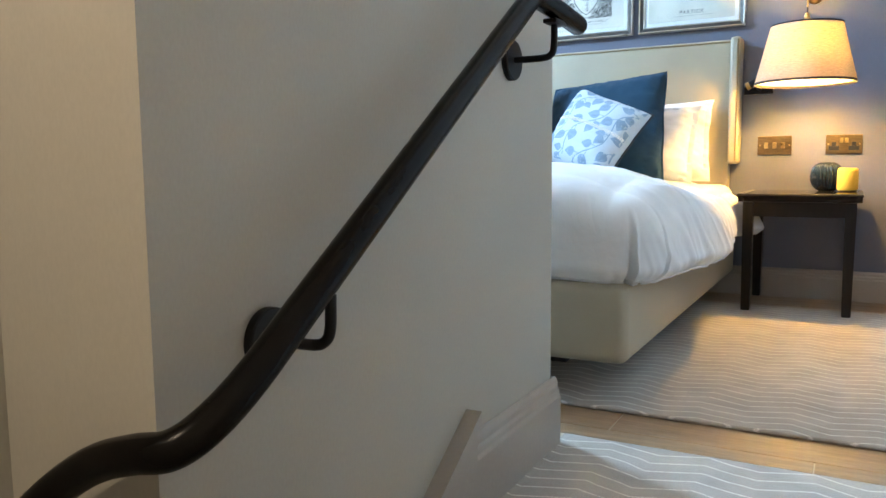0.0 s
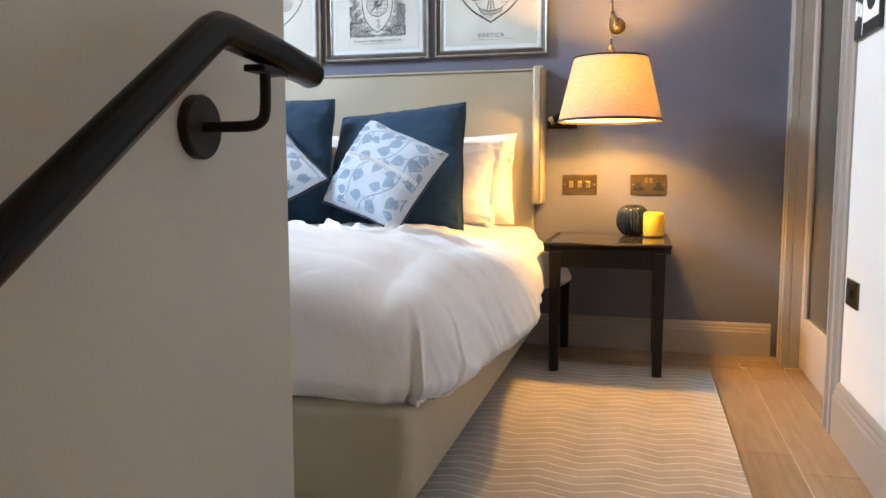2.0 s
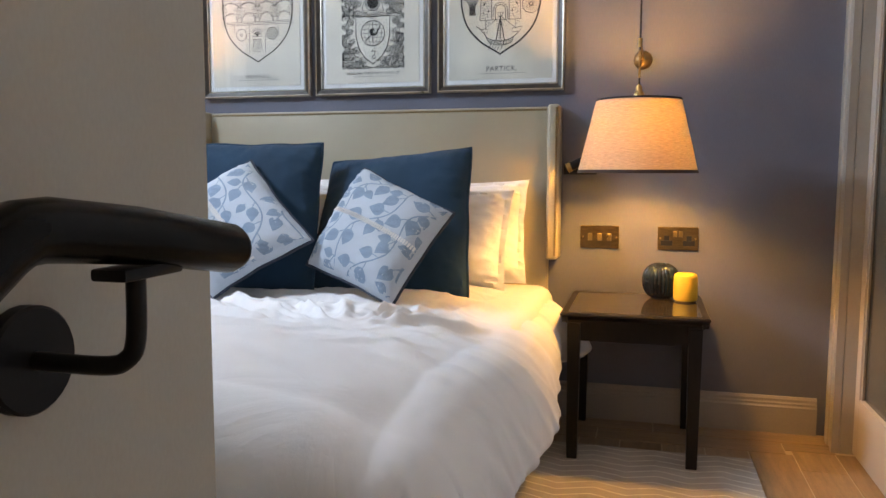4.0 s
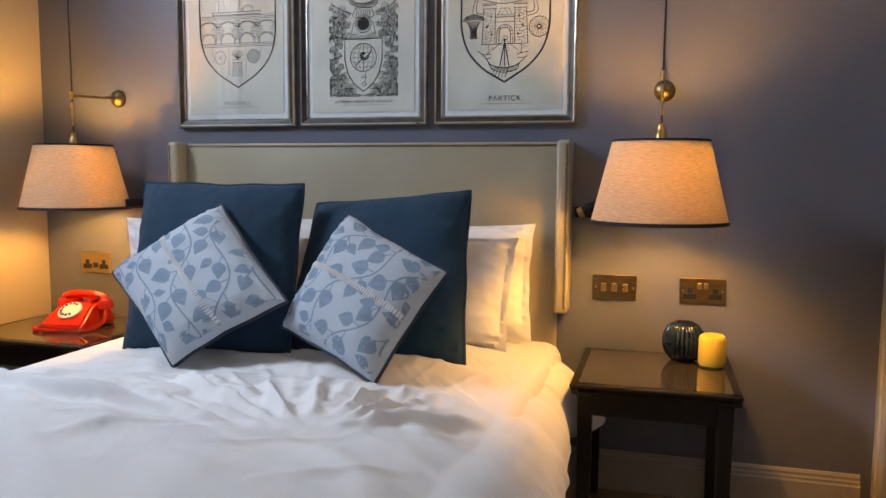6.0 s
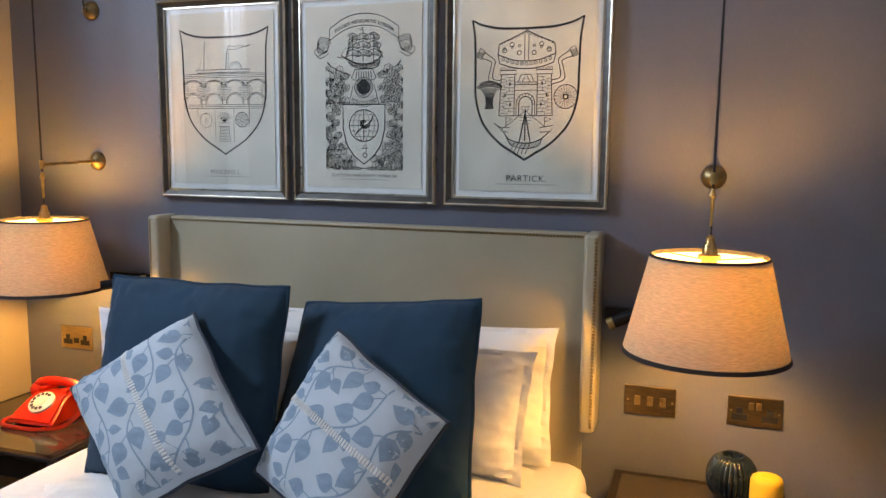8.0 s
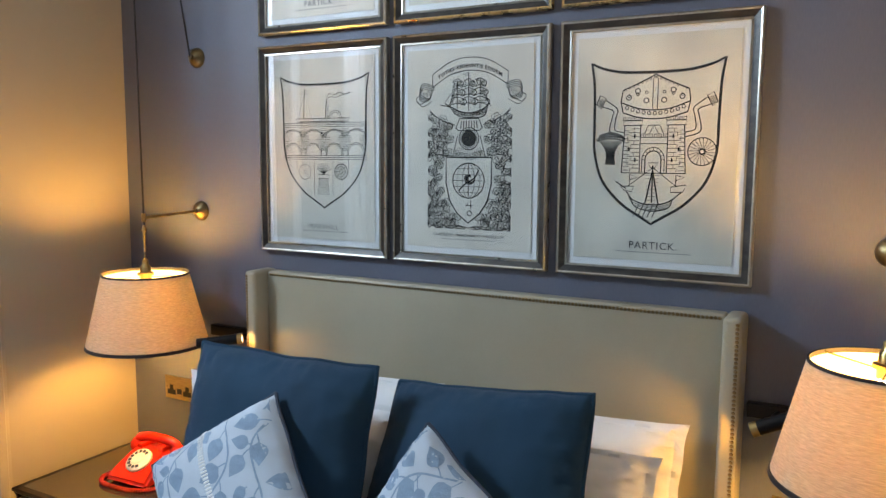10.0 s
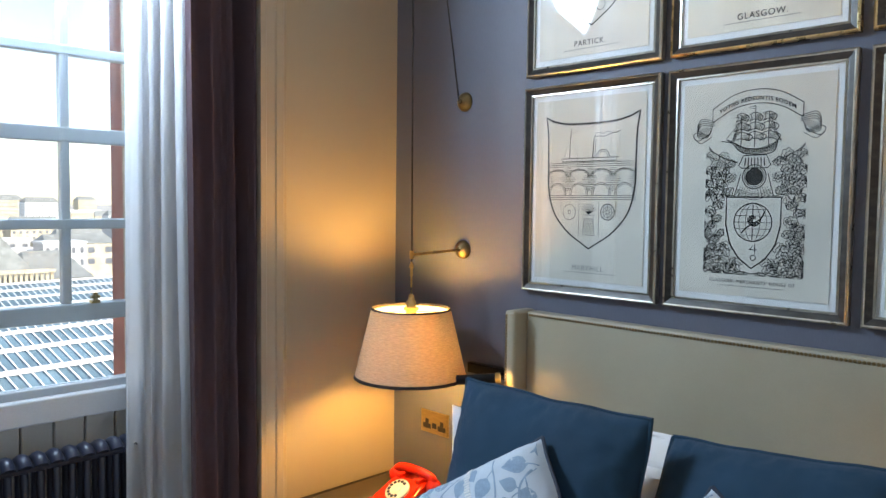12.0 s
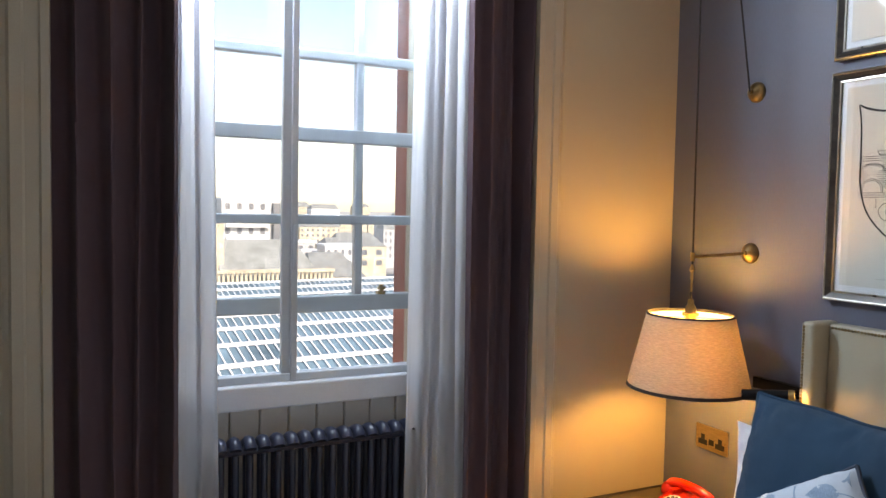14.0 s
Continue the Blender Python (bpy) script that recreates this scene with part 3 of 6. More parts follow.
def radiator_section():
    bm = BM()
    for xx in (-2.83, -2.88):
        tube(bm, spline([(xx, 0, 0.16), (xx, 0, 0.30), (xx, 0, 0.60), (xx, 0, 0.73)], 2), 0.0125, 10)
    for zz in (0.145, 0.750):
        tube(bm, spline([(-2.815, 0, zz - 0.012 if zz < 0.3 else zz - 0.004), (-2.83, 0, zz + (0.0 if zz < 0.3 else 0.012)), (-2.855, 0, zz + (0.012 if zz > 0.3 else -0.008)), (-2.88, 0, zz), (-2.893, 0, zz - 0.006)], 3), 0.020, 10)
    tube(bm, [(-2.835, -0.0235, 0.74), (-2.835, 0.0235, 0.74)], 0.014, 8)
    tube(bm, [(-2.835, -0.0235, 0.16), (-2.835, 0.0235, 0.16)], 0.014, 8)
    return finish("column", bm, M["radiator"], True)


sec = radiator_section()
for i in range(16):
    o = part("column", sec, M["radiator"], rad)
    o.location = Vector((0, 2.330 + 0.0450 * i, 0)) - WLOC[rad]
for yy in (2.40, 2.95):
    part("foot", bx(-2.90, -2.82, yy - 0.015, yy + 0.015, 0, 0.15, 0.004), M["radiator"], rad)


def drape(name, y0, y1, folds, amp, xm, material, label, seed, top=2.74, flare=0.0, lean=0.16):
    bm = BM()
    nu, nv = folds * 26, 48

    def f(u, v):
        w = noise.noise((u * 2.6 + seed, v * 0.55, seed))
        uu = u + 0.10 * noise.noise((u * 3.1, seed, v * 0.35)) * math.sin(u * math.pi) + lean * (1 - v) * noise.noise((u * 2.3, 0.3 + v * 0.4, seed + 5))
        ph = uu * folds * 2 * math.pi
        a = amp * (0.62 + 0.95 * noise.noise((u * 3.3 + seed * 2, 0.4, v * 0.5)))
        ph += 0.9 * w + seed
        s1 = math.sin(ph + 0.55 * math.sin(ph))
        yy = y0 + (y1 - y0) * u + 0.016 * math.cos(ph) + flare * (1 - v) ** 1.5 * (u - 0.5)
        xx = xm + a * (math.copysign(abs(s1) ** 0.85, s1) + 0.06 * math.sin(2 * ph + 2 * w)) + 0.003 * fbm((u * 16, v * 5, seed), 2)
        return (xx, yy, 0.012 + (top - 0.012) * v)
    grid(bm, nu, nv, f)
    ob = solo(name, bm, material, label, "curtain", "window curtains", smooth=True)
    so = ob.modifiers.new("thick", 'SOLIDIFY')
    so.thickness = 0.003 if "sheer" not in name else 0.0008
    return ob


drape("curtain", 3.142, 3.372, 3, 0.060, -2.715, M["curtain"], "dark taupe floor-length curtain drawn to the side", 1.3)
drape("curtain", 1.925, 2.250, 4, 0.080, -2.715, M["curtain"], "dark taupe floor-length curtain drawn to the side", 4.1, flare=0.02)
drape("sheer_curtain", 3.005, 3.190, 4, 0.024, -2.79, M["sheer"], "white sheer floor-length curtain drawn aside", 2.2, flare=0.05)
drape("sheer_curtain", 2.215, 2.335, 3, 0.024, -2.79, M["sheer"], "white sheer floor-length curtain drawn aside", 7.7, flare=0.05)
bm = BM()
box(bm, -2.80, -2.775, 1.925, 3.373, 2.745, 2.775)
box(bm, -2.727, -2.703, 1.925, 3.373, 2.745, 2.775)
structure("curtain_track", bm, M["frame_shaded_white"], "white curtain track above the alcove", "curtain track")

# ---------------------------------------------------------------- handrail
rail = thing("handrail", (-0.47, 1.0, 0.3), "dark painted wooden stair handrail on black brackets", "handrail")
bm = BM()
path = spline([(-0.742, 0.500, 0.165), (-0.728, 0.535, 0.225), (-0.695, 0.562, 0.275), (-0.650, 0.569, 0.314), (-0.591, 0.570, 0.350), (-0.536, 0.570, 0.369), (-0.496, 0.576, 0.378), (-0.478, 0.605, 0.396), (-0.475, 0.66, 0.427), (-0.475, 0.75, 0.488)], 8)[:-1]
path += [Vector((-0.475, 0.75 + (1.360 - 0.75) * i / 12, 0.488 + (0.904 - 0.488) * i / 12)) for i in range(13)]
path += [Vector((-0.474, 1.374, 0.911)), Vector((-0.473, 1.393, 0.912)), Vector((-0.465, 1.46, 0.904)), Vector((-0.454, 1.550, 0.888)), Vector((-0.4535, 1.556, 0.888))]
n = len(path) - 1
tube(bm, path, lambda s: 0.0187 if s < 0.998 else 0.0166, 20)
part("rail", bm, M["rail"], rail, "dark painted round rail", smooth=True)
for y, z, zr in ((1.454, 0.819, 0.904), (0.768, 0.432, 0.508)):
    bm = BM()
    disc_x(bm, (XS, y, z), 0.037, XS + 0.012, bev=0.002)
    br = part("wall_plate", bm, M["black_metal"], rail, "round black wall plate", smooth=True)
    bm = BM()
    tube(bm, spline([(XS + 0.01, y, z), (XS + 0.063, y, z), (XS + 0.079, y + 0.003, z + 0.004), (XS + 0.085, y + 0.006, z + 0.018), (XS + 0.085, y + 0.008, zr - 0.02)], 5), 0.0065, 10)
    if y > 1:
        box(bm, XS + 0.073, XS + 0.099, y - 0.020, y + 0.040, zr - 0.027, zr - 0.019, 0.002)
    part("arm", bm, M["black_metal"], br, smooth=True)

# opal globe fixture added out of view to carry the assumed landing light
wl = thing("unseen_wall_light", (-0.79, -0.28, 1.48), "unseen opal globe wall light, added for the warm glow on the landing wall", "wall lamp")
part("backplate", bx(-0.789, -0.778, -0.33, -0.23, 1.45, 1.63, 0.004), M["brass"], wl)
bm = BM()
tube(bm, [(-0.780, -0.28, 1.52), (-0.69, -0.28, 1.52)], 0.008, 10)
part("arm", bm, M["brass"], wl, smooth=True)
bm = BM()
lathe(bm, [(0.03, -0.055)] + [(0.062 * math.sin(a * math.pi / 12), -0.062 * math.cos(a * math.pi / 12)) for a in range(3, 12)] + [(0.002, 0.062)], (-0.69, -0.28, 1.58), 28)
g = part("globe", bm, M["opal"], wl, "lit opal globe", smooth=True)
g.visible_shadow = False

# ---------------------------------------------------------------- bed
bed = thing("bed", (-1.22, 2.95, 0.0), "double divan bed with putty leather base on dark plinth", "bed")
bm = BM()
box(bm, -1.975, -0.468, 1.995, 3.93, 0.113, 0.322, 0.028, 4)
part("base", bm, M["leather"], bed, "putty leather divan base", smooth=True)
bm = BM()
box(bm, -1.80, -0.75, 2.35, 3.85, 0.009, 0.115)
part("plinth", bm, M["plinth"], bed, "dark recessed plinth")
bm = BM()
box(bm, -1.97, -0.475, 2.02, 3.93, 0.323, 0.53, 0.06, 4)
part("mattress", bm, M["linen"], bed, "white mattress", smooth=True)


def duvet():
    xc, P0, Y0, R = -1.222, 0.695, 2.110, 0.120
    HX, HY = 0.42, 0.42
    nu, nv = 340, 320
    pmax, qmin, qmax = P0 + HX, Y0 - HY, 3.80

    def bell(x, c, w):
        return math.exp(-((x - c) / w) ** 2)

    # long folds that gather at one pinch in the cloth and spread towards the cushions and the edges
    rg = random.Random(11)
    PN, QN = 220, 260
    gp, gq = np.meshgrid(np.linspace(-P0, P0, PN), np.linspace(Y0, qmax, QN), indexing='ij')
    relief = np.zeros_like(gp)
    pinch_p, pinch_q = 0.41, 2.62

    def add_fold(pts, amp, wid):
        best = np.full_like(gp, 9.0)
        taper = np.zeros_like(gp)
        m = len(pts) - 1
        for i in range(m):
            ax, ay = pts[i]
            bx_, by_ = pts[i + 1]
            ll = (bx_ - ax) ** 2 + (by_ - ay) ** 2 + 1e-9
            k = np.clip(((gp - ax) * (bx_ - ax) + (gq - ay) * (by_ - ay)) / ll, 0, 1)
            dd = np.hypot(gp - ax - k * (bx_ - ax), gq - ay - k * (by_ - ay))
            near = dd < best
            best = np.where(near, dd, best)
            taper = np.where(near, np.sin(np.pi * np.clip((i + k) / m, 0, 1)) ** 0.7, taper)
        relief[...] = relief + amp * taper * (np.exp(-(best / wid) ** 2) - 0.45 * np.exp(-(best / (2.6 * wid)) ** 2))

    for k in range(50):
        fan = k < 30
        a = (-1.45 + 2.3 * (k / 29) + rg.uniform(-0.06, 0.06)) if fan else rg.uniform(-2.6, 2.6)
        r0, ln = rg.uniform(0.04, 0.24), (rg.uniform(0.34, 0.76) if fan else rg.uniform(0.25, 0.5))
        bend = rg.uniform(-0.7, 0.7)
        x, y = pinch_p + r0 * math.sin(a), pinch_q + r0 * math.cos(a)
        if not fan:
            x, y = rg.uniform(-0.55, 0.55), rg.uniform(2.25, 3.1)
        pts = [(x, y)]
        for i in range(9):
            a += bend / 9 * (1 if i < 5 else -1.3)
            x, y = x + ln / 9 * math.sin(a), y + ln / 9 * math.cos(a)
            pts.append((x, y))
        add_fold(pts, rg.uniform(0.030, 0.048) if fan else rg.uniform(0.008, 0.016), rg.uniform(0.013, 0.025) if fan else rg.uniform(0.010, 0.024))

    relief = 0.038 * np.tanh(relief / 0.038)
    relief = np.where(relief < 0, 0.55 * relief, relief)
    relief = relief - 0.030 * np.exp(-((gp - pinch_p + 0.02) / 0.20) ** 2 - ((gq - pinch_q + 0.04) / 0.16) ** 2)

    def crease(p, q):
        i, j = (p + P0) / (2 * P0) * (PN - 1), (q - Y0) / (qmax - Y0) * (QN - 1)
        i0, j0 = min(PN - 2, int(i)), min(QN - 2, int(j))
        fi, fj = i - i0, j - j0
        h = (relief[i0, j0] * (1 - fi) + relief[i0 + 1, j0] * fi) * (1 - fj) + (relief[i0, j0 + 1] * (1 - fi) + relief[i0 + 1, j0 + 1] * fi) * fj
        return float(h) * (1 - (abs(p) / P0) ** 8)

    def belly(q):
        return 0.012 + 0.055 * bell(q, 2.80, 0.42) + 0.105 * bell(q, 3.66, 0.09) - 0.030 * bell(q, 3.49, 0.06)

    def f(u, v):
        p = -pmax + 2 * pmax * u
        q = qmin + (qmax - qmin) * v
        ox, oy = max(0, abs(p) - P0), max(0, Y0 - q)
        sx = 1 if p > 0 else -1
        d = math.hypot(ox, oy)
        cx, cy = max(-P0, min(P0, p)), max(Y0, q)
        pe, qe = cx, cy
        zt = 0.642 + 0.014 * fbm((pe * 2.0, qe * 2.0, 3.1), 2)
        zt -= 0.085 * min(1.0, max(0.0, (qe - 2.45) / 0.7)) ** 1.3
        zt -= 0.060 * (abs(pe) / P0) ** 5 + 0.030 * max(0, 1 - (qe - Y0) / 0.25) ** 2
        # the foot end lies smooth, creases gather in front of the cushions
        soft_end = min(1.0, 0.15 + max(0.0, (qe - Y0) / 0.32))
        wx, wy = 0.07 * fbm((pe * 3.0, qe * 3.0, 9), 2), 0.05 * noise.noise((pe * 3.0, qe * 3.0, 4))
        ang = math.atan2(pe - 0.05 + wx, 4.00 - qe + wy)
        rad = math.hypot(pe - 0.05, 4.00 - qe)
        fall = math.exp(-((rad - 1.05) / 0.40) ** 2) * min(1.0, max(0.0, (rad - 0.55) / 0.4)) * (1 - (abs(pe) / P0) ** 6)
        k1 = noise.noise((ang * 7.0 + 1.2 * rad, rad * 1.3, 5.0))
        zt += 0.007 * fall * (math.exp(-(k1 / 0.16) ** 2) - 0.4)
        k2 = noise.noise((ang * 13.0 - 1.6 * rad, rad * 2.0, 1.0))
        zt += 0.005 * fall * (math.exp(-(k2 / 0.16) ** 2) - 0.4)
        k4 = noise.noise((ang * 22.0 + 3 * rad, rad * 3.6, 3.3))
        zt += 0.003 * fall * (math.exp(-(k4 / 0.18) ** 2) - 0.4)
        k3 = noise.noise((pe * 3.4 + qe * 1.6, qe * 3.6 - pe * 1.2, 2.0))
        zt += 0.009 * soft_end * (math.exp(-(k3 / 0.22) ** 2) - 0.4)
        k5 = noise.noise((pe * 2.4 - qe * 1.2, qe * 7.0 + pe * 2.5, 6.0))
        zt += 0.007 * soft_end * (math.exp(-(k5 / 0.2) ** 2) - 0.4)
        zt += 0.0025 * noise.noise((pe * 14, qe * 14, 1.0)) + soft_end * min(1.0, max(0.25, (3.12 - qe) / 0.24)) * crease(pe, qe)
        if d <= 0:
            return (xc + cx, cy, zt)
        dx, dy = ox / d * sx, -oy / d
        side = ox / d
        zhem = 0.327 + 0.008 * noise.noise((p * 3, q * 3, 7.7)) + 0.007 * noise.noise((p * 11, q * 11, 2.7)) - 0.028 * side * bell(cy, 2.9, 0.6)
        hem = (zt - zhem - R) + math.pi / 2 * R
        t = min(1.0, d / 0.40)
        s = t * hem
        arc = math.pi / 2 * R
        if s < arc:
            out, drop = R * math.sin(s / R), R * (1 - math.cos(s / R))
        else:
            out, drop = R, R + s - arc
        w = max(0.0, min(1.0, (drop - 0.03) / 0.20))
        theta = math.atan2(oy, ox + 1e-9)
        along = (cy - Y0) if oy == 0 else (-cx * sx + P0 if ox == 0 else 0.0)
        along = (along if oy == 0 else -along) - 0.25 * theta * (1 if ox > 0 and oy > 0 else 0) - (0.39 if ox == 0 else 0)
        k6 = noise.noise((along * 4.5 - drop * 5, drop * 1.2 + 0.5 * along, 8.8))
        k7 = noise.noise((along * 9.0 - drop * 9, drop * 1.6, 2.8))
        fold = 0.9 * noise.noise((along * 2.6 - drop * 1.5, drop * 0.9, 4.4)) + 0.75 * (math.exp(-(k6 / 0.2) ** 2) - 0.4) + 0.40 * (math.exp(-(k7 / 0.2) ** 2) - 0.4)
        calm = 0.22 if oy > 0 and ox == 0 else 1.0 - 0.6 * math.sin(theta) if oy > 0 else 1.0
        out += belly(cy) * (1 if oy == 0 else 0.35) * math.sin(min(1.0, drop / 0.33) * math.pi * 0.62)
        out += 0.015 * w * fold * calm * (1 - 0.9 * bell(cy, 3.70, 0.42))
        # the hem rolls under
        out -= 0.035 * max(0.0, (t - 0.86) / 0.14) ** 2
        # one pinched crease down the corner
        if ox > 0 and oy > 0:
            out += 0.028 * w * (math.exp(-((theta - 0.9) / 0.05) ** 2) - 0.6 * math.exp(-((theta - 1.02) / 0.06) ** 2)) - 0.012 * w * math.sin(2 * theta)
        return (xc + cx + dx * out, cy + dy * out, zt - drop)
    bm = BM()
    grid(bm, nu, nv, f)
    bmesh.ops.remove_doubles(bm, verts=bm.verts, dist=0.0003)
    ob = solo("duvet", bm, M["linen"], "rumpled white cotton duvet spread over the bed", "duvet", smooth=True)
    so = ob.modifiers.new("thick", 'SOLIDIFY')
    so.thickness = 0.006
    so.offset = -1
    rim = [f(0, 1 - i / 160) for i in range(160)] + [f(i / 200, 0) for i in range(200)] + [f(1, i / 160) for i in range(161)]
    rim = [q for i, q in enumerate(rim) if i == 0 or (Vector(q) - Vector(rim[i - 1])).length > 0.002]
    part("hem", tube(BM(), rim, 0.0042, 7), M["linen"], ob, "stitched white hem", smooth=True)


duvet()

# headboard with wings and nailheads
hb = thing("headboard", (-1.222, 3.96, 0.32), "putty leather winged headboard edged with brass nailheads on the wall", "headboard")
HX0, HX1, HT = -1.988, -0.462, 1.200
part("panel", bx(HX0 + 0.045, HX1 - 0.045, 3.945, 3.998, 0.30, HT, 0.010, 3), M["leather"], hb, smooth=True)
for x0, x1 in ((HX0, HX0 + 0.046), (HX1 - 0.046, HX1)):
    part("wing", bx(x0, x1, 3.885, 3.998, 0.625, HT + 0.004, 0.012, 3), M["leather"], hb, smooth=True)


def nail_mesh():
    bm = BM()
    ring = [bm.verts.new((0.0047 * math.cos(k * math.pi / 4), 0, 0.0047 * math.sin(k * math.pi / 4))) for k in range(8)]
    mid = [bm.verts.new((0.0030 * math.cos(k * math.pi / 4), -0.0026, 0.0030 * math.sin(k * math.pi / 4))) for k in range(8)]
    for k in range(8):
        bm.faces.new((ring[k], ring[(k + 1) % 8], mid[(k + 1) % 8], mid[k]))
    bm.faces.new(mid)
    return finish("nailhead", bm, M["nail"], True)


nail = nail_mesh()
rows = [((HX0 + 0.06, 3.945, HT - 0.011), (HX1 - 0.06, 3.945, HT - 0.011))]
rows += [((xx, 3.885, 0.645), (xx, 3.885, HT - 0.012)) for xx in (HX0 + 0.012, HX1 - 0.012)]
for a, b in rows:
    a, b = Vector(a), Vector(b)
    cnt = int((b - a).length / 0.0100)
    for i in range(cnt + 1):
        o = part("nailhead", nail, M["nail"], hb)
        o.location = a.lerp(b, i / cnt) - WLOC[hb]


# pillows and cushions
def cushion_surface(corners, thick, pinch=0.045, seed=0.0, lump=0.006, power=0.62, flange=0.0, rag=0.010):
    """Two functions that give the front and back of a stuffed square by its corners a b c d in turn."""
    a, b, c, d = map(Vector, corners)
    n = (b - a).cross(d - a).normalized()
    if n.y > 0:
        n = -n

    def at(u, v, s, lift=0.0):
        U, V = 2 * u - 1, 2 * v - 1
        # sides draw in between the corners
        k = 1 - pinch * (1 - V * V) * abs(U) ** 3
        m = 1 - pinch * (1 - U * U) * abs(V) ** 3
        uu, vv = 0.5 + U * k / 2, 0.5 + V * m / 2
        uu += rag * noise.noise((v * 5, seed * 3.1, U)) * abs(U) ** 2
        vv += rag * noise.noise((u * 5, seed * 2.3 + 5, V)) * abs(V) ** 2
        p = (a * (1 - uu) + b * uu) * (1 - vv) + (d * (1 - uu) + c * uu) * vv
        Uf, Vf = min(1, abs(U) / (1 - flange)), min(1, abs(V) / (1 - flange))
        h = max(0.0, (1 - Uf ** 4) * (1 - Vf ** 4)) ** power * thick / 2
        edge = min(1 - abs(U), 1 - abs(V))
        face = 0 if flange else s
        w = lump * noise.noise((u * 4 + seed, v * 4, seed * 1.7 + face)) + 0.5 * lump * noise.noise((u * 13 + seed, v * 13, face)) * (1 - edge)
        w += 2.8 * lump * math.exp(-edge * 8) * noise.noise((u * 26, v * 26, seed))
        return p + n * (s * (h * (1 if s > 0 else 0.4) + 0.003) * min(1, edge * 30) + w * min(1, edge * 8) + s * lift)
    return at


def cushion(name, corners, thick, material, label, seed, nn=48, pinch=0.025, category="cushion", group="", lump=0.006, piped=None, piping_r=0.0055, flange=0.0):
    at = cushion_surface(corners, thick, pinch, seed, lump, flange=flange)
    base = sum((Vector(c) for c in corners), Vector()) / 4
    base.z = min(Vector(c).z for c in corners)
    th = thing(name, base, label, category, group)
    bm = BM()
    for s in (1, -1):
        grid(bm, nn, nn, lambda u, v: at(u, v, s))
    bmesh.ops.remove_doubles(bm, verts=bm.verts, dist=0.0008)
    part("cover", bm, material, th, smooth=True)
    if piped:
        rim = [(i / 24, 0) for i in range(24)] + [(1, i / 24) for i in range(24)] + [(1 - i / 24, 1) for i in range(24)] + [(0, 1 - i / 24) for i in range(25)]
        bm = BM()
        tube(bm, [at(u, v, 0) for u, v in rim], piping_r, 7, caps=False)
        part("piping", bm, piped, th, "dark piping round the edge", smooth=True)
    return th, at


for c, lab, sd in (
        (((-1.93, 3.900, 0.93), (-1.25, 3.900, 0.93), (-1.25, 3.80, 0.53), (-1.93, 3.80, 0.53)), "white cotton pillow propped against the headboard", 1.0),
        (((-1.20, 3.905, 0.91), (-0.575, 3.905, 0.925), (-0.565, 3.80, 0.545), (-1.20, 3.79, 0.53)), "white cotton pillow propped against the headboard", 2.0),
        (((-1.20, 3.755, 0.895), (-0.602, 3.755, 0.888), (-0.625, 3.665, 0.535), (-1.20, 3.66, 0.53)), "white cotton pillow leaning on another pillow", 3.0),
        (((-2.00, 3.66, 0.93), (-1.28, 3.74, 0.90), (-1.27, 3.62, 0.53), (-1.94, 3.56, 0.545)), "white cotton pillow leaning on another pillow", 4.0)):
    cushion("pillow", c, 0.17, M["linen"], lab, sd, pinch=0.05, category="pillow", group="bed pillows", lump=0.014, flange=0.10)
cushion("cushion", ((-1.838, 3.560, 1.055), (-1.268, 3.580, 1.050), (-1.215, 3.36, 0.535), (-1.792, 3.36, 0.535)), 0.15, M["velvet"], "large navy velvet square cushion propped on the pillows", 5.0, group="navy cushions", lump=0.009, piped=M["velvet"])
cushion("cushion", ((-1.276, 3.700, 0.986), (-0.750, 3.680, 1.038), (-0.700, 3.43, 0.52), (-1.30, 3.44, 0.50)), 0.15, M["velvet"], "large navy velvet square cushion leaning to one side", 6.0, group="navy cushions", lump=0.009, piped=M["velvet"])


def leaf_poly(c, ang, ln, wd):
    pts = []
    for i in range(7):
        t = i / 6
        pts.append((t * ln, wd * math.sin(math.pi * t ** 0.75) * (1 - 0.25 * t)))
    pts += [(t * ln, -w) for (t, w) in [((6 - i) / 6, wd * math.sin(math.pi * ((6 - i) / 6) ** 0.75) * (1 - 0.25 * (6 - i) / 6)) for i in range(1, 6)]]
    return [(c[0] + x * math.cos(ang) - y * math.sin(ang), c[1] + x * math.sin(ang) + y * math.cos(ang)) for x, y in pts]


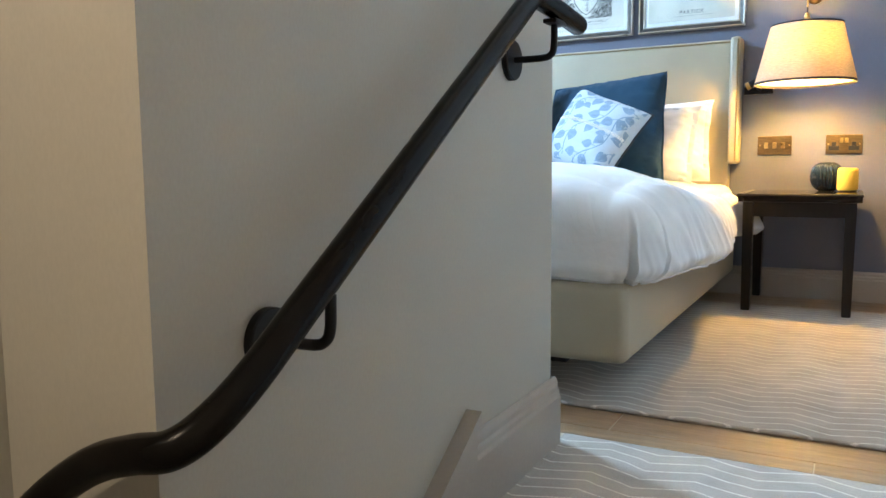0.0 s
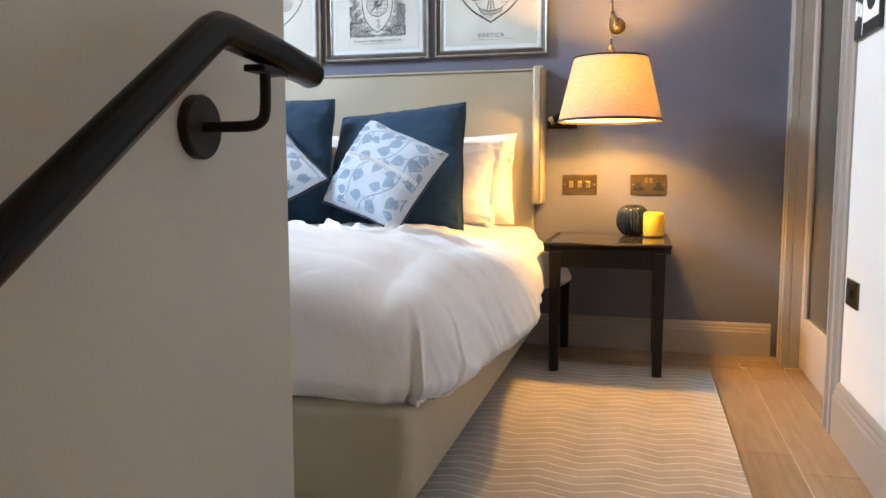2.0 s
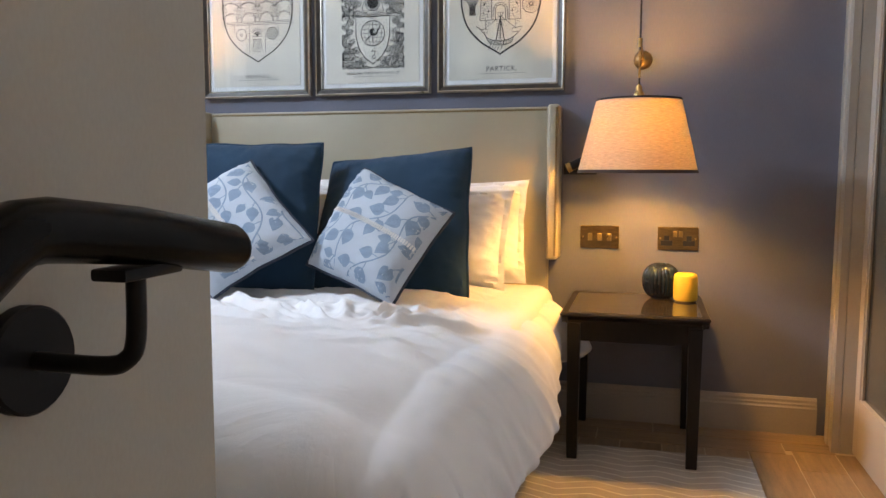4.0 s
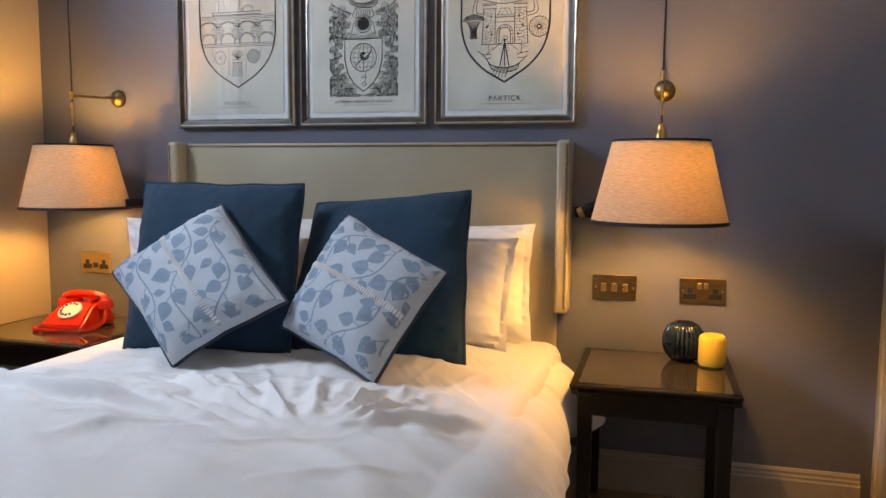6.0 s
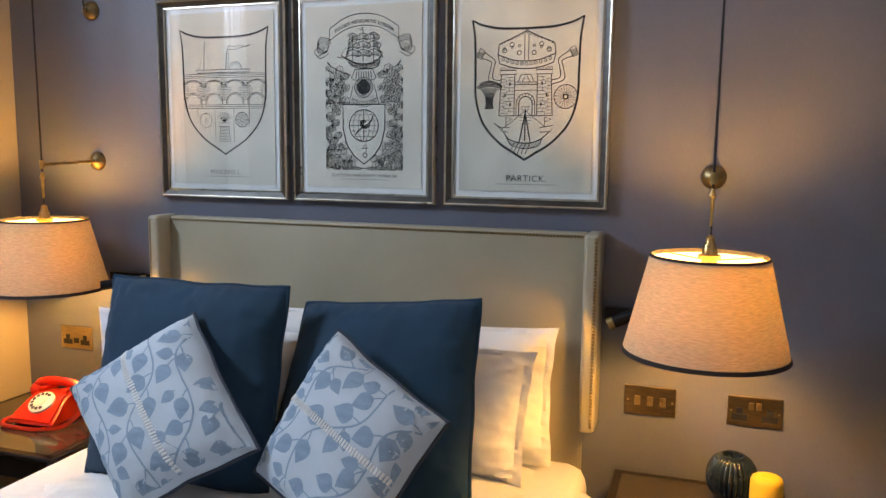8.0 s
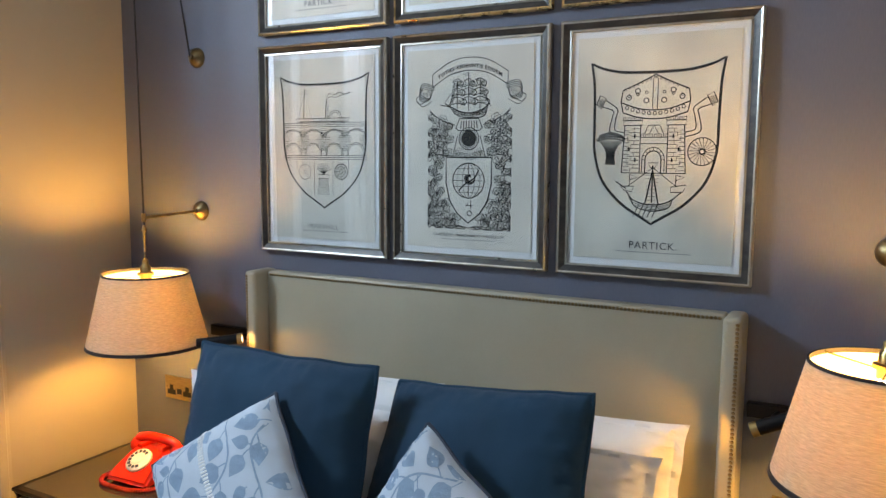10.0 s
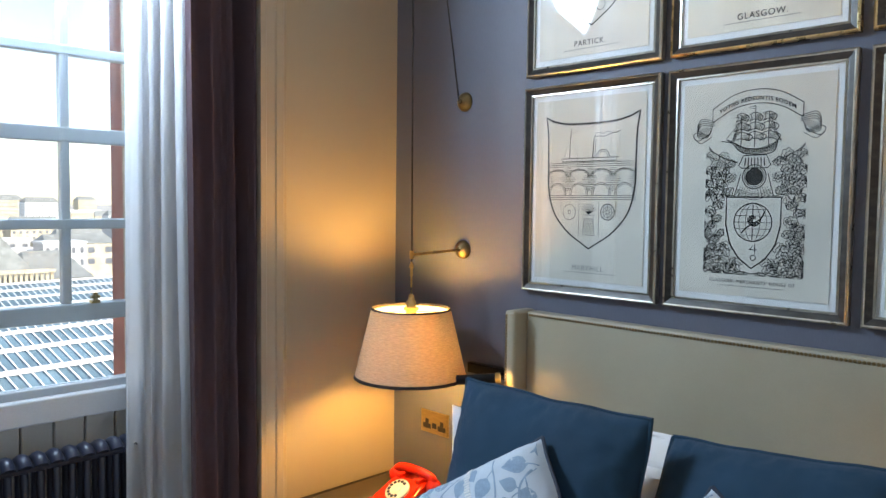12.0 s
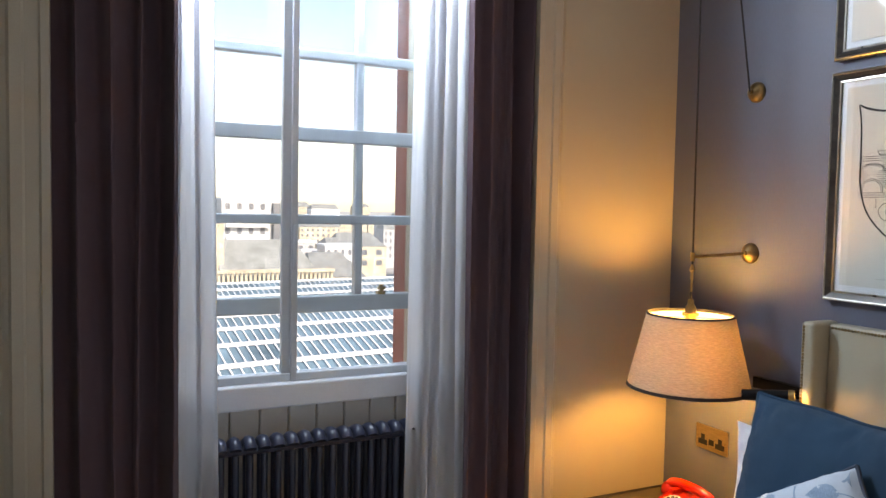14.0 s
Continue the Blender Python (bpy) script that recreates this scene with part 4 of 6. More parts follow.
def leaf_print(at, rng, spin):
    """A branching leaf pattern that lies on a cushion's front."""
    bm = BM()

    def put(poly):
        poly = [(min(0.975, max(0.025, u)), min(0.975, max(0.025, v))) for u, v in poly]
        area2 = sum(a[0] * b[1] - b[0] * a[1] for a, b in zip(poly, poly[1:] + poly[:1]))
        if abs(area2) < 0.0016:
            return
        cu, cv = sum(p[0] for p in poly) / len(poly), sum(p[1] for p in poly) / len(poly)
        mid = bm.verts.new(at(cu, cv, 1, 0.0006))
        vs = [bm.verts.new(at(u, v, 1, 0.0006)) for u, v in poly]
        half = [bm.verts.new(at((u + cu) / 2, (v + cv) / 2, 1, 0.0006)) for u, v in poly]
        for i in range(len(vs)):
            j = (i + 1) % len(vs)
            bm.faces.new((vs[i], vs[j], half[j], half[i]))
            bm.faces.new((half[i], half[j], mid))

    def stem(pts, w):
        for (u0, v0), (u1, v1) in zip(pts, pts[1:]):
            d = math.hypot(u1 - u0, v1 - v0) or 1
            nx, ny = -(v1 - v0) / d * w, (u1 - u0) / d * w
            q = [(u0 + nx, v0 + ny), (u1 + nx, v1 + ny), (u1 - nx, v1 - ny), (u0 - nx, v0 - ny)]
            if all(0.02 < u < 0.98 and 0.02 < v < 0.98 for u, v in q):
                bm.faces.new([bm.verts.new(at(u, v, 1, 0.0005)) for u, v in q])
    ca, sa = math.cos(spin), math.sin(spin)

    def R(u, v):
        return (0.5 + ca * (u - 0.5) - sa * (v - 0.5), 0.5 + sa * (u - 0.5) + ca * (v - 0.5))
    centres, mains = [], []

    def free(c, gap):
        return all((c[0] - e[0]) ** 2 + (c[1] - e[1]) ** 2 > gap * gap for e in centres)

    def leaf(root, a, ln):
        c = (root[0] + 0.55 * ln * math.cos(a), root[1] + 0.55 * ln * math.sin(a))
        centres.append(c)
        put([R(*q) for q in leaf_poly(root, a, ln, ln * rng.uniform(0.38, 0.46))])

    for row in range(7):
        off = -0.36 + row * 0.285
        mains.append([(-0.25 + 1.5 * i / 60, off + 0.075 * math.sin(i / 60 * 12.5 + row * 2.2)) for i in range(61)])
        stem([R(*q) for q in mains[-1]], 0.0062)
    for row, main in enumerate(mains):
        side = 1 if row % 2 else -1
        for i in range(2, 59, 4):
            side = -side
            (u, v), (u1, v1) = main[i], main[i + 1]
            a = math.atan2(v1 - v, u1 - u) + side * rng.uniform(0.85, 1.15)
            tw = [(u, v)]
            for k in range(5):
                tw.append((tw[-1][0] + 0.012 * math.cos(a), tw[-1][1] + 0.012 * math.sin(a)))
                a -= side * 0.07
            ln = rng.uniform(0.140, 0.165)
            if free((tw[-1][0] + 0.55 * ln * math.cos(a), tw[-1][1] + 0.55 * ln * math.sin(a)), 0.098):
                stem([R(*q) for q in tw], 0.0042)
                leaf(tw[-1], a, ln)
    # smaller leaves in the gaps, each on a twig from the nearest vine
    for _ in range(500):
        c = (rng.uniform(-0.15, 1.15), rng.uniform(-0.15, 1.15))
        near = min((q for m in mains for q in m), key=lambda q: (q[0] - c[0]) ** 2 + (q[1] - c[1]) ** 2)
        d = math.hypot(c[0] - near[0], c[1] - near[1])
        if 0.055 < d < 0.16 and free(c, 0.104):
            a = math.atan2(c[1] - near[1], c[0] - near[0])
            ln = rng.uniform(0.100, 0.130)
            root = (c[0] - 0.5 * ln * math.cos(a), c[1] - 0.5 * ln * math.sin(a))
            stem([R(*near), R(*root)], 0.004)
            leaf(root, a + rng.uniform(-0.3, 0.3), ln)
    return bm


def ruffle(at, p0, p1):
    bm = BM()
    cnt = 46
    for i in range(cnt):
        t = (i + 0.5) / cnt
        u, v = p0[0] + (p1[0] - p0[0]) * t, p0[1] + (p1[1] - p0[1]) * t
        du, dv = (p1[0] - p0[0]) / cnt, (p1[1] - p0[1]) / cnt
        nu_, nv_ = -dv * 1.25, du * 1.25
        k = 0.85 + 0.3 * noise.noise((i * 0.9, 3, 1))
        lift = 0.0030
        a = [at(u - du * 0.34 + nu_ * k, v - dv * 0.34 + nv_ * k, 1, 0.001), at(u + du * 0.34 + nu_ * k, v + dv * 0.34 + nv_ * k, 1, 0.001),
             at(u + du * 0.34 - nu_ * k, v + dv * 0.34 - nv_ * k, 1, 0.001), at(u - du * 0.34 - nu_ * k, v - dv * 0.34 - nv_ * k, 1, 0.001)]
        m0, m1 = at(u + nu_ * k * 0.9, v + nv_ * k * 0.9, 1, lift), at(u - nu_ * k * 0.9, v - nv_ * k * 0.9, 1, lift)
        vs = [bm.verts.new(p) for p in a]
        w0, w1 = bm.verts.new(m0), bm.verts.new(m1)
        bm.faces.new((vs[0], w0, w1, vs[3]))
        bm.faces.new((w0, vs[1], vs[2], w1))
        bm.faces.new((vs[0], vs[1], w0))
        bm.faces.new((vs[3], w1, vs[2]))
    return bm


rng = random.Random(4)
PL = ((-1.480, 3.445, 0.990), (-1.150, 3.225, 0.739), (-1.462, 3.148, 0.553), (-1.806, 3.342, 0.776))
PR = ((-1.083, 3.503, 0.965), (-0.720, 3.315, 0.824), (-0.855, 3.115, 0.560), (-1.198, 3.280, 0.654))
th, at = cushion("cushion", PL, 0.155, pinch=0.045, material=M["print_ground"], label="pale blue leaf-printed square cushion standing on its corner", seed=7.0, group="leaf cushions", piped=M["piping"], piping_r=0.0052)
part("leaf_print", leaf_print(at, rng, 0.5), M["print_leaf"], th, "blue grey leaf print", kind="stuff")
part("ruffle", ruffle(at, (0.03, 0.50), (0.97, 0.50)), M["ruffle"], th, "gathered pale tape", kind="stuff")
th, at = cushion("cushion", PR, 0.155, pinch=0.045, material=M["print_ground"], label="pale blue leaf-printed square cushion leaning on a navy one", seed=8.0, group="leaf cushions", piped=M["piping"], piping_r=0.0052)
part("leaf_print", leaf_print(at, rng, 2.0), M["print_leaf"], th, "blue grey leaf print", kind="stuff")
part("ruffle", ruffle(at, (0.03, 0.50), (0.97, 0.50)), M["ruffle"], th, "gathered pale tape", kind="stuff")


# nightstands
def nightstand(x0, x1, y0, y1, zt, label):
    cx, cy = (x0 + x1) / 2, (y0 + y1) / 2
    t = thing("nightstand", (cx, cy, 0.0), label, "nightstand", "pair of nightstands")
    zf = 0.011 if x0 > -1 else 0.0
    bm = BM()
    prism(bm, [(0, 0), (0.004, -0.004), (0.004, -0.010), (-0.014, -0.026), (-0.014, -0.034), (-0.020, -0.034), (-0.020, 0)], (x0, y0, zt), (x1, y0, zt), (0, -1, 0))
    prism(bm, [(0, 0), (0.004, -0.004), (0.004, -0.010), (-0.014, -0.026), (-0.014, -0.034), (-0.020, -0.034), (-0.020, 0)], (x0, y1, zt), (x1, y1, zt), (0, 1, 0))
    prism(bm, [(0, 0), (0.004, -0.004), (0.004, -0.010), (-0.014, -0.026), (-0.014, -0.034), (-0.020, -0.034), (-0.020, 0)], (x0, y0 + 0.002, zt), (x0, y1 - 0.002, zt), (-1, 0, 0))
    prism(bm, [(0, 0), (0.004, -0.004), (0.004, -0.010), (-0.014, -0.026), (-0.014, -0.034), (-0.020, -0.034), (-0.020, 0)], (x1, y0 + 0.002, zt), (x1, y1 - 0.002, zt), (1, 0, 0))
    box(bm, x0 + 0.020, x1 - 0.020, y0 + 0.020, y1 - 0.020, zt - 0.034, zt - 0.006)
    part("tabletop", bm, M["black_wood"], t)
    part("glass_inset", bx(x0 + 0.021, x1 - 0.021, y0 + 0.021, y1 - 0.021, zt - 0.0055, zt + 0.001), M["top_glass"], t, "smoked glass inset")
    bm = BM()
    for a in ((x0 + 0.03, x1 - 0.03, y0 + 0.026, y0 + 0.044), (x0 + 0.03, x1 - 0.03, y1 - 0.044, y1 - 0.026), (x0 + 0.026, x0 + 0.044, y0 + 0.03, y1 - 0.03), (x1 - 0.044, x1 - 0.026, y0 + 0.03, y1 - 0.03)):
        box(bm, *a, zt - 0.095, zt - 0.035)
    part("apron", bm, M["black_wood"], t)
    for lx in (x0 + 0.018, x1 - 0.060):
        for ly in (y0 + 0.014, y1 - 0.056):
            bm = BM()
            lo = 0.004
            v = [bm.verts.new(p) for p in ((lx + lo, ly + lo, zf), (lx + 0.042 - lo, ly + lo, zf), (lx + 0.042 - lo, ly + 0.042 - lo, zf), (lx + lo, ly + 0.042 - lo, zf),
                                           (lx, ly, zt - 0.035), (lx + 0.042, ly, zt - 0.035), (lx + 0.042, ly + 0.042, zt - 0.035), (lx, ly + 0.042, zt - 0.035))]
            for q in ((0, 3, 2, 1), (4, 5, 6, 7), (0, 1, 5, 4), (1, 2, 6, 5), (2, 3, 7, 6), (3, 0, 4, 7)):
                bm.faces.new([v[i] for i in q])
            bmesh.ops.bevel(bm, geom=bm.edges[:], offset=0.002, segments=2, affect='EDGES')
            part("leg", bm, M["black_wood"], t)
    return t


NZ = 0.502
nightstand(-0.403, 0.052, 3.482, 3.955, NZ, "espresso wooden nightstand with a smoked glass top beside the bed")
nightstand(-2.600, -2.02, 3.455, 3.945, NZ, "espresso wooden nightstand with a smoked glass top in the corner")

# lamps: shades that hang from wall arms by black flex
def hanging_lamp(c, boss, label, tip_z=1.372):
    t = thing("pendant_lamp", (boss[0], YN, 0.95), label, "lamp", "pair of bedside lamps")
    x, y = c
    r0, r1, z0, z1 = 0.194, 0.136, 0.950, 1.190
    bm = BM()
    lathe(bm, [(r0, z0), (r1, z1)], (x, y, 0), 64, close=False)
    sh = part("shade", bm, M["shade"], t, "tan linen cone shade", smooth=True)
    bm = BM()
    lathe(bm, [(r0 - 0.0018, z0), (r1 - 0.0018, z1)], (x, y, 0), 64, close=False)
    part("lining", bm, M["lining"], sh, "white shade lining", smooth=True)
    for r, z, h in ((r0, z0, 0.010), (r1, z1 - 0.010, 0.010)):
        bm = BM()
        rr = r - (r0 - r1) / (z1 - z0) * h * (1 if r == r0 else 0)
        lathe(bm, [(r + 0.0015, z), (rr + 0.0015, z + h), (rr - 0.0028, z + h), (r - 0.0028, z), (r + 0.0015, z)], (x, y, 0), 64, close=False)
        part("trim_band", bm, M["shade_trim"], sh, "dark brown trim band")
    bm = BM()
    for k in range(3):
        a = k * 2.094 + 0.4
        tube(bm, [(x + 0.018 * math.cos(a), y + 0.018 * math.sin(a), z1 - 0.012), (x + (r1 - 0.003) * math.cos(a), y + (r1 - 0.003) * math.sin(a), z1 - 0.006)], 0.0018, 6)
    part("spider", bm, M["brass"], sh)
    bm = BM()
    lathe(bm, [(0.0185, -0.018), (0.0185, 0.0), (0.026, 0.001), (0.026, 0.009), (0.018, 0.011), (0.016, 0.030), (0.011, 0.036), (0.010, 0.050), (0.004, 0.056)], (x, y, z1 - 0.008), 24)
    part("lampholder", bm, M["brass"], t, "brass lampholder", smooth=True)
    bm = BM()
    lathe(bm, [(0.003, -0.150), (0.018, -0.145), (0.026, -0.125), (0.025, -0.098), (0.015, -0.062), (0.013, -0.018)], (x, y, z1 - 0.008), 20)
    b = part("bulb", bm, M["bulb"], t, "lit warm bulb", smooth=True)
    b.visible_shadow = False
    # arm and wall bosses
    bm = BM()
    a0, a1 = Vector((boss[0], YN - 0.02, boss[1])), Vector((x, y, tip_z))
    tube(bm, [a0, a1], 0.0048, 10)
    tube(bm, [a1 + Vector((0, 0, 0.014)), a1 - Vector((0, 0, 0.014))], 0.007, 10)
    part("arm", bm, M["brass"], t, "thin brass wall arm", smooth=True)
    for bz in (boss[1], boss[1] + 0.530):
        bm = BM()
        prof = [(0.034, 0.0), (0.034, 0.004), (0.030, 0.013), (0.020, 0.022), (0.009, 0.027), (0.008, 0.034)]
        rings = [[bm.verts.new((boss[0] + r * math.cos(2 * math.pi * i / 28), YN - h, bz + r * math.sin(2 * math.pi * i / 28))) for i in range(28)] for r, h in prof]
        for q0, q1 in zip(rings, rings[1:]):
            for i in range(28):
                bm.faces.new((q0[i], q0[(i + 1) % 28], q1[(i + 1) % 28], q1[i]))
        bm.faces.new(rings[-1])
        part("wall_boss", bm, M["brass_aged"], t, "domed aged brass boss", smooth=True)
    # flex: holder to arm, up to the ceiling pulley and back to the upper boss
    top = Vector((x + 0.01, y - 0.02, ZC - 0.05))
    bm = BM()
    tube(bm, [(x, y, z1 + 0.045), (x, y, tip_z)], 0.0026, 8)
    part("flex", bm, M["cord"], t, "black braided flex")
    bm = BM()
    tube(bm, spline([(x, y, tip_z), (x + 0.004, y - 0.008, 2.1), top], 5), 0.0028, 8)
    tube(bm, spline([top, (x + (boss[0] - x) * 0.6, (y + YN) / 2, 2.38), (boss[0], YN - 0.034, boss[1] + 0.530)], 5), 0.0028, 8)
    part("flex", bm, M["cord"], t, "black braided flex")
    bm = BM()
    lathe(bm, [(0.0035, 0.040), (0.0035, 0.078), (0.005, 0.080), (0.0045, 0.102), (0.009, 0.110), (0.003, 0.128)], (x, y, z1 + 0.03), 14)
    part("flex_grip", bm, M["brass"], t, "slim brass flex grip", smooth=True)
    bm = BM()
    lathe(bm, [(0.02, 0.0), (0.02, 0.05)], (top.x, top.y, ZC - 0.05), 16)
    part("ceiling_hook", bm, M["brass"], t)
    return t


hanging_lamp(LAMP_R, (-0.172, 1.366), "lit hanging bedside lamp with a tan linen shade by the doorway")
hanging_lamp(LAMP_L, (-2.285, 1.383), "lit hanging bedside lamp with a tan linen shade in the corner")


# wall plates
def plate(name, x, z, w, h, label, material):
    t = thing(name, (x, YN, z - h / 2), label, "socket" if "socket" in name else "switch", "wall plates")
    part("faceplate", bx(x - w / 2, x + w / 2, YN - 0.0065, YN - 0.0005, z - h / 2, z + h / 2, 0.0015), material, t)
    for s in (-1, 1):
        sx = x + s * (w / 2 - 0.010)
        part("screw", bx(sx - 0.003, sx + 0.003, YN - 0.0085, YN - 0.006, z - 0.003, z + 0.003, 0.0012), M["brass"], t)
    return t


sw = plate("light_switch", -0.315, 0.708, 0.146, 0.086, "three-gang antique bronze light switch on the blue wall", M["brass_dark"])
for dx in (-0.036, 0.0, 0.036):
    part("rocker", bx(-0.315 + dx - 0.0085, -0.315 + dx + 0.0085, YN - 0.012, YN - 0.006, 0.708 - 0.014, 0.708 + 0.014, 0.002), M["brass"], sw, "brass rocker")
for x, z, name, lab, m in ((-0.029, 0.708, "wall_socket", "antique bronze double socket on the blue wall", M["brass_dark"]), (-2.420, 0.716, "wall_socket", "brass double socket with a centre outlet in the corner", M["brass_pale"])):
    s = plate(name, x, z, 0.146, 0.086, lab, m)
    for dx in (-0.040, 0.040):
        bm = BM()
        box(bm, x + dx - 0.021, x + dx + 0.021, YN - 0.0078, YN - 0.006, z - 0.027, z - 0.008, 0.001)
        box(bm, x + dx - 0.009, x + dx + 0.009, YN - 0.0076, YN - 0.006, z - 0.008, z + 0.010, 0.001)
        part("outlet", bm, M["black"], s, "black outlet")
    if x > -1:
        for dx in (-0.010, 0.010):
            part("rocker", bx(x + dx - 0.007, x + dx + 0.007, YN - 0.011, YN - 0.006, z + 0.006, z + 0.028, 0.002), M["brass"], s, "brass rocker")
    else:
        bm = BM()
        box(bm, x - 0.012, x + 0.012, YN - 0.0078, YN - 0.006, z - 0.022, z - 0.002, 0.001)
        part("outlet", bm, M["black"], s, "black outlet")


# reading lights at the headboard
def reading_light(x, s, label, long=0.13):
    """x: the headboard's edge; s: the way from the headboard."""
    t = thing("reading_light", (x + s * 0.12, YN, 0.945), label, "reading lamp", "reading lights")
    part("back_block", bx(*sorted((x + s * 0.004, x + s * long)), YN - 0.022, YN - 0.0005, 0.945, 0.982, 0.002), M["black_wood"], t, "dark wooden wall block")
    # both heads are turned towards the pillows
    root, tip = Vector((x + 0.122, YN - 0.176, 1.010)), Vector((x + 0.036, YN - 0.180, 0.968))
    if s < 0:
        root, tip = Vector((x - 0.100, YN - 0.225, 0.972)), Vector((x + 0.010, YN - 0.140, 0.985))
    bm = BM()
    tube(bm, [root, tip], 0.0165, 16)
    hd = part("head", bm, M["black_metal"], t, "black metal spot head", smooth=True)
    way = (tip - root).normalized()
    bm = BM()
    tube(bm, [tip - way * 0.012, tip + way * 0.004], 0.0172, 16, caps=False)
    part("rim", bm, M["brass"], hd, "brass rim", smooth=True)
    bm = BM()
    tube(bm, [tip + way * 0.0005, tip + way * 0.0020], 0.0100, 16)
    part("lens", bm, M["opal"], hd, "lit warm lens")
    bm = BM()
    tube(bm, spline([(x + s * 0.075, YN - 0.02, 0.965), (x + s * 0.068, YN - 0.090, 0.972), root.lerp(tip, 0.4)], 4), 0.006, 8)
    part("stem", bm, M["black_metal"], t, smooth=True)
    spot = new("reading_beam", bpy.data.lights.new("reading_beam", 'SPOT'))
    spot.data.energy, spot.data.color, spot.data.shadow_soft_size = READING * (1.0 if s > 0 else 0.4), WARM, 0.012 if s > 0 else 0.03
    spot.data.spot_size, spot.data.spot_blend = radians(100), 0.6
    spot.matrix_world = look(tip + way * 0.006, tip + (Vector((-0.2, 0.03, -0.09)) if s > 0 else Vector((0.12, 0.10, -0.10))))
    return t


reading_light(-1.992, -1, "black swivel reading light with brass rim, corner side", 0.245)
reading_light(-0.458, 1, "black swivel reading light with brass rim, door side")


# vase, candle, telephone
def vase(x, y, z):
    prof = [(0.028, 0.0), (0.044, 0.008), (0.060, 0.030), (0.067, 0.058), (0.063, 0.088), (0.049, 0.112), (0.034, 0.122), (0.029, 0.1245), (0.026, 0.122), (0.025, 0.105)]
    pts = [(p.x, p.y) for p in spline([(r, h, 0) for r, h in prof], 3)]
    bm = BM()

    def flute(a, r, h):
        k = max(0.0, min(1.0, (r - 0.030) / 0.03)) if h < 0.125 else 0.0
        return 1 - 0.11 * k * (1 - abs(math.sin(a * 14)))
    lathe(bm, pts, (x, y, z), 168, flute)
    return solo("vase", bm, M["vase"], "small round ribbed petrol-blue ceramic vase on the nightstand", "vase", smooth=True)


vase(-0.088, 3.862, NZ + 0.001)
c = thing("candle", (-0.006, 3.800, NZ + 0.001), "thick yellow pillar candle beside the ribbed vase", "candle")
bm = BM()
lathe(bm, [(0.028, 0.004), (0.037, 0.006), (0.0405, 0.014), (0.041, 0.05), (0.0405, 0.086), (0.037, 0.096), (0.030, 0.1005), (0.014, 0.0985), (0.003, 0.097)], (-0.006, 3.800, NZ + 0.001), 40)
part("wax", bm, M["wax"], c, smooth=True)
bm = BM()
lathe(bm, [(0.034, 0.0), (0.036, 0.005), (0.028, 0.006)], (-0.006, 3.800, NZ + 0.001), 32)
part("base", bm, M["brass_dark"], c)


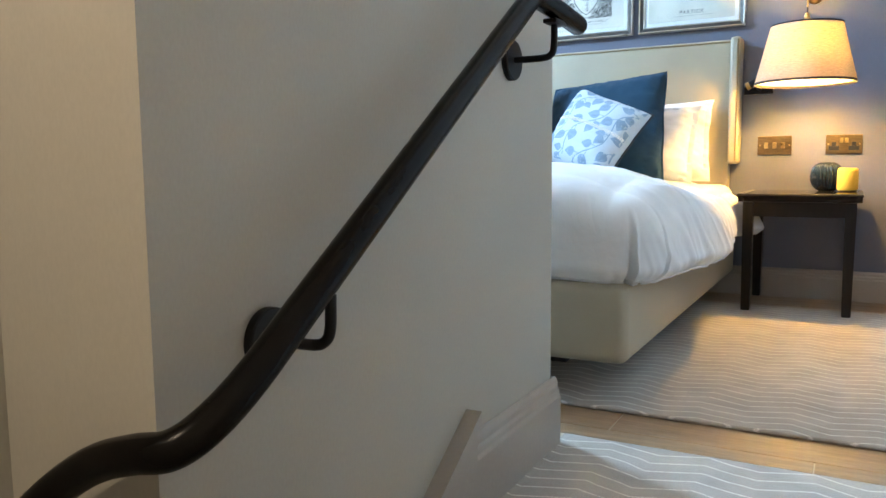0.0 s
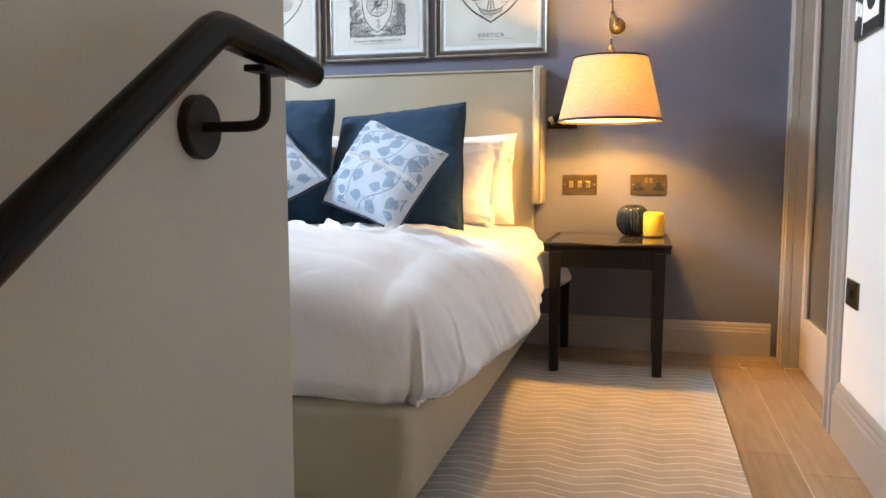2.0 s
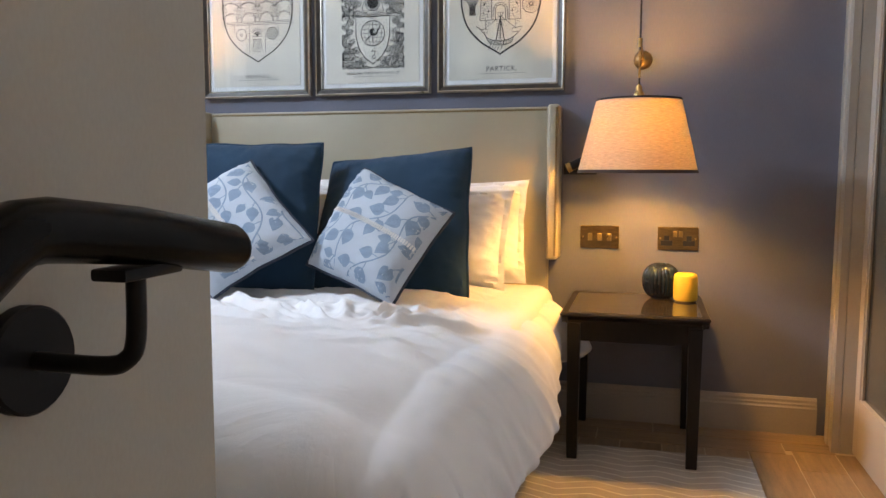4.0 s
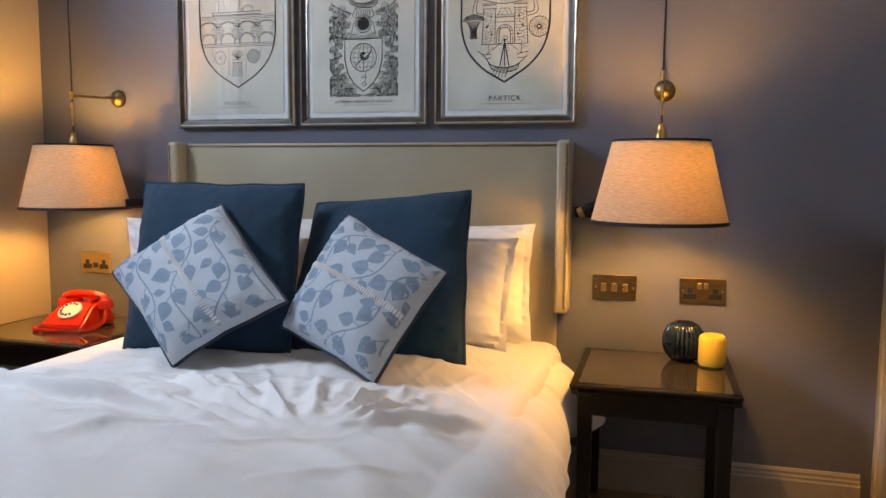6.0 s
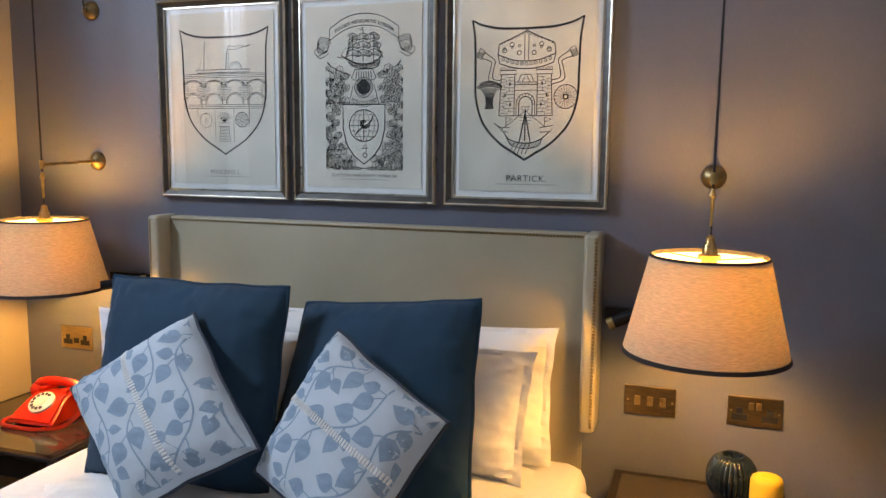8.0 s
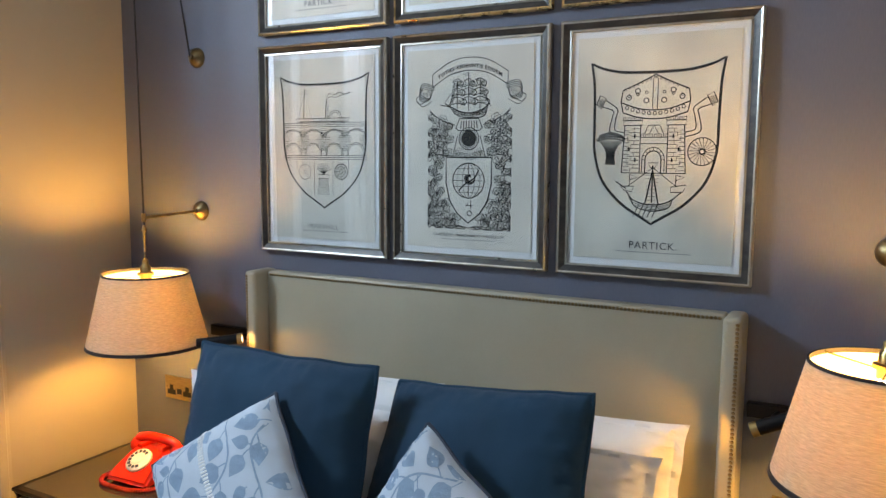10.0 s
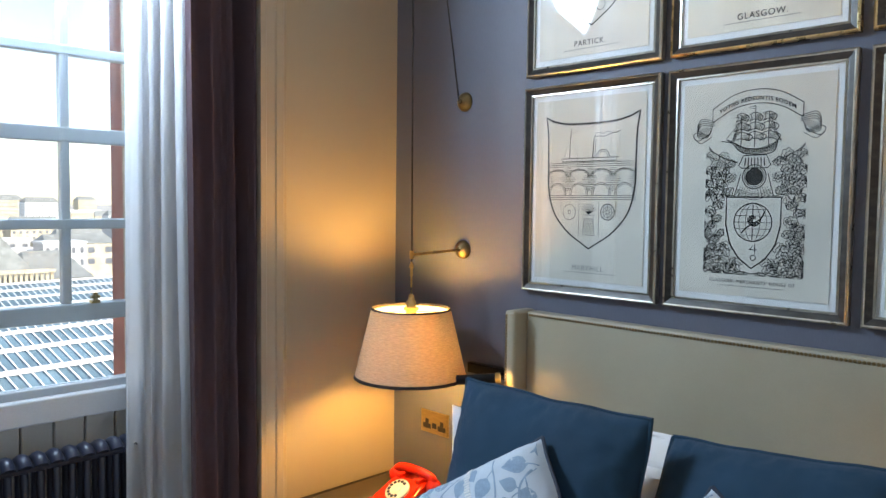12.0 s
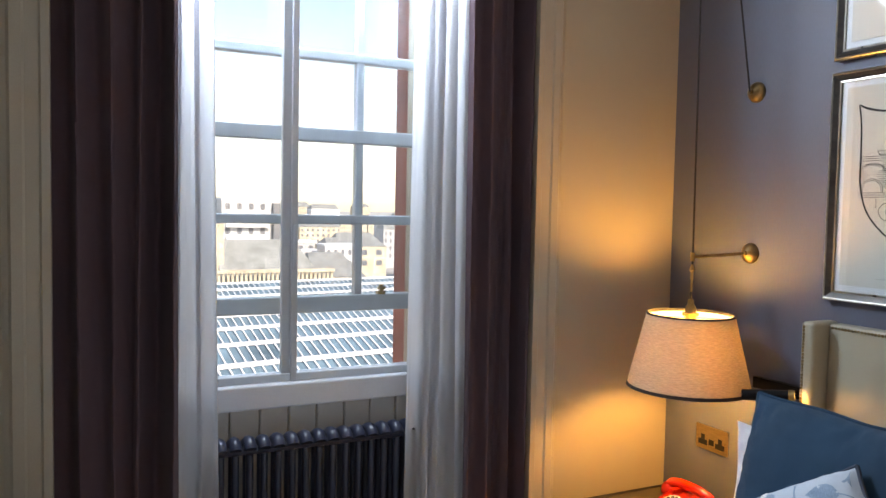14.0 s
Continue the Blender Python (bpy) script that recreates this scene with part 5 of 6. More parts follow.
def telephone(cx, cy, z, yaw):
    t = thing("telephone", (cx, cy, z), "bright red rotary dial telephone on the corner nightstand", "telephone")
    R3 = Matrix.Translation((cx, cy, z)) @ Matrix.Rotation(yaw, 4, 'Z')

    def move(bm):
        for v in bm.verts:
            v.co = R3 @ v.co
        return bm
    # local: front towards -y
    bm = BM()
    w0, w1 = 0.090, 0.066
    sec = [(-0.105, 0.006, w0), (-0.112, 0.020, w0), (-0.075, 0.046, 0.084), (-0.012, 0.086, 0.070), (0.020, 0.091, 0.066), (0.075, 0.085, 0.070), (0.100, 0.036, 0.084), (0.105, 0.006, w0)]
    left = [bm.verts.new((-w, y, h)) for y, h, w in sec]
    right = [bm.verts.new((w, y, h)) for y, h, w in sec]
    nn = len(sec)
    for i in range(nn):
        bm.faces.new((left[i], left[(i + 1) % nn], right[(i + 1) % nn], right[i]))
    bm.faces.new(left[::-1])
    bm.faces.new(right)
    bmesh.ops.recalc_face_normals(bm, faces=bm.faces)
    bmesh.ops.bevel(bm, geom=bm.edges[:], offset=0.009, segments=3, affect='EDGES')
    part("body", move(bm), M["red"], t, "glossy red body", smooth=True)
    # dial on the sloping front
    slope = math.atan2(0.040, 0.063)
    T = Matrix.Translation((0, -0.046, 0.068)) @ Matrix.Rotation(slope, 4, 'X')
    bm = BM()
    lathe(bm, [(0.044, -0.004), (0.044, 0.004), (0.040, 0.007), (0.020, 0.008)], (0, 0, 0), 40)
    for v in bm.verts:
        v.co = T @ v.co
    dl = part("dial", move(bm), M["dial"], t, "cream rotary dial", smooth=True)
    for k in range(10):
        a = radians(60 + k * 27)
        bm = BM()
        lathe(bm, [(0.0062, 0.0072), (0.0062, 0.0086)], (0.031 * math.cos(a), 0.031 * math.sin(a), 0), 12)
        for v in bm.verts:
            v.co = T @ v.co
        part("finger_hole", move(bm), M["black"], dl, "dark finger hole")
    bm = BM()
    lathe(bm, [(0.020, 0.0082), (0.019, 0.0105), (0.003, 0.0110)], (0, 0, 0), 24)
    for v in bm.verts:
        v.co = T @ v.co
    part("hub", move(bm), M["dial"], dl, smooth=True)
    # cradle and handset
    for s in (-1, 1):
        part("cradle_horn", move(bx(s * 0.045 - 0.012, s * 0.045 + 0.012, 0.0, 0.075, 0.084, 0.103, 0.005)), M["red"], t, smooth=True)
    bm = BM()
    tube(bm, spline([(-0.088, 0.038, 0.090), (-0.080, 0.038, 0.107), (-0.045, 0.038, 0.116), (0.0, 0.038, 0.118), (0.045, 0.038, 0.116), (0.080, 0.038, 0.107), (0.088, 0.038, 0.090)], 5), 0.016, 14)
    for s in (-1, 1):
        lathe(bm, [(0.018, 0.030), (0.026, 0.020), (0.028, 0.000), (0.024, -0.006)], (s * 0.090, 0.038, 0.072), 24)
    part("handset", move(bm), M["red"], t, "glossy red handset", smooth=True)
    bm = BM()
    pts = []
    turns, steps = 62, 10
    guide = spline([(0.095, 0.03, 0.065), (0.122, -0.02, 0.03), (0.110, -0.085, 0.0085), (0.06, -0.130, 0.0085), (-0.02, -0.136, 0.0085), (-0.085, -0.125, 0.0085), (-0.118, -0.08, 0.0085), (-0.112, 0.02, 0.0085)], 30)
    cum = len(guide) - 1
    for i in range(turns * steps + 1):
        s = i / (turns * steps) * cum
        j = min(int(s), cum - 1)
        p = guide[j].lerp(guide[j + 1], s - j)
        d = (guide[j + 1] - guide[j]).normalized()
        n1 = d.cross(Vector((0, 0, 1))).normalized()
        n2 = n1.cross(d)
        a = 2 * math.pi * i / steps
        pts.append(p + (n1 * math.cos(a) + n2 * math.sin(a)) * 0.0058)
    tube(bm, pts, 0.0021, 5)
    part("coiled_cord", move(bm), M["red"], t, "red coiled cord", smooth=True)
    return t


telephone(-2.290, 3.740, NZ + 0.001, radians(3))

# small plate on the white wall, and the framed thing above it
s = thing("light_switch", (XE, 2.93, 0.395), "small bronze single switch plate on the white wall", "switch", "wall plates")
part("faceplate", bx(XE - 0.0065, XE - 0.0005, 2.872, 2.986, 0.396, 0.470, 0.0015), M["brass_dark"], s)
part("rocker", bx(XE - 0.012, XE - 0.006, 2.918, 2.938, 0.420, 0.446, 0.002), M["black"], s, "dark rocker")

# rug by the bed
bm = BM()
box(bm, -2.30, 0.214, 1.972, 3.655, 0.001, 0.011, 0.003, 1)
solo("rug", bm, M["carpet"], "grey wool rug with pale zigzag lines beside and under the bed", "rug")

# ---------------------------------------------------------------- framed prints
YP = 3.9855


class Pen:
    """Draws lines of ink as flat ribbons on a print."""

    def __init__(self, cx, cz, k=1.0):
        self.bm, self.cx, self.cz, self.k, self.n = BM(), cx, cz, k, 0

    def line(self, pts, w=0.0010, close=False):
        pts = [Vector((self.cx + x * self.k, self.cz + z * self.k)) for x, z in pts]
        w = w * 1.1 + 0.0004
        if close:
            pts.append(pts[0])
        self.n += 1
        y = YP - 0.0004 - 0.00002 * (self.n % 9)
        row = []
        for i, p in enumerate(pts):
            d = pts[min(i + 1, len(pts) - 1)] - pts[max(i - 1, 0)]
            if close and i in (0, len(pts) - 1):
                d = pts[1] - pts[-2]
            if d.length < 1e-9:
                d = Vector((1, 0))
            n = Vector((-d.y, d.x)).normalized() * w / 2
            row.append((self.bm.verts.new((p.x + n.x, y, p.y + n.y)), self.bm.verts.new((p.x - n.x, y, p.y - n.y))))
        for a, b in zip(row, row[1:]):
            self.bm.faces.new((a[0], b[0], b[1], a[1]))

    def fill(self, pts):
        self.n += 1
        y = YP - 0.0006 - 0.00002 * (self.n % 5)
        self.bm.faces.new([self.bm.verts.new((self.cx + x * self.k, y, self.cz + z * self.k)) for x, z in pts])

    def curve(self, pts, w=0.0010, n=6):
        self.line([(p.x, p.y) for p in spline([(x, z, 0) for x, z in pts], n)], w)

    def ring(self, x, z, r, w=0.0010, n=28, a0=0.0, a1=360.0, ry=None):
        ry = ry or r
        full = abs(a1 - a0) >= 359
        pts = [(x + r * math.cos(radians(a0 + (a1 - a0) * i / n)), z + ry * math.sin(radians(a0 + (a1 - a0) * i / n))) for i in range(n + (0 if full else 1))]
        self.line(pts, w, close=full)

    def rect(self, x0, x1, z0, z1, w=0.0010):
        self.line([(x0, z0), (x1, z0), (x1, z1), (x0, z1)], w, close=True)

    def done(self, parent, label, material=None):
        return part("drawing", self.bm, material or M["ink"], parent, label, kind="stuff")


def words(body, x, z, width, parent, material=None, arc=0.0, bold=0.0):
    cu = bpy.data.curves.new("lettering", 'FONT')
    cu.body = body
    cu.align_x = 'CENTER'
    cu.size = 0.02
    cu.space_character = 1.15
    cu.offset = bold
    ob = bpy.data.objects.new("lettering", cu)
    me = bpy.data.meshes.new_from_object(ob)
    bpy.data.objects.remove(ob)
    xs = [v.co.x for v in me.vertices]
    zs = [v.co.y for v in me.vertices]
    k = width / (max(xs) - min(xs))
    mx = (max(xs) + min(xs)) / 2
    for v in me.vertices:
        px, pz = (v.co.x - mx) * k, (v.co.y - min(zs)) * k
        lift = -arc * (px / width * 2) ** 2
        v.co = (x + px, YP - 0.0007, z + pz + lift)
    me.materials.clear()
    me.materials.append(material or M["ink"])
    return part("lettering", me, M["ink"], parent)


def shield(w, h, dip=0.018, horn=0.010):
    """Half-open outline of a heater shield, top centre at 0, 0."""
    right = [(0, -dip), (w * 0.25, -dip * 0.85), (w * 0.42, -dip * 0.2), (w * 0.5 + horn * 0.3, horn), (w * 0.485, -h * 0.12), (w * 0.478, -h * 0.35), (w * 0.47, -h * 0.55), (w * 0.40, -h * 0.73), (w * 0.25, -h * 0.87), (w * 0.09, -h * 0.955), (0, -h)]
    sm = [(p.x, p.y) for p in spline([(x, z, 0) for x, z in right[:4]], 5)] + [(p.x, p.y) for p in spline([(x, z, 0) for x, z in right[3:]], 5)][1:]
    return sm + [(-x, z) for x, z in sm[::-1]][1:]


def framed_print(x0, x1, z0, z1, label, paper, edge, glass="picture_glass"):
    t = thing("framed_print", ((x0 + x1) / 2, YN, z0), label, "picture", "framed prints over the bed")
    fw = 0.029
    prof = [(0.0, 0.002, "edge"), (0.0, 0.022, "edge"), (0.004, 0.026, "edge"), (0.0075, 0.024, "dark"), (0.018, 0.019, "dark"), (0.0235, 0.017, "in"), (fw, 0.018, "in"), (fw, 0.010, "in")]
    ring = lambda o: [(x0 + o, z0 + o), (x1 - o, z0 + o), (x1 - o, z1 - o), (x0 + o, z1 - o)]
    for name, key, lo, hi, lab in (("outer_edge", edge, 0, 3, "bright gilt outer edge"), ("frame", M["frame_dark"], 3, 5, "dark pewter frame"), ("inner_slip", M["silver"], 5, 7, "silver inner slip")):
        bm = BM()
        rows = [[bm.verts.new((px, YN - prof[i][1], pz)) for px, pz in ring(prof[i][0])] for i in range(lo, hi + 1)]
        for a, b in zip(rows, rows[1:]):
            for i in range(4):
                bm.faces.new((a[i], a[(i + 1) % 4], b[(i + 1) % 4], b[i]))
        part(name, bm, key, t, lab)
    part("backing", bx(x0 + 0.002, x1 - 0.002, YN - 0.012, YN - 0.0005, z0 + 0.002, z1 - 0.002), M["mount"], t, "white mount board")
    mw = 0.018
    part("print_sheet", bx(x0 + fw + mw, x1 - fw - mw, YP, YP + 0.002, z0 + fw + mw, z1 - fw - mw), paper, t, "cream printed sheet")
    g = part("glass", bx(x0 + fw - 0.002, x1 - fw + 0.002, YN - 0.0172, YN - 0.0160, z0 + fw - 0.002, z1 - fw + 0.002), M[glass], t, "clear picture glass")
    g.visible_shadow = False
    return t


ROW = (1.265, 1.927)
UP = (1.963, 2.625)
A = framed_print(-1.992, -1.497, *ROW, "framed black line print of a viaduct on a shield", M["paper"], M["silver"])
B = framed_print(-1.474, -0.984, *ROW, "framed black line print of a crested shield and sailing ship", M["paper"], M["silver"])
C = framed_print(-0.955, -0.460, *ROW, "framed black line print of a castle on a shield", M["paper_grey"], M["silver"])
A2 = framed_print(-1.988, -1.498, *UP, "framed shield print in the upper row, mostly cream paper", M["paper"], M["silver"], "low_reflect_glass")
B2 = framed_print(-1.471, -0.983, *UP, "framed lettered print in the upper row", M["paper_grey"], M["gilt"], "low_reflect_glass")
C2 = framed_print(-0.955, -0.460, *UP, "framed mottled print in the upper row", M["paper_grey"], M["gilt"], "low_reflect_glass")

# print A: shield with a two-tier viaduct, a steamer above and three charges below
p = Pen(-1.735, 1.818)
p.line(shield(0.335, 0.405), 0.0036, close=True)
p.line([(x * 0.985, z * 0.985 - 0.004) for x, z in shield(0.335, 0.405)], 0.0012, close=True)
top, bot = -0.138, -0.252
for z in (top, top - 0.006, top - 0.012, bot, bot + 0.006, bot + 0.012):
    p.line([(-0.163, z), (0.163, z)], 0.0010)
for i in range(4):
    cx = -0.123 + i * 0.082
    for r, w in ((0.037, 0.0014), (0.032, 0.0008), (0.041, 0.0006)):
        p.ring(cx, -0.182, r, w, 18, 0, 180, ry=r * 0.62)
    for r, w in ((0.033, 0.0014), (0.028, 0.0010)):
        p.ring(cx, -0.232, r, w, 18, 0, 180, ry=r * 0.95)
        p.line([(cx - r, -0.232), (cx - r, bot + 0.012)], w)
        p.line([(cx + r, -0.232), (cx + r, bot + 0.012)], w)
for k in range(13):
    z = top - 0.018 - k * 0.0056
    for i in range(5):
        c = -0.164 + i * 0.082
        half = 0.011 + (0.018 * max(0, 1 - abs(k - 6) / 5.0) if 3 < k < 10 else 0.0)
        p.line([(max(-0.163, c - half), z), (min(0.163, c + half), z)], 0.0007)
    for i in range(26):
        xx = -0.158 + i * 0.0126 + (0.006 if k % 2 else 0)
        if abs((xx + 0.164) % 0.082 - 0.041) > 0.030 and xx < 0.162:
            p.line([(xx, z), (xx, z - 0.0056)], 0.0006)
p.line([(-0.105, top + 0.004), (0.095, top + 0.004)], 0.0016)
p.line([(-0.110, top + 0.014), (0.100, top + 0.014), (0.092, top), (-0.100, top), (-0.110, top + 0.014)], 0.0012)
for i in range(20):
    p.line([(-0.10 + i * 0.0102, top + 0.004), (-0.10 + i * 0.0102, top + 0.013)], 0.0006)
p.line([(-0.078, top + 0.014), (-0.074, top + 0.105)], 0.0016)
p.line([(-0.074, top + 0.105), (-0.046, top + 0.098), (-0.074, top + 0.090)], 0.0010)
p.line([(-0.100, top + 0.014), (-0.074, top + 0.09), (-0.045, top + 0.014)], 0.0006)
p.line([(0.008, top + 0.014), (0.012, top + 0.072)], 0.0022)
p.line([(0.016, top + 0.014), (0.019, top + 0.072)], 0.0012)
p.curve([(0.014, top + 0.075), (0.022, top + 0.090), (0.045, top + 0.086), (0.060, top + 0.092), (0.085, top + 0.086), (0.105, top + 0.092)], 0.0010)
p.curve([(0.018, top + 0.076), (0.030, top + 0.080), (0.048, top + 0.077), (0.066, top + 0.083), (0.105, top + 0.092)], 0.0010)
p.ring(0.045, top + 0.014, 0.024, 0.0012, 16, 0, 180)
p.ring(0.045, top + 0.014, 0.018, 0.0007, 16, 0, 180)
for xx in (-0.108, -0.038, 0.035, 0.095):
    lim = -0.405 * (1 - 0.5 * (abs(xx) / 0.16) ** 2) + 0.03
    p.line([(xx, bot), (xx, max(-0.372, lim))], 0.0008)
p.ring(-0.075, -0.292, 0.024, 0.0012)
p.ring(-0.075, -0.292, 0.005, 0.0010, 12)
p.ring(0.066, -0.290, 0.024, 0.0024)
p.ring(0.066, -0.290, 0.016, 0.0012)
p.ring(0.066, -0.290, 0.006, 0.0012, 12)
for k in range(8):
    a = k * math.pi / 4
    p.line([(0.066 + 0.006 * math.cos(a), -0.290 + 0.006 * math.sin(a)), (0.066 + 0.022 * math.cos(a), -0.290 + 0.022 * math.sin(a))], 0.0012)
p.line([(-0.018, -0.312), (-0.024, -0.362), (0.020, -0.362), (0.014, -0.312)], 0.0012, close=True)
p.line([(-0.024, -0.300), (0.020, -0.300), (0.018, -0.312), (-0.022, -0.312)], 0.0012, close=True)
for k in range(9):
    z = -0.316 - k * 0.005
    p.line([(-0.020, z), (0.016, z)], 0.0006)
for k in range(9):
    a = radians(20 + k * 17)
    p.line([(-0.002, -0.298), (-0.002 + 0.030 * math.cos(a), -0.290 + 0.026 * math.sin(a))], 0.0012)
p.done(A, "black ink line drawing")
words("MARYHILL.", -1.735, 1.345, 0.120, A, M["ink_grey"])
q = Pen(-1.735, 1.338)
q.line([(-0.095, 0), (0.095, 0)], 0.0009)
q.done(A, "thin caption rule", M["ink_grey"])

# print B: motto ribbon, ship, helmet, leafy mantling and a small shield with a globe
p = Pen(-1.225, 1.265)
for dz, w in ((0.0, 0.0016), (-0.036, 0.0016)):
    p.curve([(-0.118, 0.545 + dz), (-0.06, 0.578 + dz), (0, 0.588 + dz), (0.06, 0.578 + dz), (0.118, 0.545 + dz)], w)
for s in (-1, 1):
    p.line([(s * 0.118, 0.545), (s * 0.118, 0.509)], 0.0014)
    for k in range(4):
        p.curve([(s * 0.112, 0.512 - k * 0.004), (s * 0.150, 0.520 - k * 0.006), (s * 0.160, 0.492 - k * 0.006), (s * 0.130, 0.478 - k * 0.002), (s * 0.118, 0.50)], 0.0012)
    p.curve([(s * 0.125, 0.478), (s * 0.160, 0.462), (s * 0.172, 0.478), (s * 0.160, 0.486)], 0.0014)
    p.curve([(s * 0.120, 0.470), (s * 0.150, 0.455), (s * 0.170, 0.470)], 0.0012)
    for k in range(7):
        p.line([(s * (0.122 + k * 0.005), 0.505 - k * 0.002), (s * (0.126 + k * 0.005), 0.485 - k * 0.002)], 0.0007)
# ship: three masts under full sail on a planked hull
p.curve([(-0.078, 0.462), (-0.050, 0.448), (-0.020, 0.436), (0.030, 0.436), (0.062, 0.458)], 0.0022)
p.curve([(-0.060, 0.450), (-0.034, 0.426), (0.02, 0.420), (0.050, 0.428), (0.058, 0.456)], 0.0018)
for k in range(5):
    p.curve([(-0.052 + k * 0.004, 0.446 - k * 0.005), (0.0, 0.434 - k * 0.003), (0.058 - k * 0.002, 0.450 - k * 0.005)], 0.0008)
for k in range(22):
    p.line([(-0.050 + k * 0.0049, 0.446 - 0.010 * math.sin(math.pi * k / 21)), (-0.046 + k * 0.0046, 0.430 - 0.006 * math.sin(math.pi * k / 21))], 0.0009)
for mx, tp in ((-0.038, 0.524), (-0.002, 0.546), (0.034, 0.530)):
    p.line([(mx, 0.440), (mx, tp)], 0.0016)
    for k in range(3):
        z = 0.456 + k * 0.025
        wd = 0.023 - k * 0.004
        p.curve([(mx - wd, z), (mx, z + 0.006), (mx + wd, z - 0.001)], 0.0013)
        p.curve([(mx - wd * 0.9, z + 0.018), (mx, z + 0.023), (mx + wd * 0.9, z + 0.017)], 0.0013)
        p.curve([(mx - wd, z), (mx - wd * 0.6, z + 0.010), (mx - wd * 0.9, z + 0.018)], 0.0012)
        p.curve([(mx + wd, z), (mx + wd * 1.3, z + 0.010), (mx + wd * 0.9, z + 0.018)], 0.0018)
        for j in range(6):
            p.line([(mx + wd * (0.15 + j * 0.15), z + 0.003), (mx + wd * (0.22 + j * 0.15), z + 0.017)], 0.0006)
    p.line([(mx, tp), (mx - 0.018, tp - 0.004), (mx, tp - 0.009)], 0.0014)
p.line([(-0.078, 0.464), (-0.038, 0.510)], 0.0008)
p.line([(-0.092, 0.458), (-0.050, 0.450)], 0.0016)
for s in (-1, 1):
    for k in range(4):
        p.line([(s * 0.036, 0.520 - k * 0.012), (s * 0.066, 0.450 + k * 0.002)], 0.0006)
# helmet: a plain barred shape
p.line([(-0.042, 0.392), (-0.030, 0.418), (0.030, 0.418), (0.042, 0.392), (0.034, 0.385), (-0.034, 0.385)], 0.0020, close=True)
for k in range(7):
    p.line([(-0.024 + k * 0.008, 0.412), (-0.026 + k * 0.0087, 0.390)], 0.0020)
p.ring(0, 0.362, 0.031, 0.0020)
p.ring(0, 0.362, 0.026, 0.0010)
p.fill([(0.024 * math.cos(a * math.pi / 8), 0.362 + 0.023 * math.sin(a * math.pi / 8)) for a in range(16)])
for k in range(12):
    p.line([(-0.050 + k * 0.009, 0.312), (-0.034 + k * 0.0062, 0.336)], 0.0006)
p.curve([(-0.036, 0.370), (-0.045, 0.335), (-0.052, 0.312)], 0.0016)
p.curve([(0.036, 0.370), (0.045, 0.335), (0.052, 0.312)], 0.0016)
for k in range(5):
    p.curve([(-0.045, 0.330 - k * 0.004), (0, 0.318 - k * 0.004), (0.045, 0.330 - k * 0.004)], 0.0007)
# mantling: curling leaves on both sides
rl = random.Random(11)


def acanthus(pen, x, z, ln, a, bend):
    """A curling leaf with a lobed outline and veins."""
    n = 30
    spine = [(x, z)]
    for i in range(n):
        aa = a + bend * (i / n) ** 1.4
        spine.append((max(-0.130, min(0.130, spine[-1][0] + ln / n * math.cos(aa))), max(0.106, spine[-1][1] + ln / n * math.sin(aa))))

    def rim(i, s):
        t = i / n
        aa = a + bend * t ** 1.4 + s * math.pi / 2
        wd = 0.27 * ln * math.sin(math.pi * min(1.0, 0.06 + t) ** 0.75) * (0.60 + 0.40 * abs(math.sin(math.pi * 4.5 * t)))
        return max(-0.132, min(0.132, spine[i][0] + wd * math.cos(aa))), max(0.104, spine[i][1] + wd * math.sin(aa))
    for s in (-1, 1):
        pen.line([rim(i, s) for i in range(n + 1)], 0.0010)
        for i in range(4, n - 6, 6):
            e = rim(min(n, i + 3), s)
            pen.line([spine[i], (spine[i][0] * 0.25 + e[0] * 0.75, spine[i][1] * 0.25 + e[1] * 0.75)], 0.0003)
    pen.line(spine, 0.0007)
    pen.ring(*spine[-1], ln * 0.07, 0.0009, 10)
    pen.fill([spine[0], rim(4, 1), rim(2, 1)])


for s in (-1, 1):
    z, row = 0.112, 0
    while z < 0.425:
        edge = np.interp(z, (0.10, 0.125, 0.15, 0.185, 0.235, 0.308, 0.312, 0.37, 0.43), (0.004, 0.012, 0.042, 0.066, 0.080, 0.080, 0.056, 0.046, 0.050))
        x = edge + 0.008
        while x < 0.124:
            turn = 1 if (row + int((x - edge) / 0.018)) % 2 else -1
            a = turn * rl.uniform(0.9, 1.7)
            acanthus(p, s * x, z + rl.uniform(-0.002, 0.002), rl.uniform(0.034, 0.041), a if s > 0 else math.pi - a, -turn * s * rl.uniform(2.2, 3.6))
            x += 0.0185
        z, row = z + 0.0185, row + 1
    p.line([(s * 0.126, 0.440), (s * 0.114, 0.428), (s * 0.122, 0.418), (s * 0.108, 0.410)], 0.0014)
    p.curve([(s * 0.044, 0.400), (s * 0.075, 0.410), (s * 0.110, 0.428), (s * 0.126, 0.444)], 0.0014)
    p.curve([(s * 0.050, 0.312), (s * 0.080, 0.316), (s * 0.112, 0.318)], 0.0012)
    p.line([(s * 0.128, 0.106), (s * 0.112, 0.112), (s * 0.100, 0.104), (s * 0.080, 0.112), (s * 0.055, 0.104), (s * 0.030, 0.112), (0, 0.108)], 0.0014)
p.line([(-0.072, 0.309), (0.072, 0.309), (0.072, 0.235), (0.060, 0.185), (0.035, 0.148), (0, 0.122), (-0.035, 0.148), (-0.060, 0.185), (-0.072, 0.235)], 0.0030, close=True)
p.ring(0, 0.243, 0.050, 0.0020)
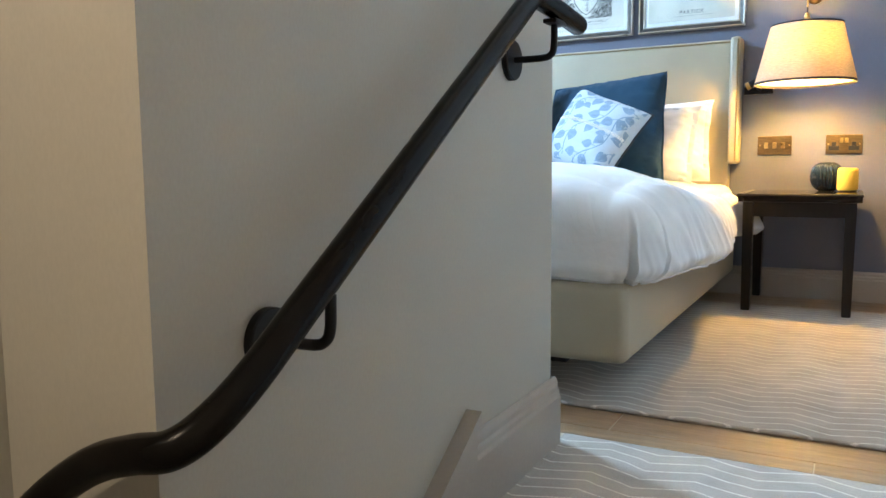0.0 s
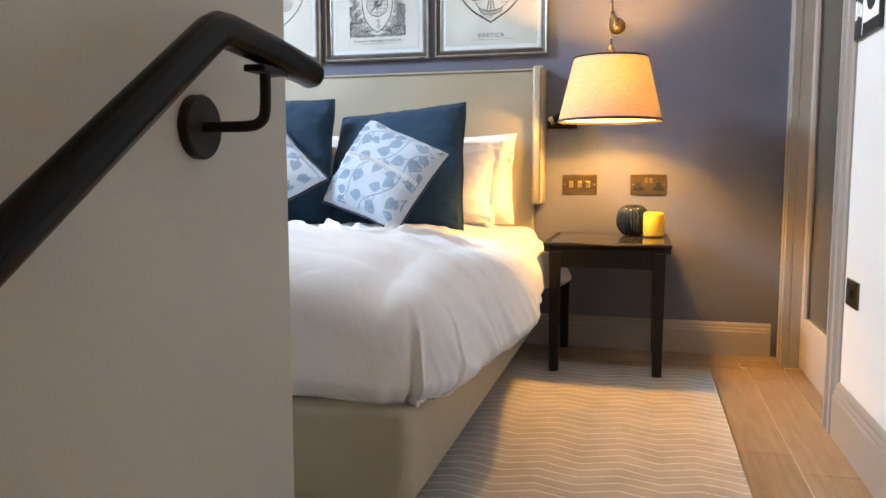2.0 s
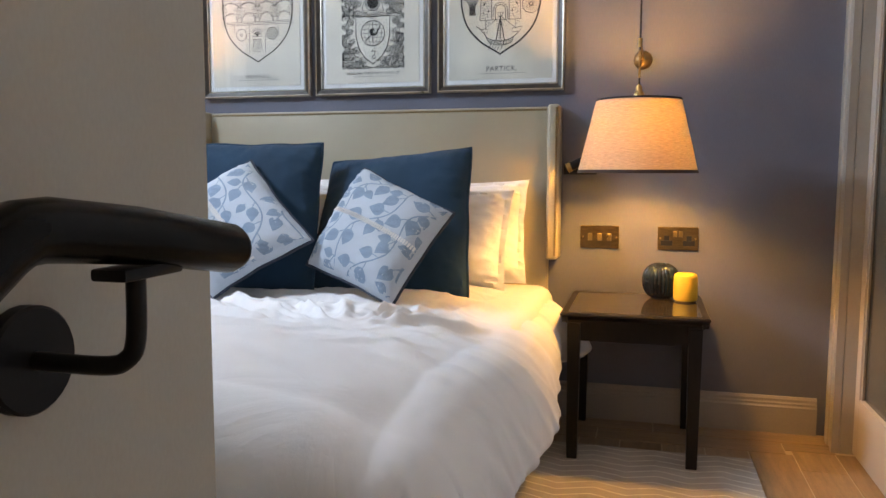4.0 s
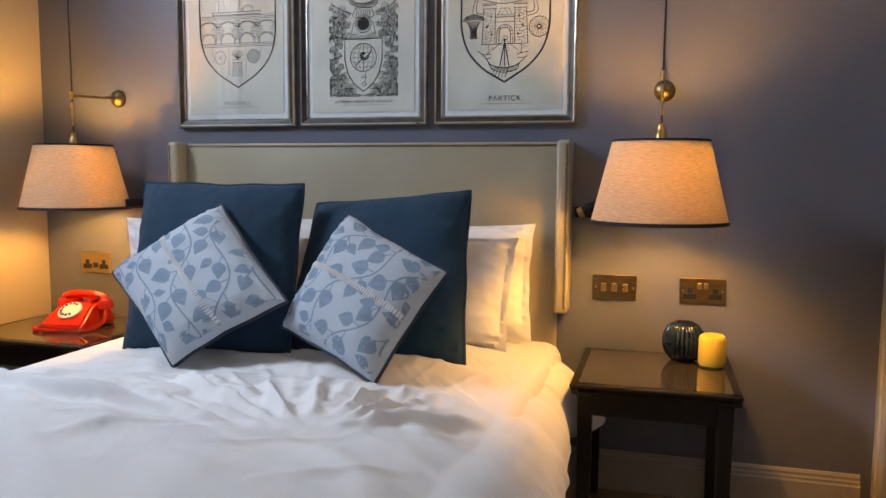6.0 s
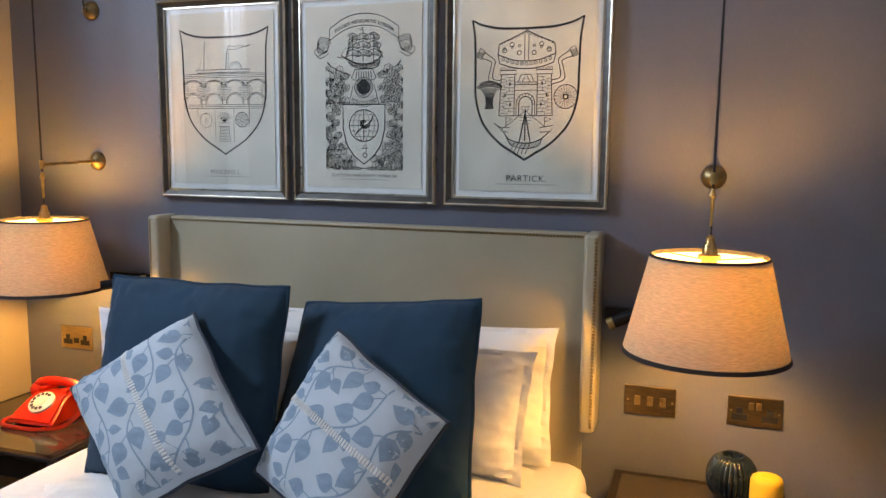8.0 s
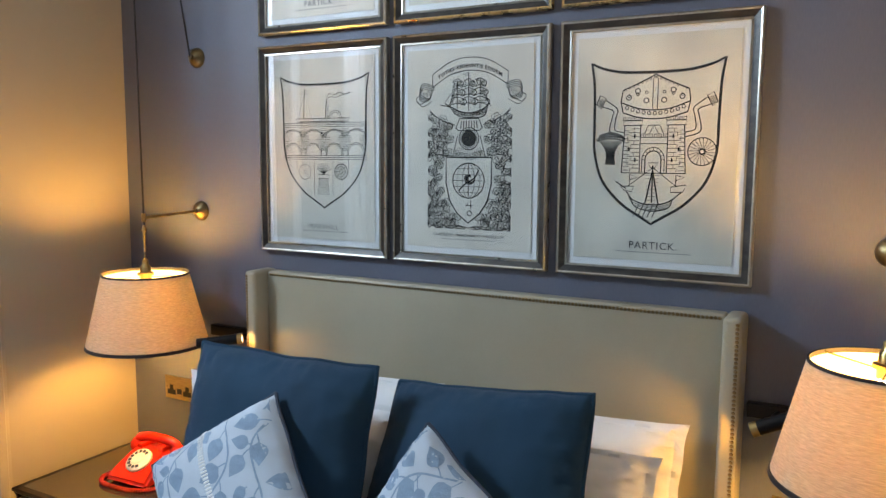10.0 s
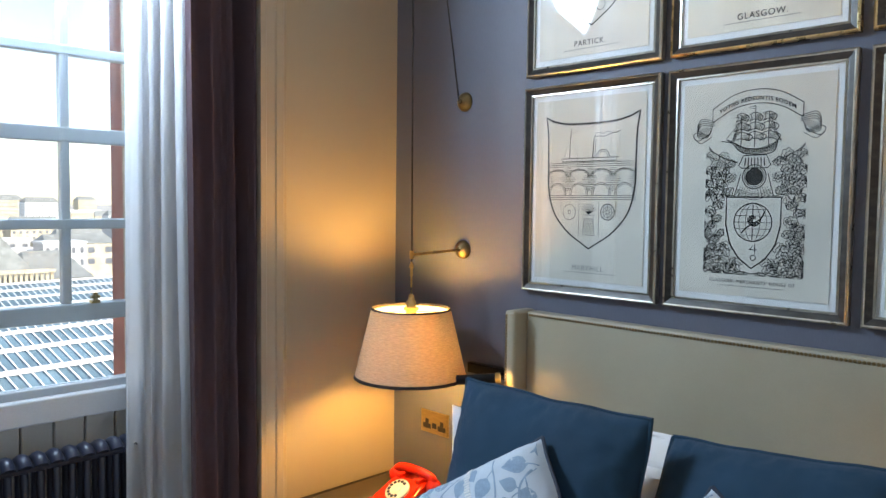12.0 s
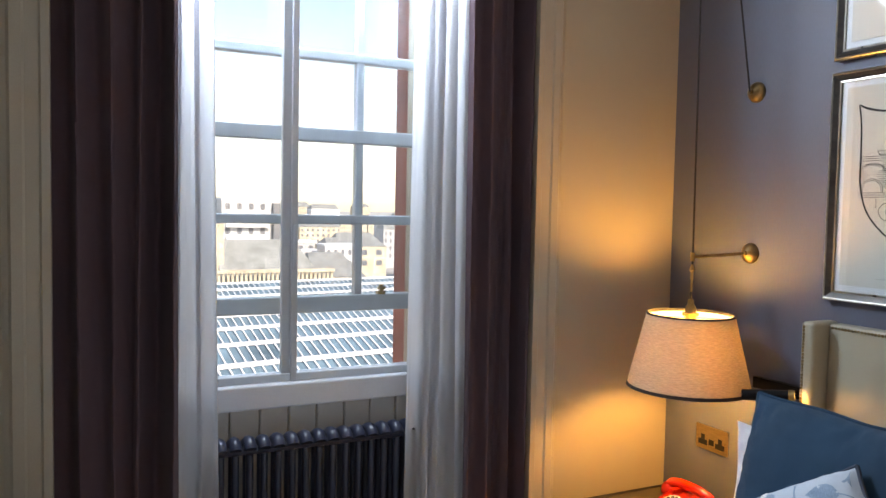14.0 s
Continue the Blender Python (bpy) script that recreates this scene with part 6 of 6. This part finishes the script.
for k in (-2, -1, 0, 1, 2):
    h = 0.050 * math.cos(math.asin(k / 2.9))
    p.line([(-h, 0.243 + k * 0.017), (h, 0.243 + k * 0.017)], 0.0007)
    p.ring(0, 0.243, abs(k) * 0.018 + 0.001, 0.0007, 24, ry=0.050)
p.curve([(-0.030, 0.214), (-0.012, 0.232), (0.020, 0.252), (0.032, 0.274)], 0.0030)
for k in range(7):
    p.ring(0.004, 0.250, 0.004 + k * 0.0022, 0.0013, 14, 20 + k * 23, 210 + k * 31)
p.line([(-0.005, 0.172), (0.008, 0.188), (0.008, 0.160)], 0.0016)
p.line([(-0.008, 0.172), (0.014, 0.172)], 0.0014)
p.ring(0.004, 0.150, 0.007, 0.0016, 14)
p.done(B, "black ink line drawing")
words("TOTIES REDEUNTIS EODEM", -1.225, 1.265 + 0.560, 0.200, B, arc=0.030, bold=0.0004)
words("GLASGOW, MERCHANTS' HOUSE OF", -1.225, 1.345, 0.226, B)
q = Pen(-1.225, 1.338)
q.line([(-0.085, 0), (0.085, 0)], 0.0008)
q.done(B, "thin caption rule", M["ink_grey"])

# print C: castle under a crown, sheaf, millstone and galley on a shield
p = Pen(-0.706, 1.806)
p.line(shield(0.324, 0.400), 0.0042, close=True)
p.line([(x * 0.98, z * 0.98 - 0.004) for x, z in shield(0.324, 0.400)], 0.0014, close=True)
# crown
p.curve([(-0.086, -0.092), (-0.04, -0.108), (0, -0.112), (0.04, -0.108), (0.086, -0.092)], 0.0022)
p.curve([(-0.080, -0.118), (-0.04, -0.130), (0, -0.134), (0.04, -0.130), (0.080, -0.118)], 0.0022)
p.line([(-0.086, -0.092), (-0.080, -0.118)], 0.0018)
p.line([(0.086, -0.092), (0.080, -0.118)], 0.0018)
for k in range(11):
    x = -0.07 + k * 0.014
    p.ring(x, -0.120 + 0.3 * x * x * 10, 0.0042, 0.0014, 10)
p.line([(-0.086, -0.092), (-0.082, -0.062), (-0.045, -0.046), (-0.015, -0.032), (0, -0.024), (0.015, -0.032), (0.045, -0.046), (0.082, -0.062), (0.086, -0.092)], 0.0022)
p.line([(-0.006, -0.110), (-0.006, -0.034)], 0.0012)
p.line([(0.006, -0.110), (0.006, -0.034)], 0.0012)
for k in range(8):
    p.ring(-0.076 + k * 0.0105, -0.060 + k * 0.0042, 0.0026, 0.0010, 8)
    p.ring(0.076 - k * 0.0105, -0.060 + k * 0.0042, 0.0026, 0.0010, 8)
for s in (-1, 1):
    for k in range(3):
        p.ring(s * (0.022 + k * 0.022), -0.088 + k * 0.004 + (0.020 if k == 1 else 0), 0.0062, 0.0016, 12)
        p.ring(s * (0.022 + k * 0.022), -0.068 - k * 0.004, 0.0036, 0.0012, 10)
    # ribbons
    p.curve([(s * 0.076, -0.168), (s * 0.100, -0.160), (s * 0.098, -0.130), (s * 0.095, -0.108), (s * 0.125, -0.085)], 0.0018)
    p.curve([(s * 0.076, -0.180), (s * 0.112, -0.166), (s * 0.108, -0.130), (s * 0.106, -0.112), (s * 0.138, -0.100)], 0.0018)
    p.line([(s * 0.125, -0.080), (s * 0.138, -0.106), (s * 0.150, -0.096), (s * 0.140, -0.072)], 0.0020, close=True)
    for k in range(5):
        p.line([(s * (0.126 + k * 0.004), -0.084 + k * 0.001), (s * (0.137 + k * 0.003), -0.104 + k * 0.002)], 0.0012)
    # towers
    p.line([(s * 0.034, -0.270), (s * 0.034, -0.150), (s * 0.074, -0.150), (s * 0.080, -0.270)], 0.0018)
    p.line([(s * 0.030, -0.150), (s * 0.078, -0.150), (s * 0.078, -0.138), (s * 0.030, -0.138)], 0.0016, close=True)
    for k in range(5):
        p.rect(s * 0.054 - 0.024 + k * 0.0105, s * 0.054 - 0.018 + k * 0.0105, -0.138, -0.130, 0.0012)
    for k in range(11):
        z = -0.158 - k * 0.010
        p.line([(s * 0.036, z), (s * (0.056 + 0.01 * (k % 2)), z)], 0.0007)
        p.line([(s * (0.050 + 0.008 * (k % 3)), z), (s * (0.050 + 0.008 * (k % 3)), z - 0.010)], 0.0007)
        p.line([(s * 0.062, z - 0.005), (s * 0.077, z - 0.005)], 0.0007)
    for (wx, wz) in ((0.048, -0.172), (0.062, -0.205), (0.046, -0.232)):
        p.line([(s * wx, wz), (s * wx, wz - 0.010)], 0.0034)
p.line([(-0.034, -0.270), (0.034, -0.270)], 0.0014)
p.line([(-0.080, -0.270), (-0.034, -0.270)], 0.0016)
p.line([(0.080, -0.270), (0.034, -0.270)], 0.0016)
p.line([(-0.034, -0.196), (0.034, -0.196)], 0.0012)
p.line([(-0.034, -0.180), (0.034, -0.180)], 0.0012)
for k in range(6):
    p.rect(-0.032 + k * 0.0112, -0.026 + k * 0.0112, -0.180, -0.172, 0.0012)
p.line([(-0.024, -0.172), (-0.014, -0.150), (0.014, -0.150), (0.024, -0.172)], 0.0014)
p.line([(-0.012, -0.172), (0, -0.150), (0.012, -0.172)], 0.0014)
for r, w in ((0.028, 0.0014), (0.020, 0.0020)):
    p.ring(0, -0.236, r, w, 18, 0, 180, ry=r * 1.1)
    p.line([(-r, -0.236), (-r, -0.270)], w)
    p.line([(r, -0.236), (r, -0.270)], w)
for k in range(9):
    a = radians(k * 22.5)
    p.line([(0.020 * math.cos(a), -0.236 + 0.022 * math.sin(a)), (0.028 * math.cos(a), -0.236 + 0.031 * math.sin(a))], 0.0008)
# sheaf
for k in range(11):
    x = -0.016 + k * 0.0032
    p.curve([(-0.110 + x * 0.8, -0.250), (-0.110 + x * 0.62, -0.224), (-0.110 + x * 1.2, -0.200), (-0.110 + x * 2.0, -0.188)], 0.0014)
    p.ring(-0.110 + x * 2.1, -0.186 + 0.006 * math.cos(x * 90), 0.0036, 0.0022, 8)
    p.ring(-0.110 + x * 1.7, -0.178 + 0.008 * math.cos(x * 90), 0.0030, 0.0020, 8)
p.line([(-0.122, -0.226), (-0.098, -0.226)], 0.0030)
# millstone
p.ring(0.118, -0.216, 0.034, 0.0018, 32)
p.ring(0.118, -0.216, 0.0062, 0.0030, 14)
for k in range(20):
    a = k * math.pi / 10
    p.line([(0.118 + 0.008 * math.cos(a), -0.216 + 0.008 * math.sin(a)), (0.118 + 0.033 * math.cos(a + 0.25), -0.216 + 0.033 * math.sin(a + 0.25))], 0.0008)
# galley
p.curve([(-0.066, -0.316), (-0.045, -0.340), (0.0, -0.350), (0.04, -0.342), (0.072, -0.318)], 0.0022)
p.curve([(-0.058, -0.330), (-0.040, -0.356), (0.0, -0.366), (0.04, -0.358), (0.052, -0.336)], 0.0020)
for k in range(4):
    p.curve([(-0.054 + k * 0.003, -0.338 - k * 0.006), (0, -0.354 - k * 0.004), (0.050 - k * 0.003, -0.340 - k * 0.005)], 0.0009)
p.line([(-0.082, -0.304), (-0.046, -0.304), (-0.052, -0.318), (-0.072, -0.314)], 0.0016, close=True)
p.line([(0.046, -0.304), (0.084, -0.298), (0.076, -0.316), (0.046, -0.318)], 0.0016, close=True)
p.line([(-0.094, -0.292), (-0.066, -0.310)], 0.0022)
p.line([(0, -0.250), (0, -0.345)], 0.0026)
for s in (-1, 1):
    p.line([(0, -0.256), (s * 0.062, -0.304)], 0.0012)
    p.line([(0, -0.262), (s * 0.016, -0.345)], 0.0030)
    p.line([(s * 0.058, -0.304), (s * 0.058, -0.274)], 0.0012)
    p.line([(s * 0.058, -0.274), (s * 0.058 + 0.020, -0.280), (s * 0.058, -0.288)], 0.0012)
for k in range(8):
    p.line([(-0.018 + k * 0.001, -0.275 - k * 0.009), (0.018 - k * 0.001, -0.275 - k * 0.009)], 0.0006)
for k in range(5):
    p.line([(-0.030 + k * 0.012, -0.345), (-0.046 + k * 0.012, -0.382)], 0.0016)
p.line([(-0.012, -0.244), (0.012, -0.244), (0.006, -0.256), (-0.006, -0.256)], 0.0014, close=True)
p.done(C, "black ink line drawing")
words("PARTICK.", -0.699, 1.343, 0.120, C)
q = Pen(-0.699, 1.334)
q.line([(-0.095, 0), (0.095, 0)], 0.0009)
q.done(C, "thin caption rule", M["ink_grey"])

# upper row: only the feet of the prints come into view
p = Pen(-1.741, 2.500)
p.line(shield(0.300, 0.402), 0.0034, close=True)
for s in (-1, 1):
    p.ring(s * 0.070, -0.30, 0.026, 0.0016)
    p.ring(s * 0.030, -0.345, 0.016, 0.0014)
p.done(A2, "black ink shield outline")
words("PARTICK.", -1.747, 2.040, 0.113, A2)
words("GLASGOW.", -1.219, 2.038, 0.130, B2)
for t_, cx in ((A2, -1.745), (B2, -1.222)):
    q = Pen(cx, 2.031)
    q.line([(-0.10, 0), (0.10, 0)], 0.0009)
    q.done(t_, "thin caption rule", M["ink_grey"])
p = Pen(-1.225, 2.500)
p.line(shield(0.26, 0.36), 0.0030, close=True)
p.done(B2, "black ink shield outline")
p = Pen(-0.707, 2.500)
p.line(shield(0.26, 0.36), 0.0030, close=True)
p.done(C2, "black ink shield outline")

# black plaque on the white wall beside the door
pl = thing("wall_plaque", (XE, 2.93, 1.118), "black plaque with white marks on the white wall", "sign")
part("board", bx(XE - 0.012, XE - 0.0005, 2.790, 3.075 - 0.052, 1.118, 1.36, 0.002), M["black"], pl)
part("panel", bx(XE - 0.0140, XE - 0.0118, 2.795, 2.930, 1.150, 1.355, 0.001), M["mount"], pl, "white printed panel")
part("disc", disc_x(BM(), (XE - 0.0138, 2.855, 1.215), 0.042, XE - 0.0156), M["black"], pl, "dark round motif")
for k in range(3):
    y = 2.945 + k * 0.024
    part("mark", bx(XE - 0.0135, XE - 0.0118, y, y + 0.016, 1.172 + 0.006 * (k % 2), 1.205 + 0.008 * (k % 3)), M["mount"], pl, "white mark")
part("mark", bx(XE - 0.0135, XE - 0.0118, 2.936, 2.940, 1.122, 1.35), M["mount"], pl, "white border line")

# ---------------------------------------------------------------- the city outside
structure("ground", bx(-4500, -20, -3000, 4000, -24.2, -24), M["ground"], "distant city ground", "ground")
# glazed train shed roof with rows of ridges
shed = thing("train_shed_roof", (-55, 30, -24), "glazed ridge-and-furrow station roof with white bars", "roof")
ux, uy = math.cos(radians(98)), math.sin(radians(98))       # along the ridges
vx, vy = math.cos(radians(188)), math.sin(radians(188))     # away from the window


def S(a, d, z):
    return (-3.0 + ux * a + vx * d, 2.6 + uy * a + vy * d, z)


ZF = -7.2
for r in range(8):
    d0 = 26 + r * 5.0
    bm = BM()
    q = [S(-60, d0, ZF), S(75, d0, ZF), S(75, d0 + 4.2, ZF + 1.55), S(-60, d0 + 4.2, ZF + 1.55), S(75, d0 + 4.6, ZF), S(-60, d0 + 4.6, ZF)]
    vs = [bm.verts.new(c) for c in q]
    bm.faces.new(vs[:4])
    bm.faces.new((vs[3], vs[2], vs[4], vs[5]))
    part("glazed_slope", bm, M["roof_glass"], shed)
    bm = BM()
    prism(bm, [(0, 0), (0.4, 0), (0.4, 0.3), (0, 0.3)], S(-60, d0 + 4.55, ZF + 0.9), S(75, d0 + 4.55, ZF + 0.9), (vx, vy, 0))
    prism(bm, [(-0.15, 0), (0.25, 0), (0.25, 0.14), (-0.15, 0.14)], S(-60, d0 + 4.2, ZF + 1.56), S(75, d0 + 4.2, ZF + 1.56), (vx, vy, 0))
    part("gutter", bm, M["roof_bar"], shed, "white gutter")
    bm = BM()
    for k in range(270):
        a = -60 + k * 0.5
        p0, p1 = Vector(S(a, d0 + 0.05, ZF + 0.06)), Vector(S(a, d0 + 4.1, ZF + 1.60))
        prism(bm, [(0, 0), (0.06, 0), (0.06, 0.05), (0, 0.05)], p0, p1, (ux, uy, 0))
    part("glazing_bars", bm, M["roof_bar"], shed, "white glazing bars", kind="stuff")
bm = BM()
q = [S(-60, 24, ZF - 0.1), S(75, 24, ZF - 0.1), S(75, 67, ZF - 0.1), S(-60, 67, ZF - 0.1)]
top_v = [bm.verts.new(c) for c in q]
low_v = [bm.verts.new((c[0], c[1], -24)) for c in q]
bm.faces.new(top_v)
for i in range(4):
    bm.faces.new((top_v[i], top_v[(i + 1) % 4], low_v[(i + 1) % 4], low_v[i]))
part("shed_wall", bm, M["stone_pale"], shed)


def building(cx, cy, w, dp, h, roof, wall_m, label, storeys, bays, face_x=True, name="building"):
    """A block with storeys of windows on its side towards the room."""
    z0 = -24.0
    t = thing(name, (cx, cy, z0), label, "building", "city buildings")
    part("wall", bx(cx - dp / 2, cx + dp / 2, cy - w / 2, cy + w / 2, z0, z0 + h), wall_m, t)
    if roof > 0:
        bm = BM()
        zz = z0 + h
        v = [bm.verts.new(c) for c in ((cx - dp / 2, cy - w / 2, zz), (cx + dp / 2 + 0.2, cy - w / 2, zz), (cx + dp / 2 + 0.2, cy + w / 2, zz), (cx - dp / 2, cy + w / 2, zz), (cx, cy - w / 2 + roof * 0.5, zz + roof), (cx, cy + w / 2 - roof * 0.5, zz + roof))]
        for f in ((0, 1, 4), (1, 2, 5, 4), (2, 3, 5), (3, 0, 4, 5)):
            bm.faces.new([v[i] for i in f])
        part("roof", bm, M["slate"], t, "slate roof")
    else:
        part("roof", bx(cx - dp / 2 - 0.2, cx + dp / 2 + 0.2, cy - w / 2 - 0.2, cy + w / 2 + 0.2, z0 + h, z0 + h + 0.5), M["roof_bar"], t, "flat roof edge")
    sh, sw_ = 3.2, w / bays
    me = finish("window", bx(-0.06, 0.06, -sw_ * 0.2, sw_ * 0.2, -0.8, 0.8), M["far_window"])
    for s in range(storeys):
        for b in range(bays):
            o = part("window", me, M["far_window"], t)
            o.location = Vector((cx + dp / 2 + 0.02, cy - w / 2 + (b + 0.5) * sw_, z0 + h - 1.8 - s * sh)) - WLOC[t]
    return t


def polar(az, dist):
    """A place out of the window: az degrees to the right of straight out (-x)."""
    return -3.0 - dist * math.cos(radians(az)), 2.0 + dist * math.sin(radians(az))


rc = random.Random(5)
# apartment block with balconies
bx_, by_ = polar(11.6, 210)
ap = building(bx_, by_, 18, 14, 27.0, 0, M["concrete"], "white apartment block with balconies above the station", 3, 6, name="apartment_block")
for s in range(3):
    part("balcony", bx(bx_ + 7, bx_ + 8.4, by_ - 8, by_ + 3, s * -3.2 - 24 + 27.0 - 4.0, s * -3.2 - 24 + 27.0 - 2.9), M["roof_bar"], ap, "white balcony")
part("tower_panel", bx(bx_ + 7, bx_ + 9, by_ + 4, by_ + 8, -24, 2.2), M["far_window"], ap, "dark blue panel bay")
# church-like hall with a big slate roof and balustrade
hx, hy = polar(13, 130)
hall = thing("stone_hall", (hx, hy, -24), "pale stone hall with a big slate roof and balustrade", "building", "city buildings")
part("wall", bx(hx - 8, hx + 8, hy - 10, hy + 9, -24, -11.0), M["stone_pale"], hall)
bm = BM()
v = [bm.verts.new(c) for c in ((hx - 8, hy - 9, -10.9), (hx + 7, hy - 9, -10.9), (hx + 7, hy + 8, -10.9), (hx - 8, hy + 8, -10.9), (hx, hy - 9, -4.2), (hx, hy + 4, -4.2))]
for f in ((0, 1, 4), (1, 2, 5, 4), (2, 3, 5), (3, 0, 4, 5)):
    bm.faces.new([v[i] for i in f])
part("roof", bm, M["slate"], hall, "grey slate roof")
part("parapet", bx(hx + 7.2, hx + 8.3, hy - 10, hy + 9, -9.2, -8.7), M["stone_pale"], hall)
balu = finish("baluster", bx(-0.2, 0.2, -0.2, 0.2, 0, 1.9), M["stone_pale"])
for k in range(27):
    o = part("baluster", balu, M["stone_pale"], hall)
    o.location = Vector((hx + 7.8, hy - 9.6 + k * 0.7, -11.0)) - WLOC[hall]
part("chimney", bx(hx + 2, hx + 4, hy - 9.8, hy - 8.2, -11, -1.5), M["stone_pale"], hall, "pale stone chimney")
# roofs between the station and the far rows
for k in range(46):
    az, dist = rc.uniform(13.5, 46), rc.uniform(105, 290)
    x, y = polar(az, dist)
    building(x, y, rc.uniform(9, 20), rc.uniform(8, 13), rc.uniform(7, 10) + dist * 0.022, rc.choice((0, 2.5, 3.5)), rc.choice((M["concrete"], M["concrete"], M["stone_pale"])), "low pale city building behind the station", 2, rc.randint(4, 7))
# rows of further buildings
for k in range(60):
    az = rc.uniform(-2, 46)
    dist = rc.uniform(300, 900)
    if dist < 400 and az < 17:
        dist += 200
    x, y = polar(az, dist)
    h = rc.uniform(9, 17) + (dist / 80 if rc.random() < 0.5 else 0)
    building(x, y, rc.uniform(12, 30), rc.uniform(10, 16), h, rc.choice((0, 3.5, 4.5)), rc.choice((M["concrete"], M["stone_pale"], M["stone_pale"])), rc.choice(("pale city building with rows of windows", "sandstone tenement with rows of windows")), 4, rc.randint(8, 12))

# ---------------------------------------------------------------- floor planks, last


def plank(x0, x1, y0, y1, m):
    g = 0.0014
    bm = bx(x0 + g, x1 - g, y0 + g, y1 - g, -0.02, 0.0, 0.0012, 1)
    o = new("plank", finish("plank", bm, m))
    o.parent = floor
    return o


# two rows across the head of the stair
for y0, y1, cuts in ((1.776, 1.842, (XS - 0.12, -0.026, 0.214)), (1.842, 1.985, (XS - 0.12, -0.466, 0.214))):
    for a, b in zip(cuts, cuts[1:]):
        plank(a, b, y0, y1, M["wood_x"])
# long planks by the door side
rp = random.Random(3)
for x0, x1, cuts in ((0.214, 0.357, (1.776, 2.83, 3.76)), (0.357, 0.496, (1.776, 2.70, 3.62, 3.80)), (0.496, 0.56, (1.776, 3.09)), (0.496, 0.66, (3.09, 3.80))):
    for a, b in zip(cuts, cuts[1:]):
        plank(x0, x1, a, b, M["wood"])
plank(-0.30, 0.337, 3.76, 3.88, M["wood_x"])
plank(0.337, 0.50, 3.80, 3.88, M["wood_x"])
plank(-0.10, 0.50, 3.88, 3.998, M["wood_x"])
plank(-0.75, -0.30, 3.76, 3.88, M["wood_x"])
plank(-0.75, -0.10, 3.88, 3.998, M["wood_x"])
x = 0.214
while x > -2.95:
    x0 = max(-2.96, x - 0.143)
    off = rp.uniform(0.3, 1.1)
    ys = [1.985, 1.985 + off, 3.05 + off * 0.2, 3.76 if x > -0.75 else 3.998]
    if x <= XS - 0.12:
        ys[0] = 1.37
    for a, b in zip(ys, ys[1:]):
        plank(x0, x, a, b, M["wood"])
    x = x0
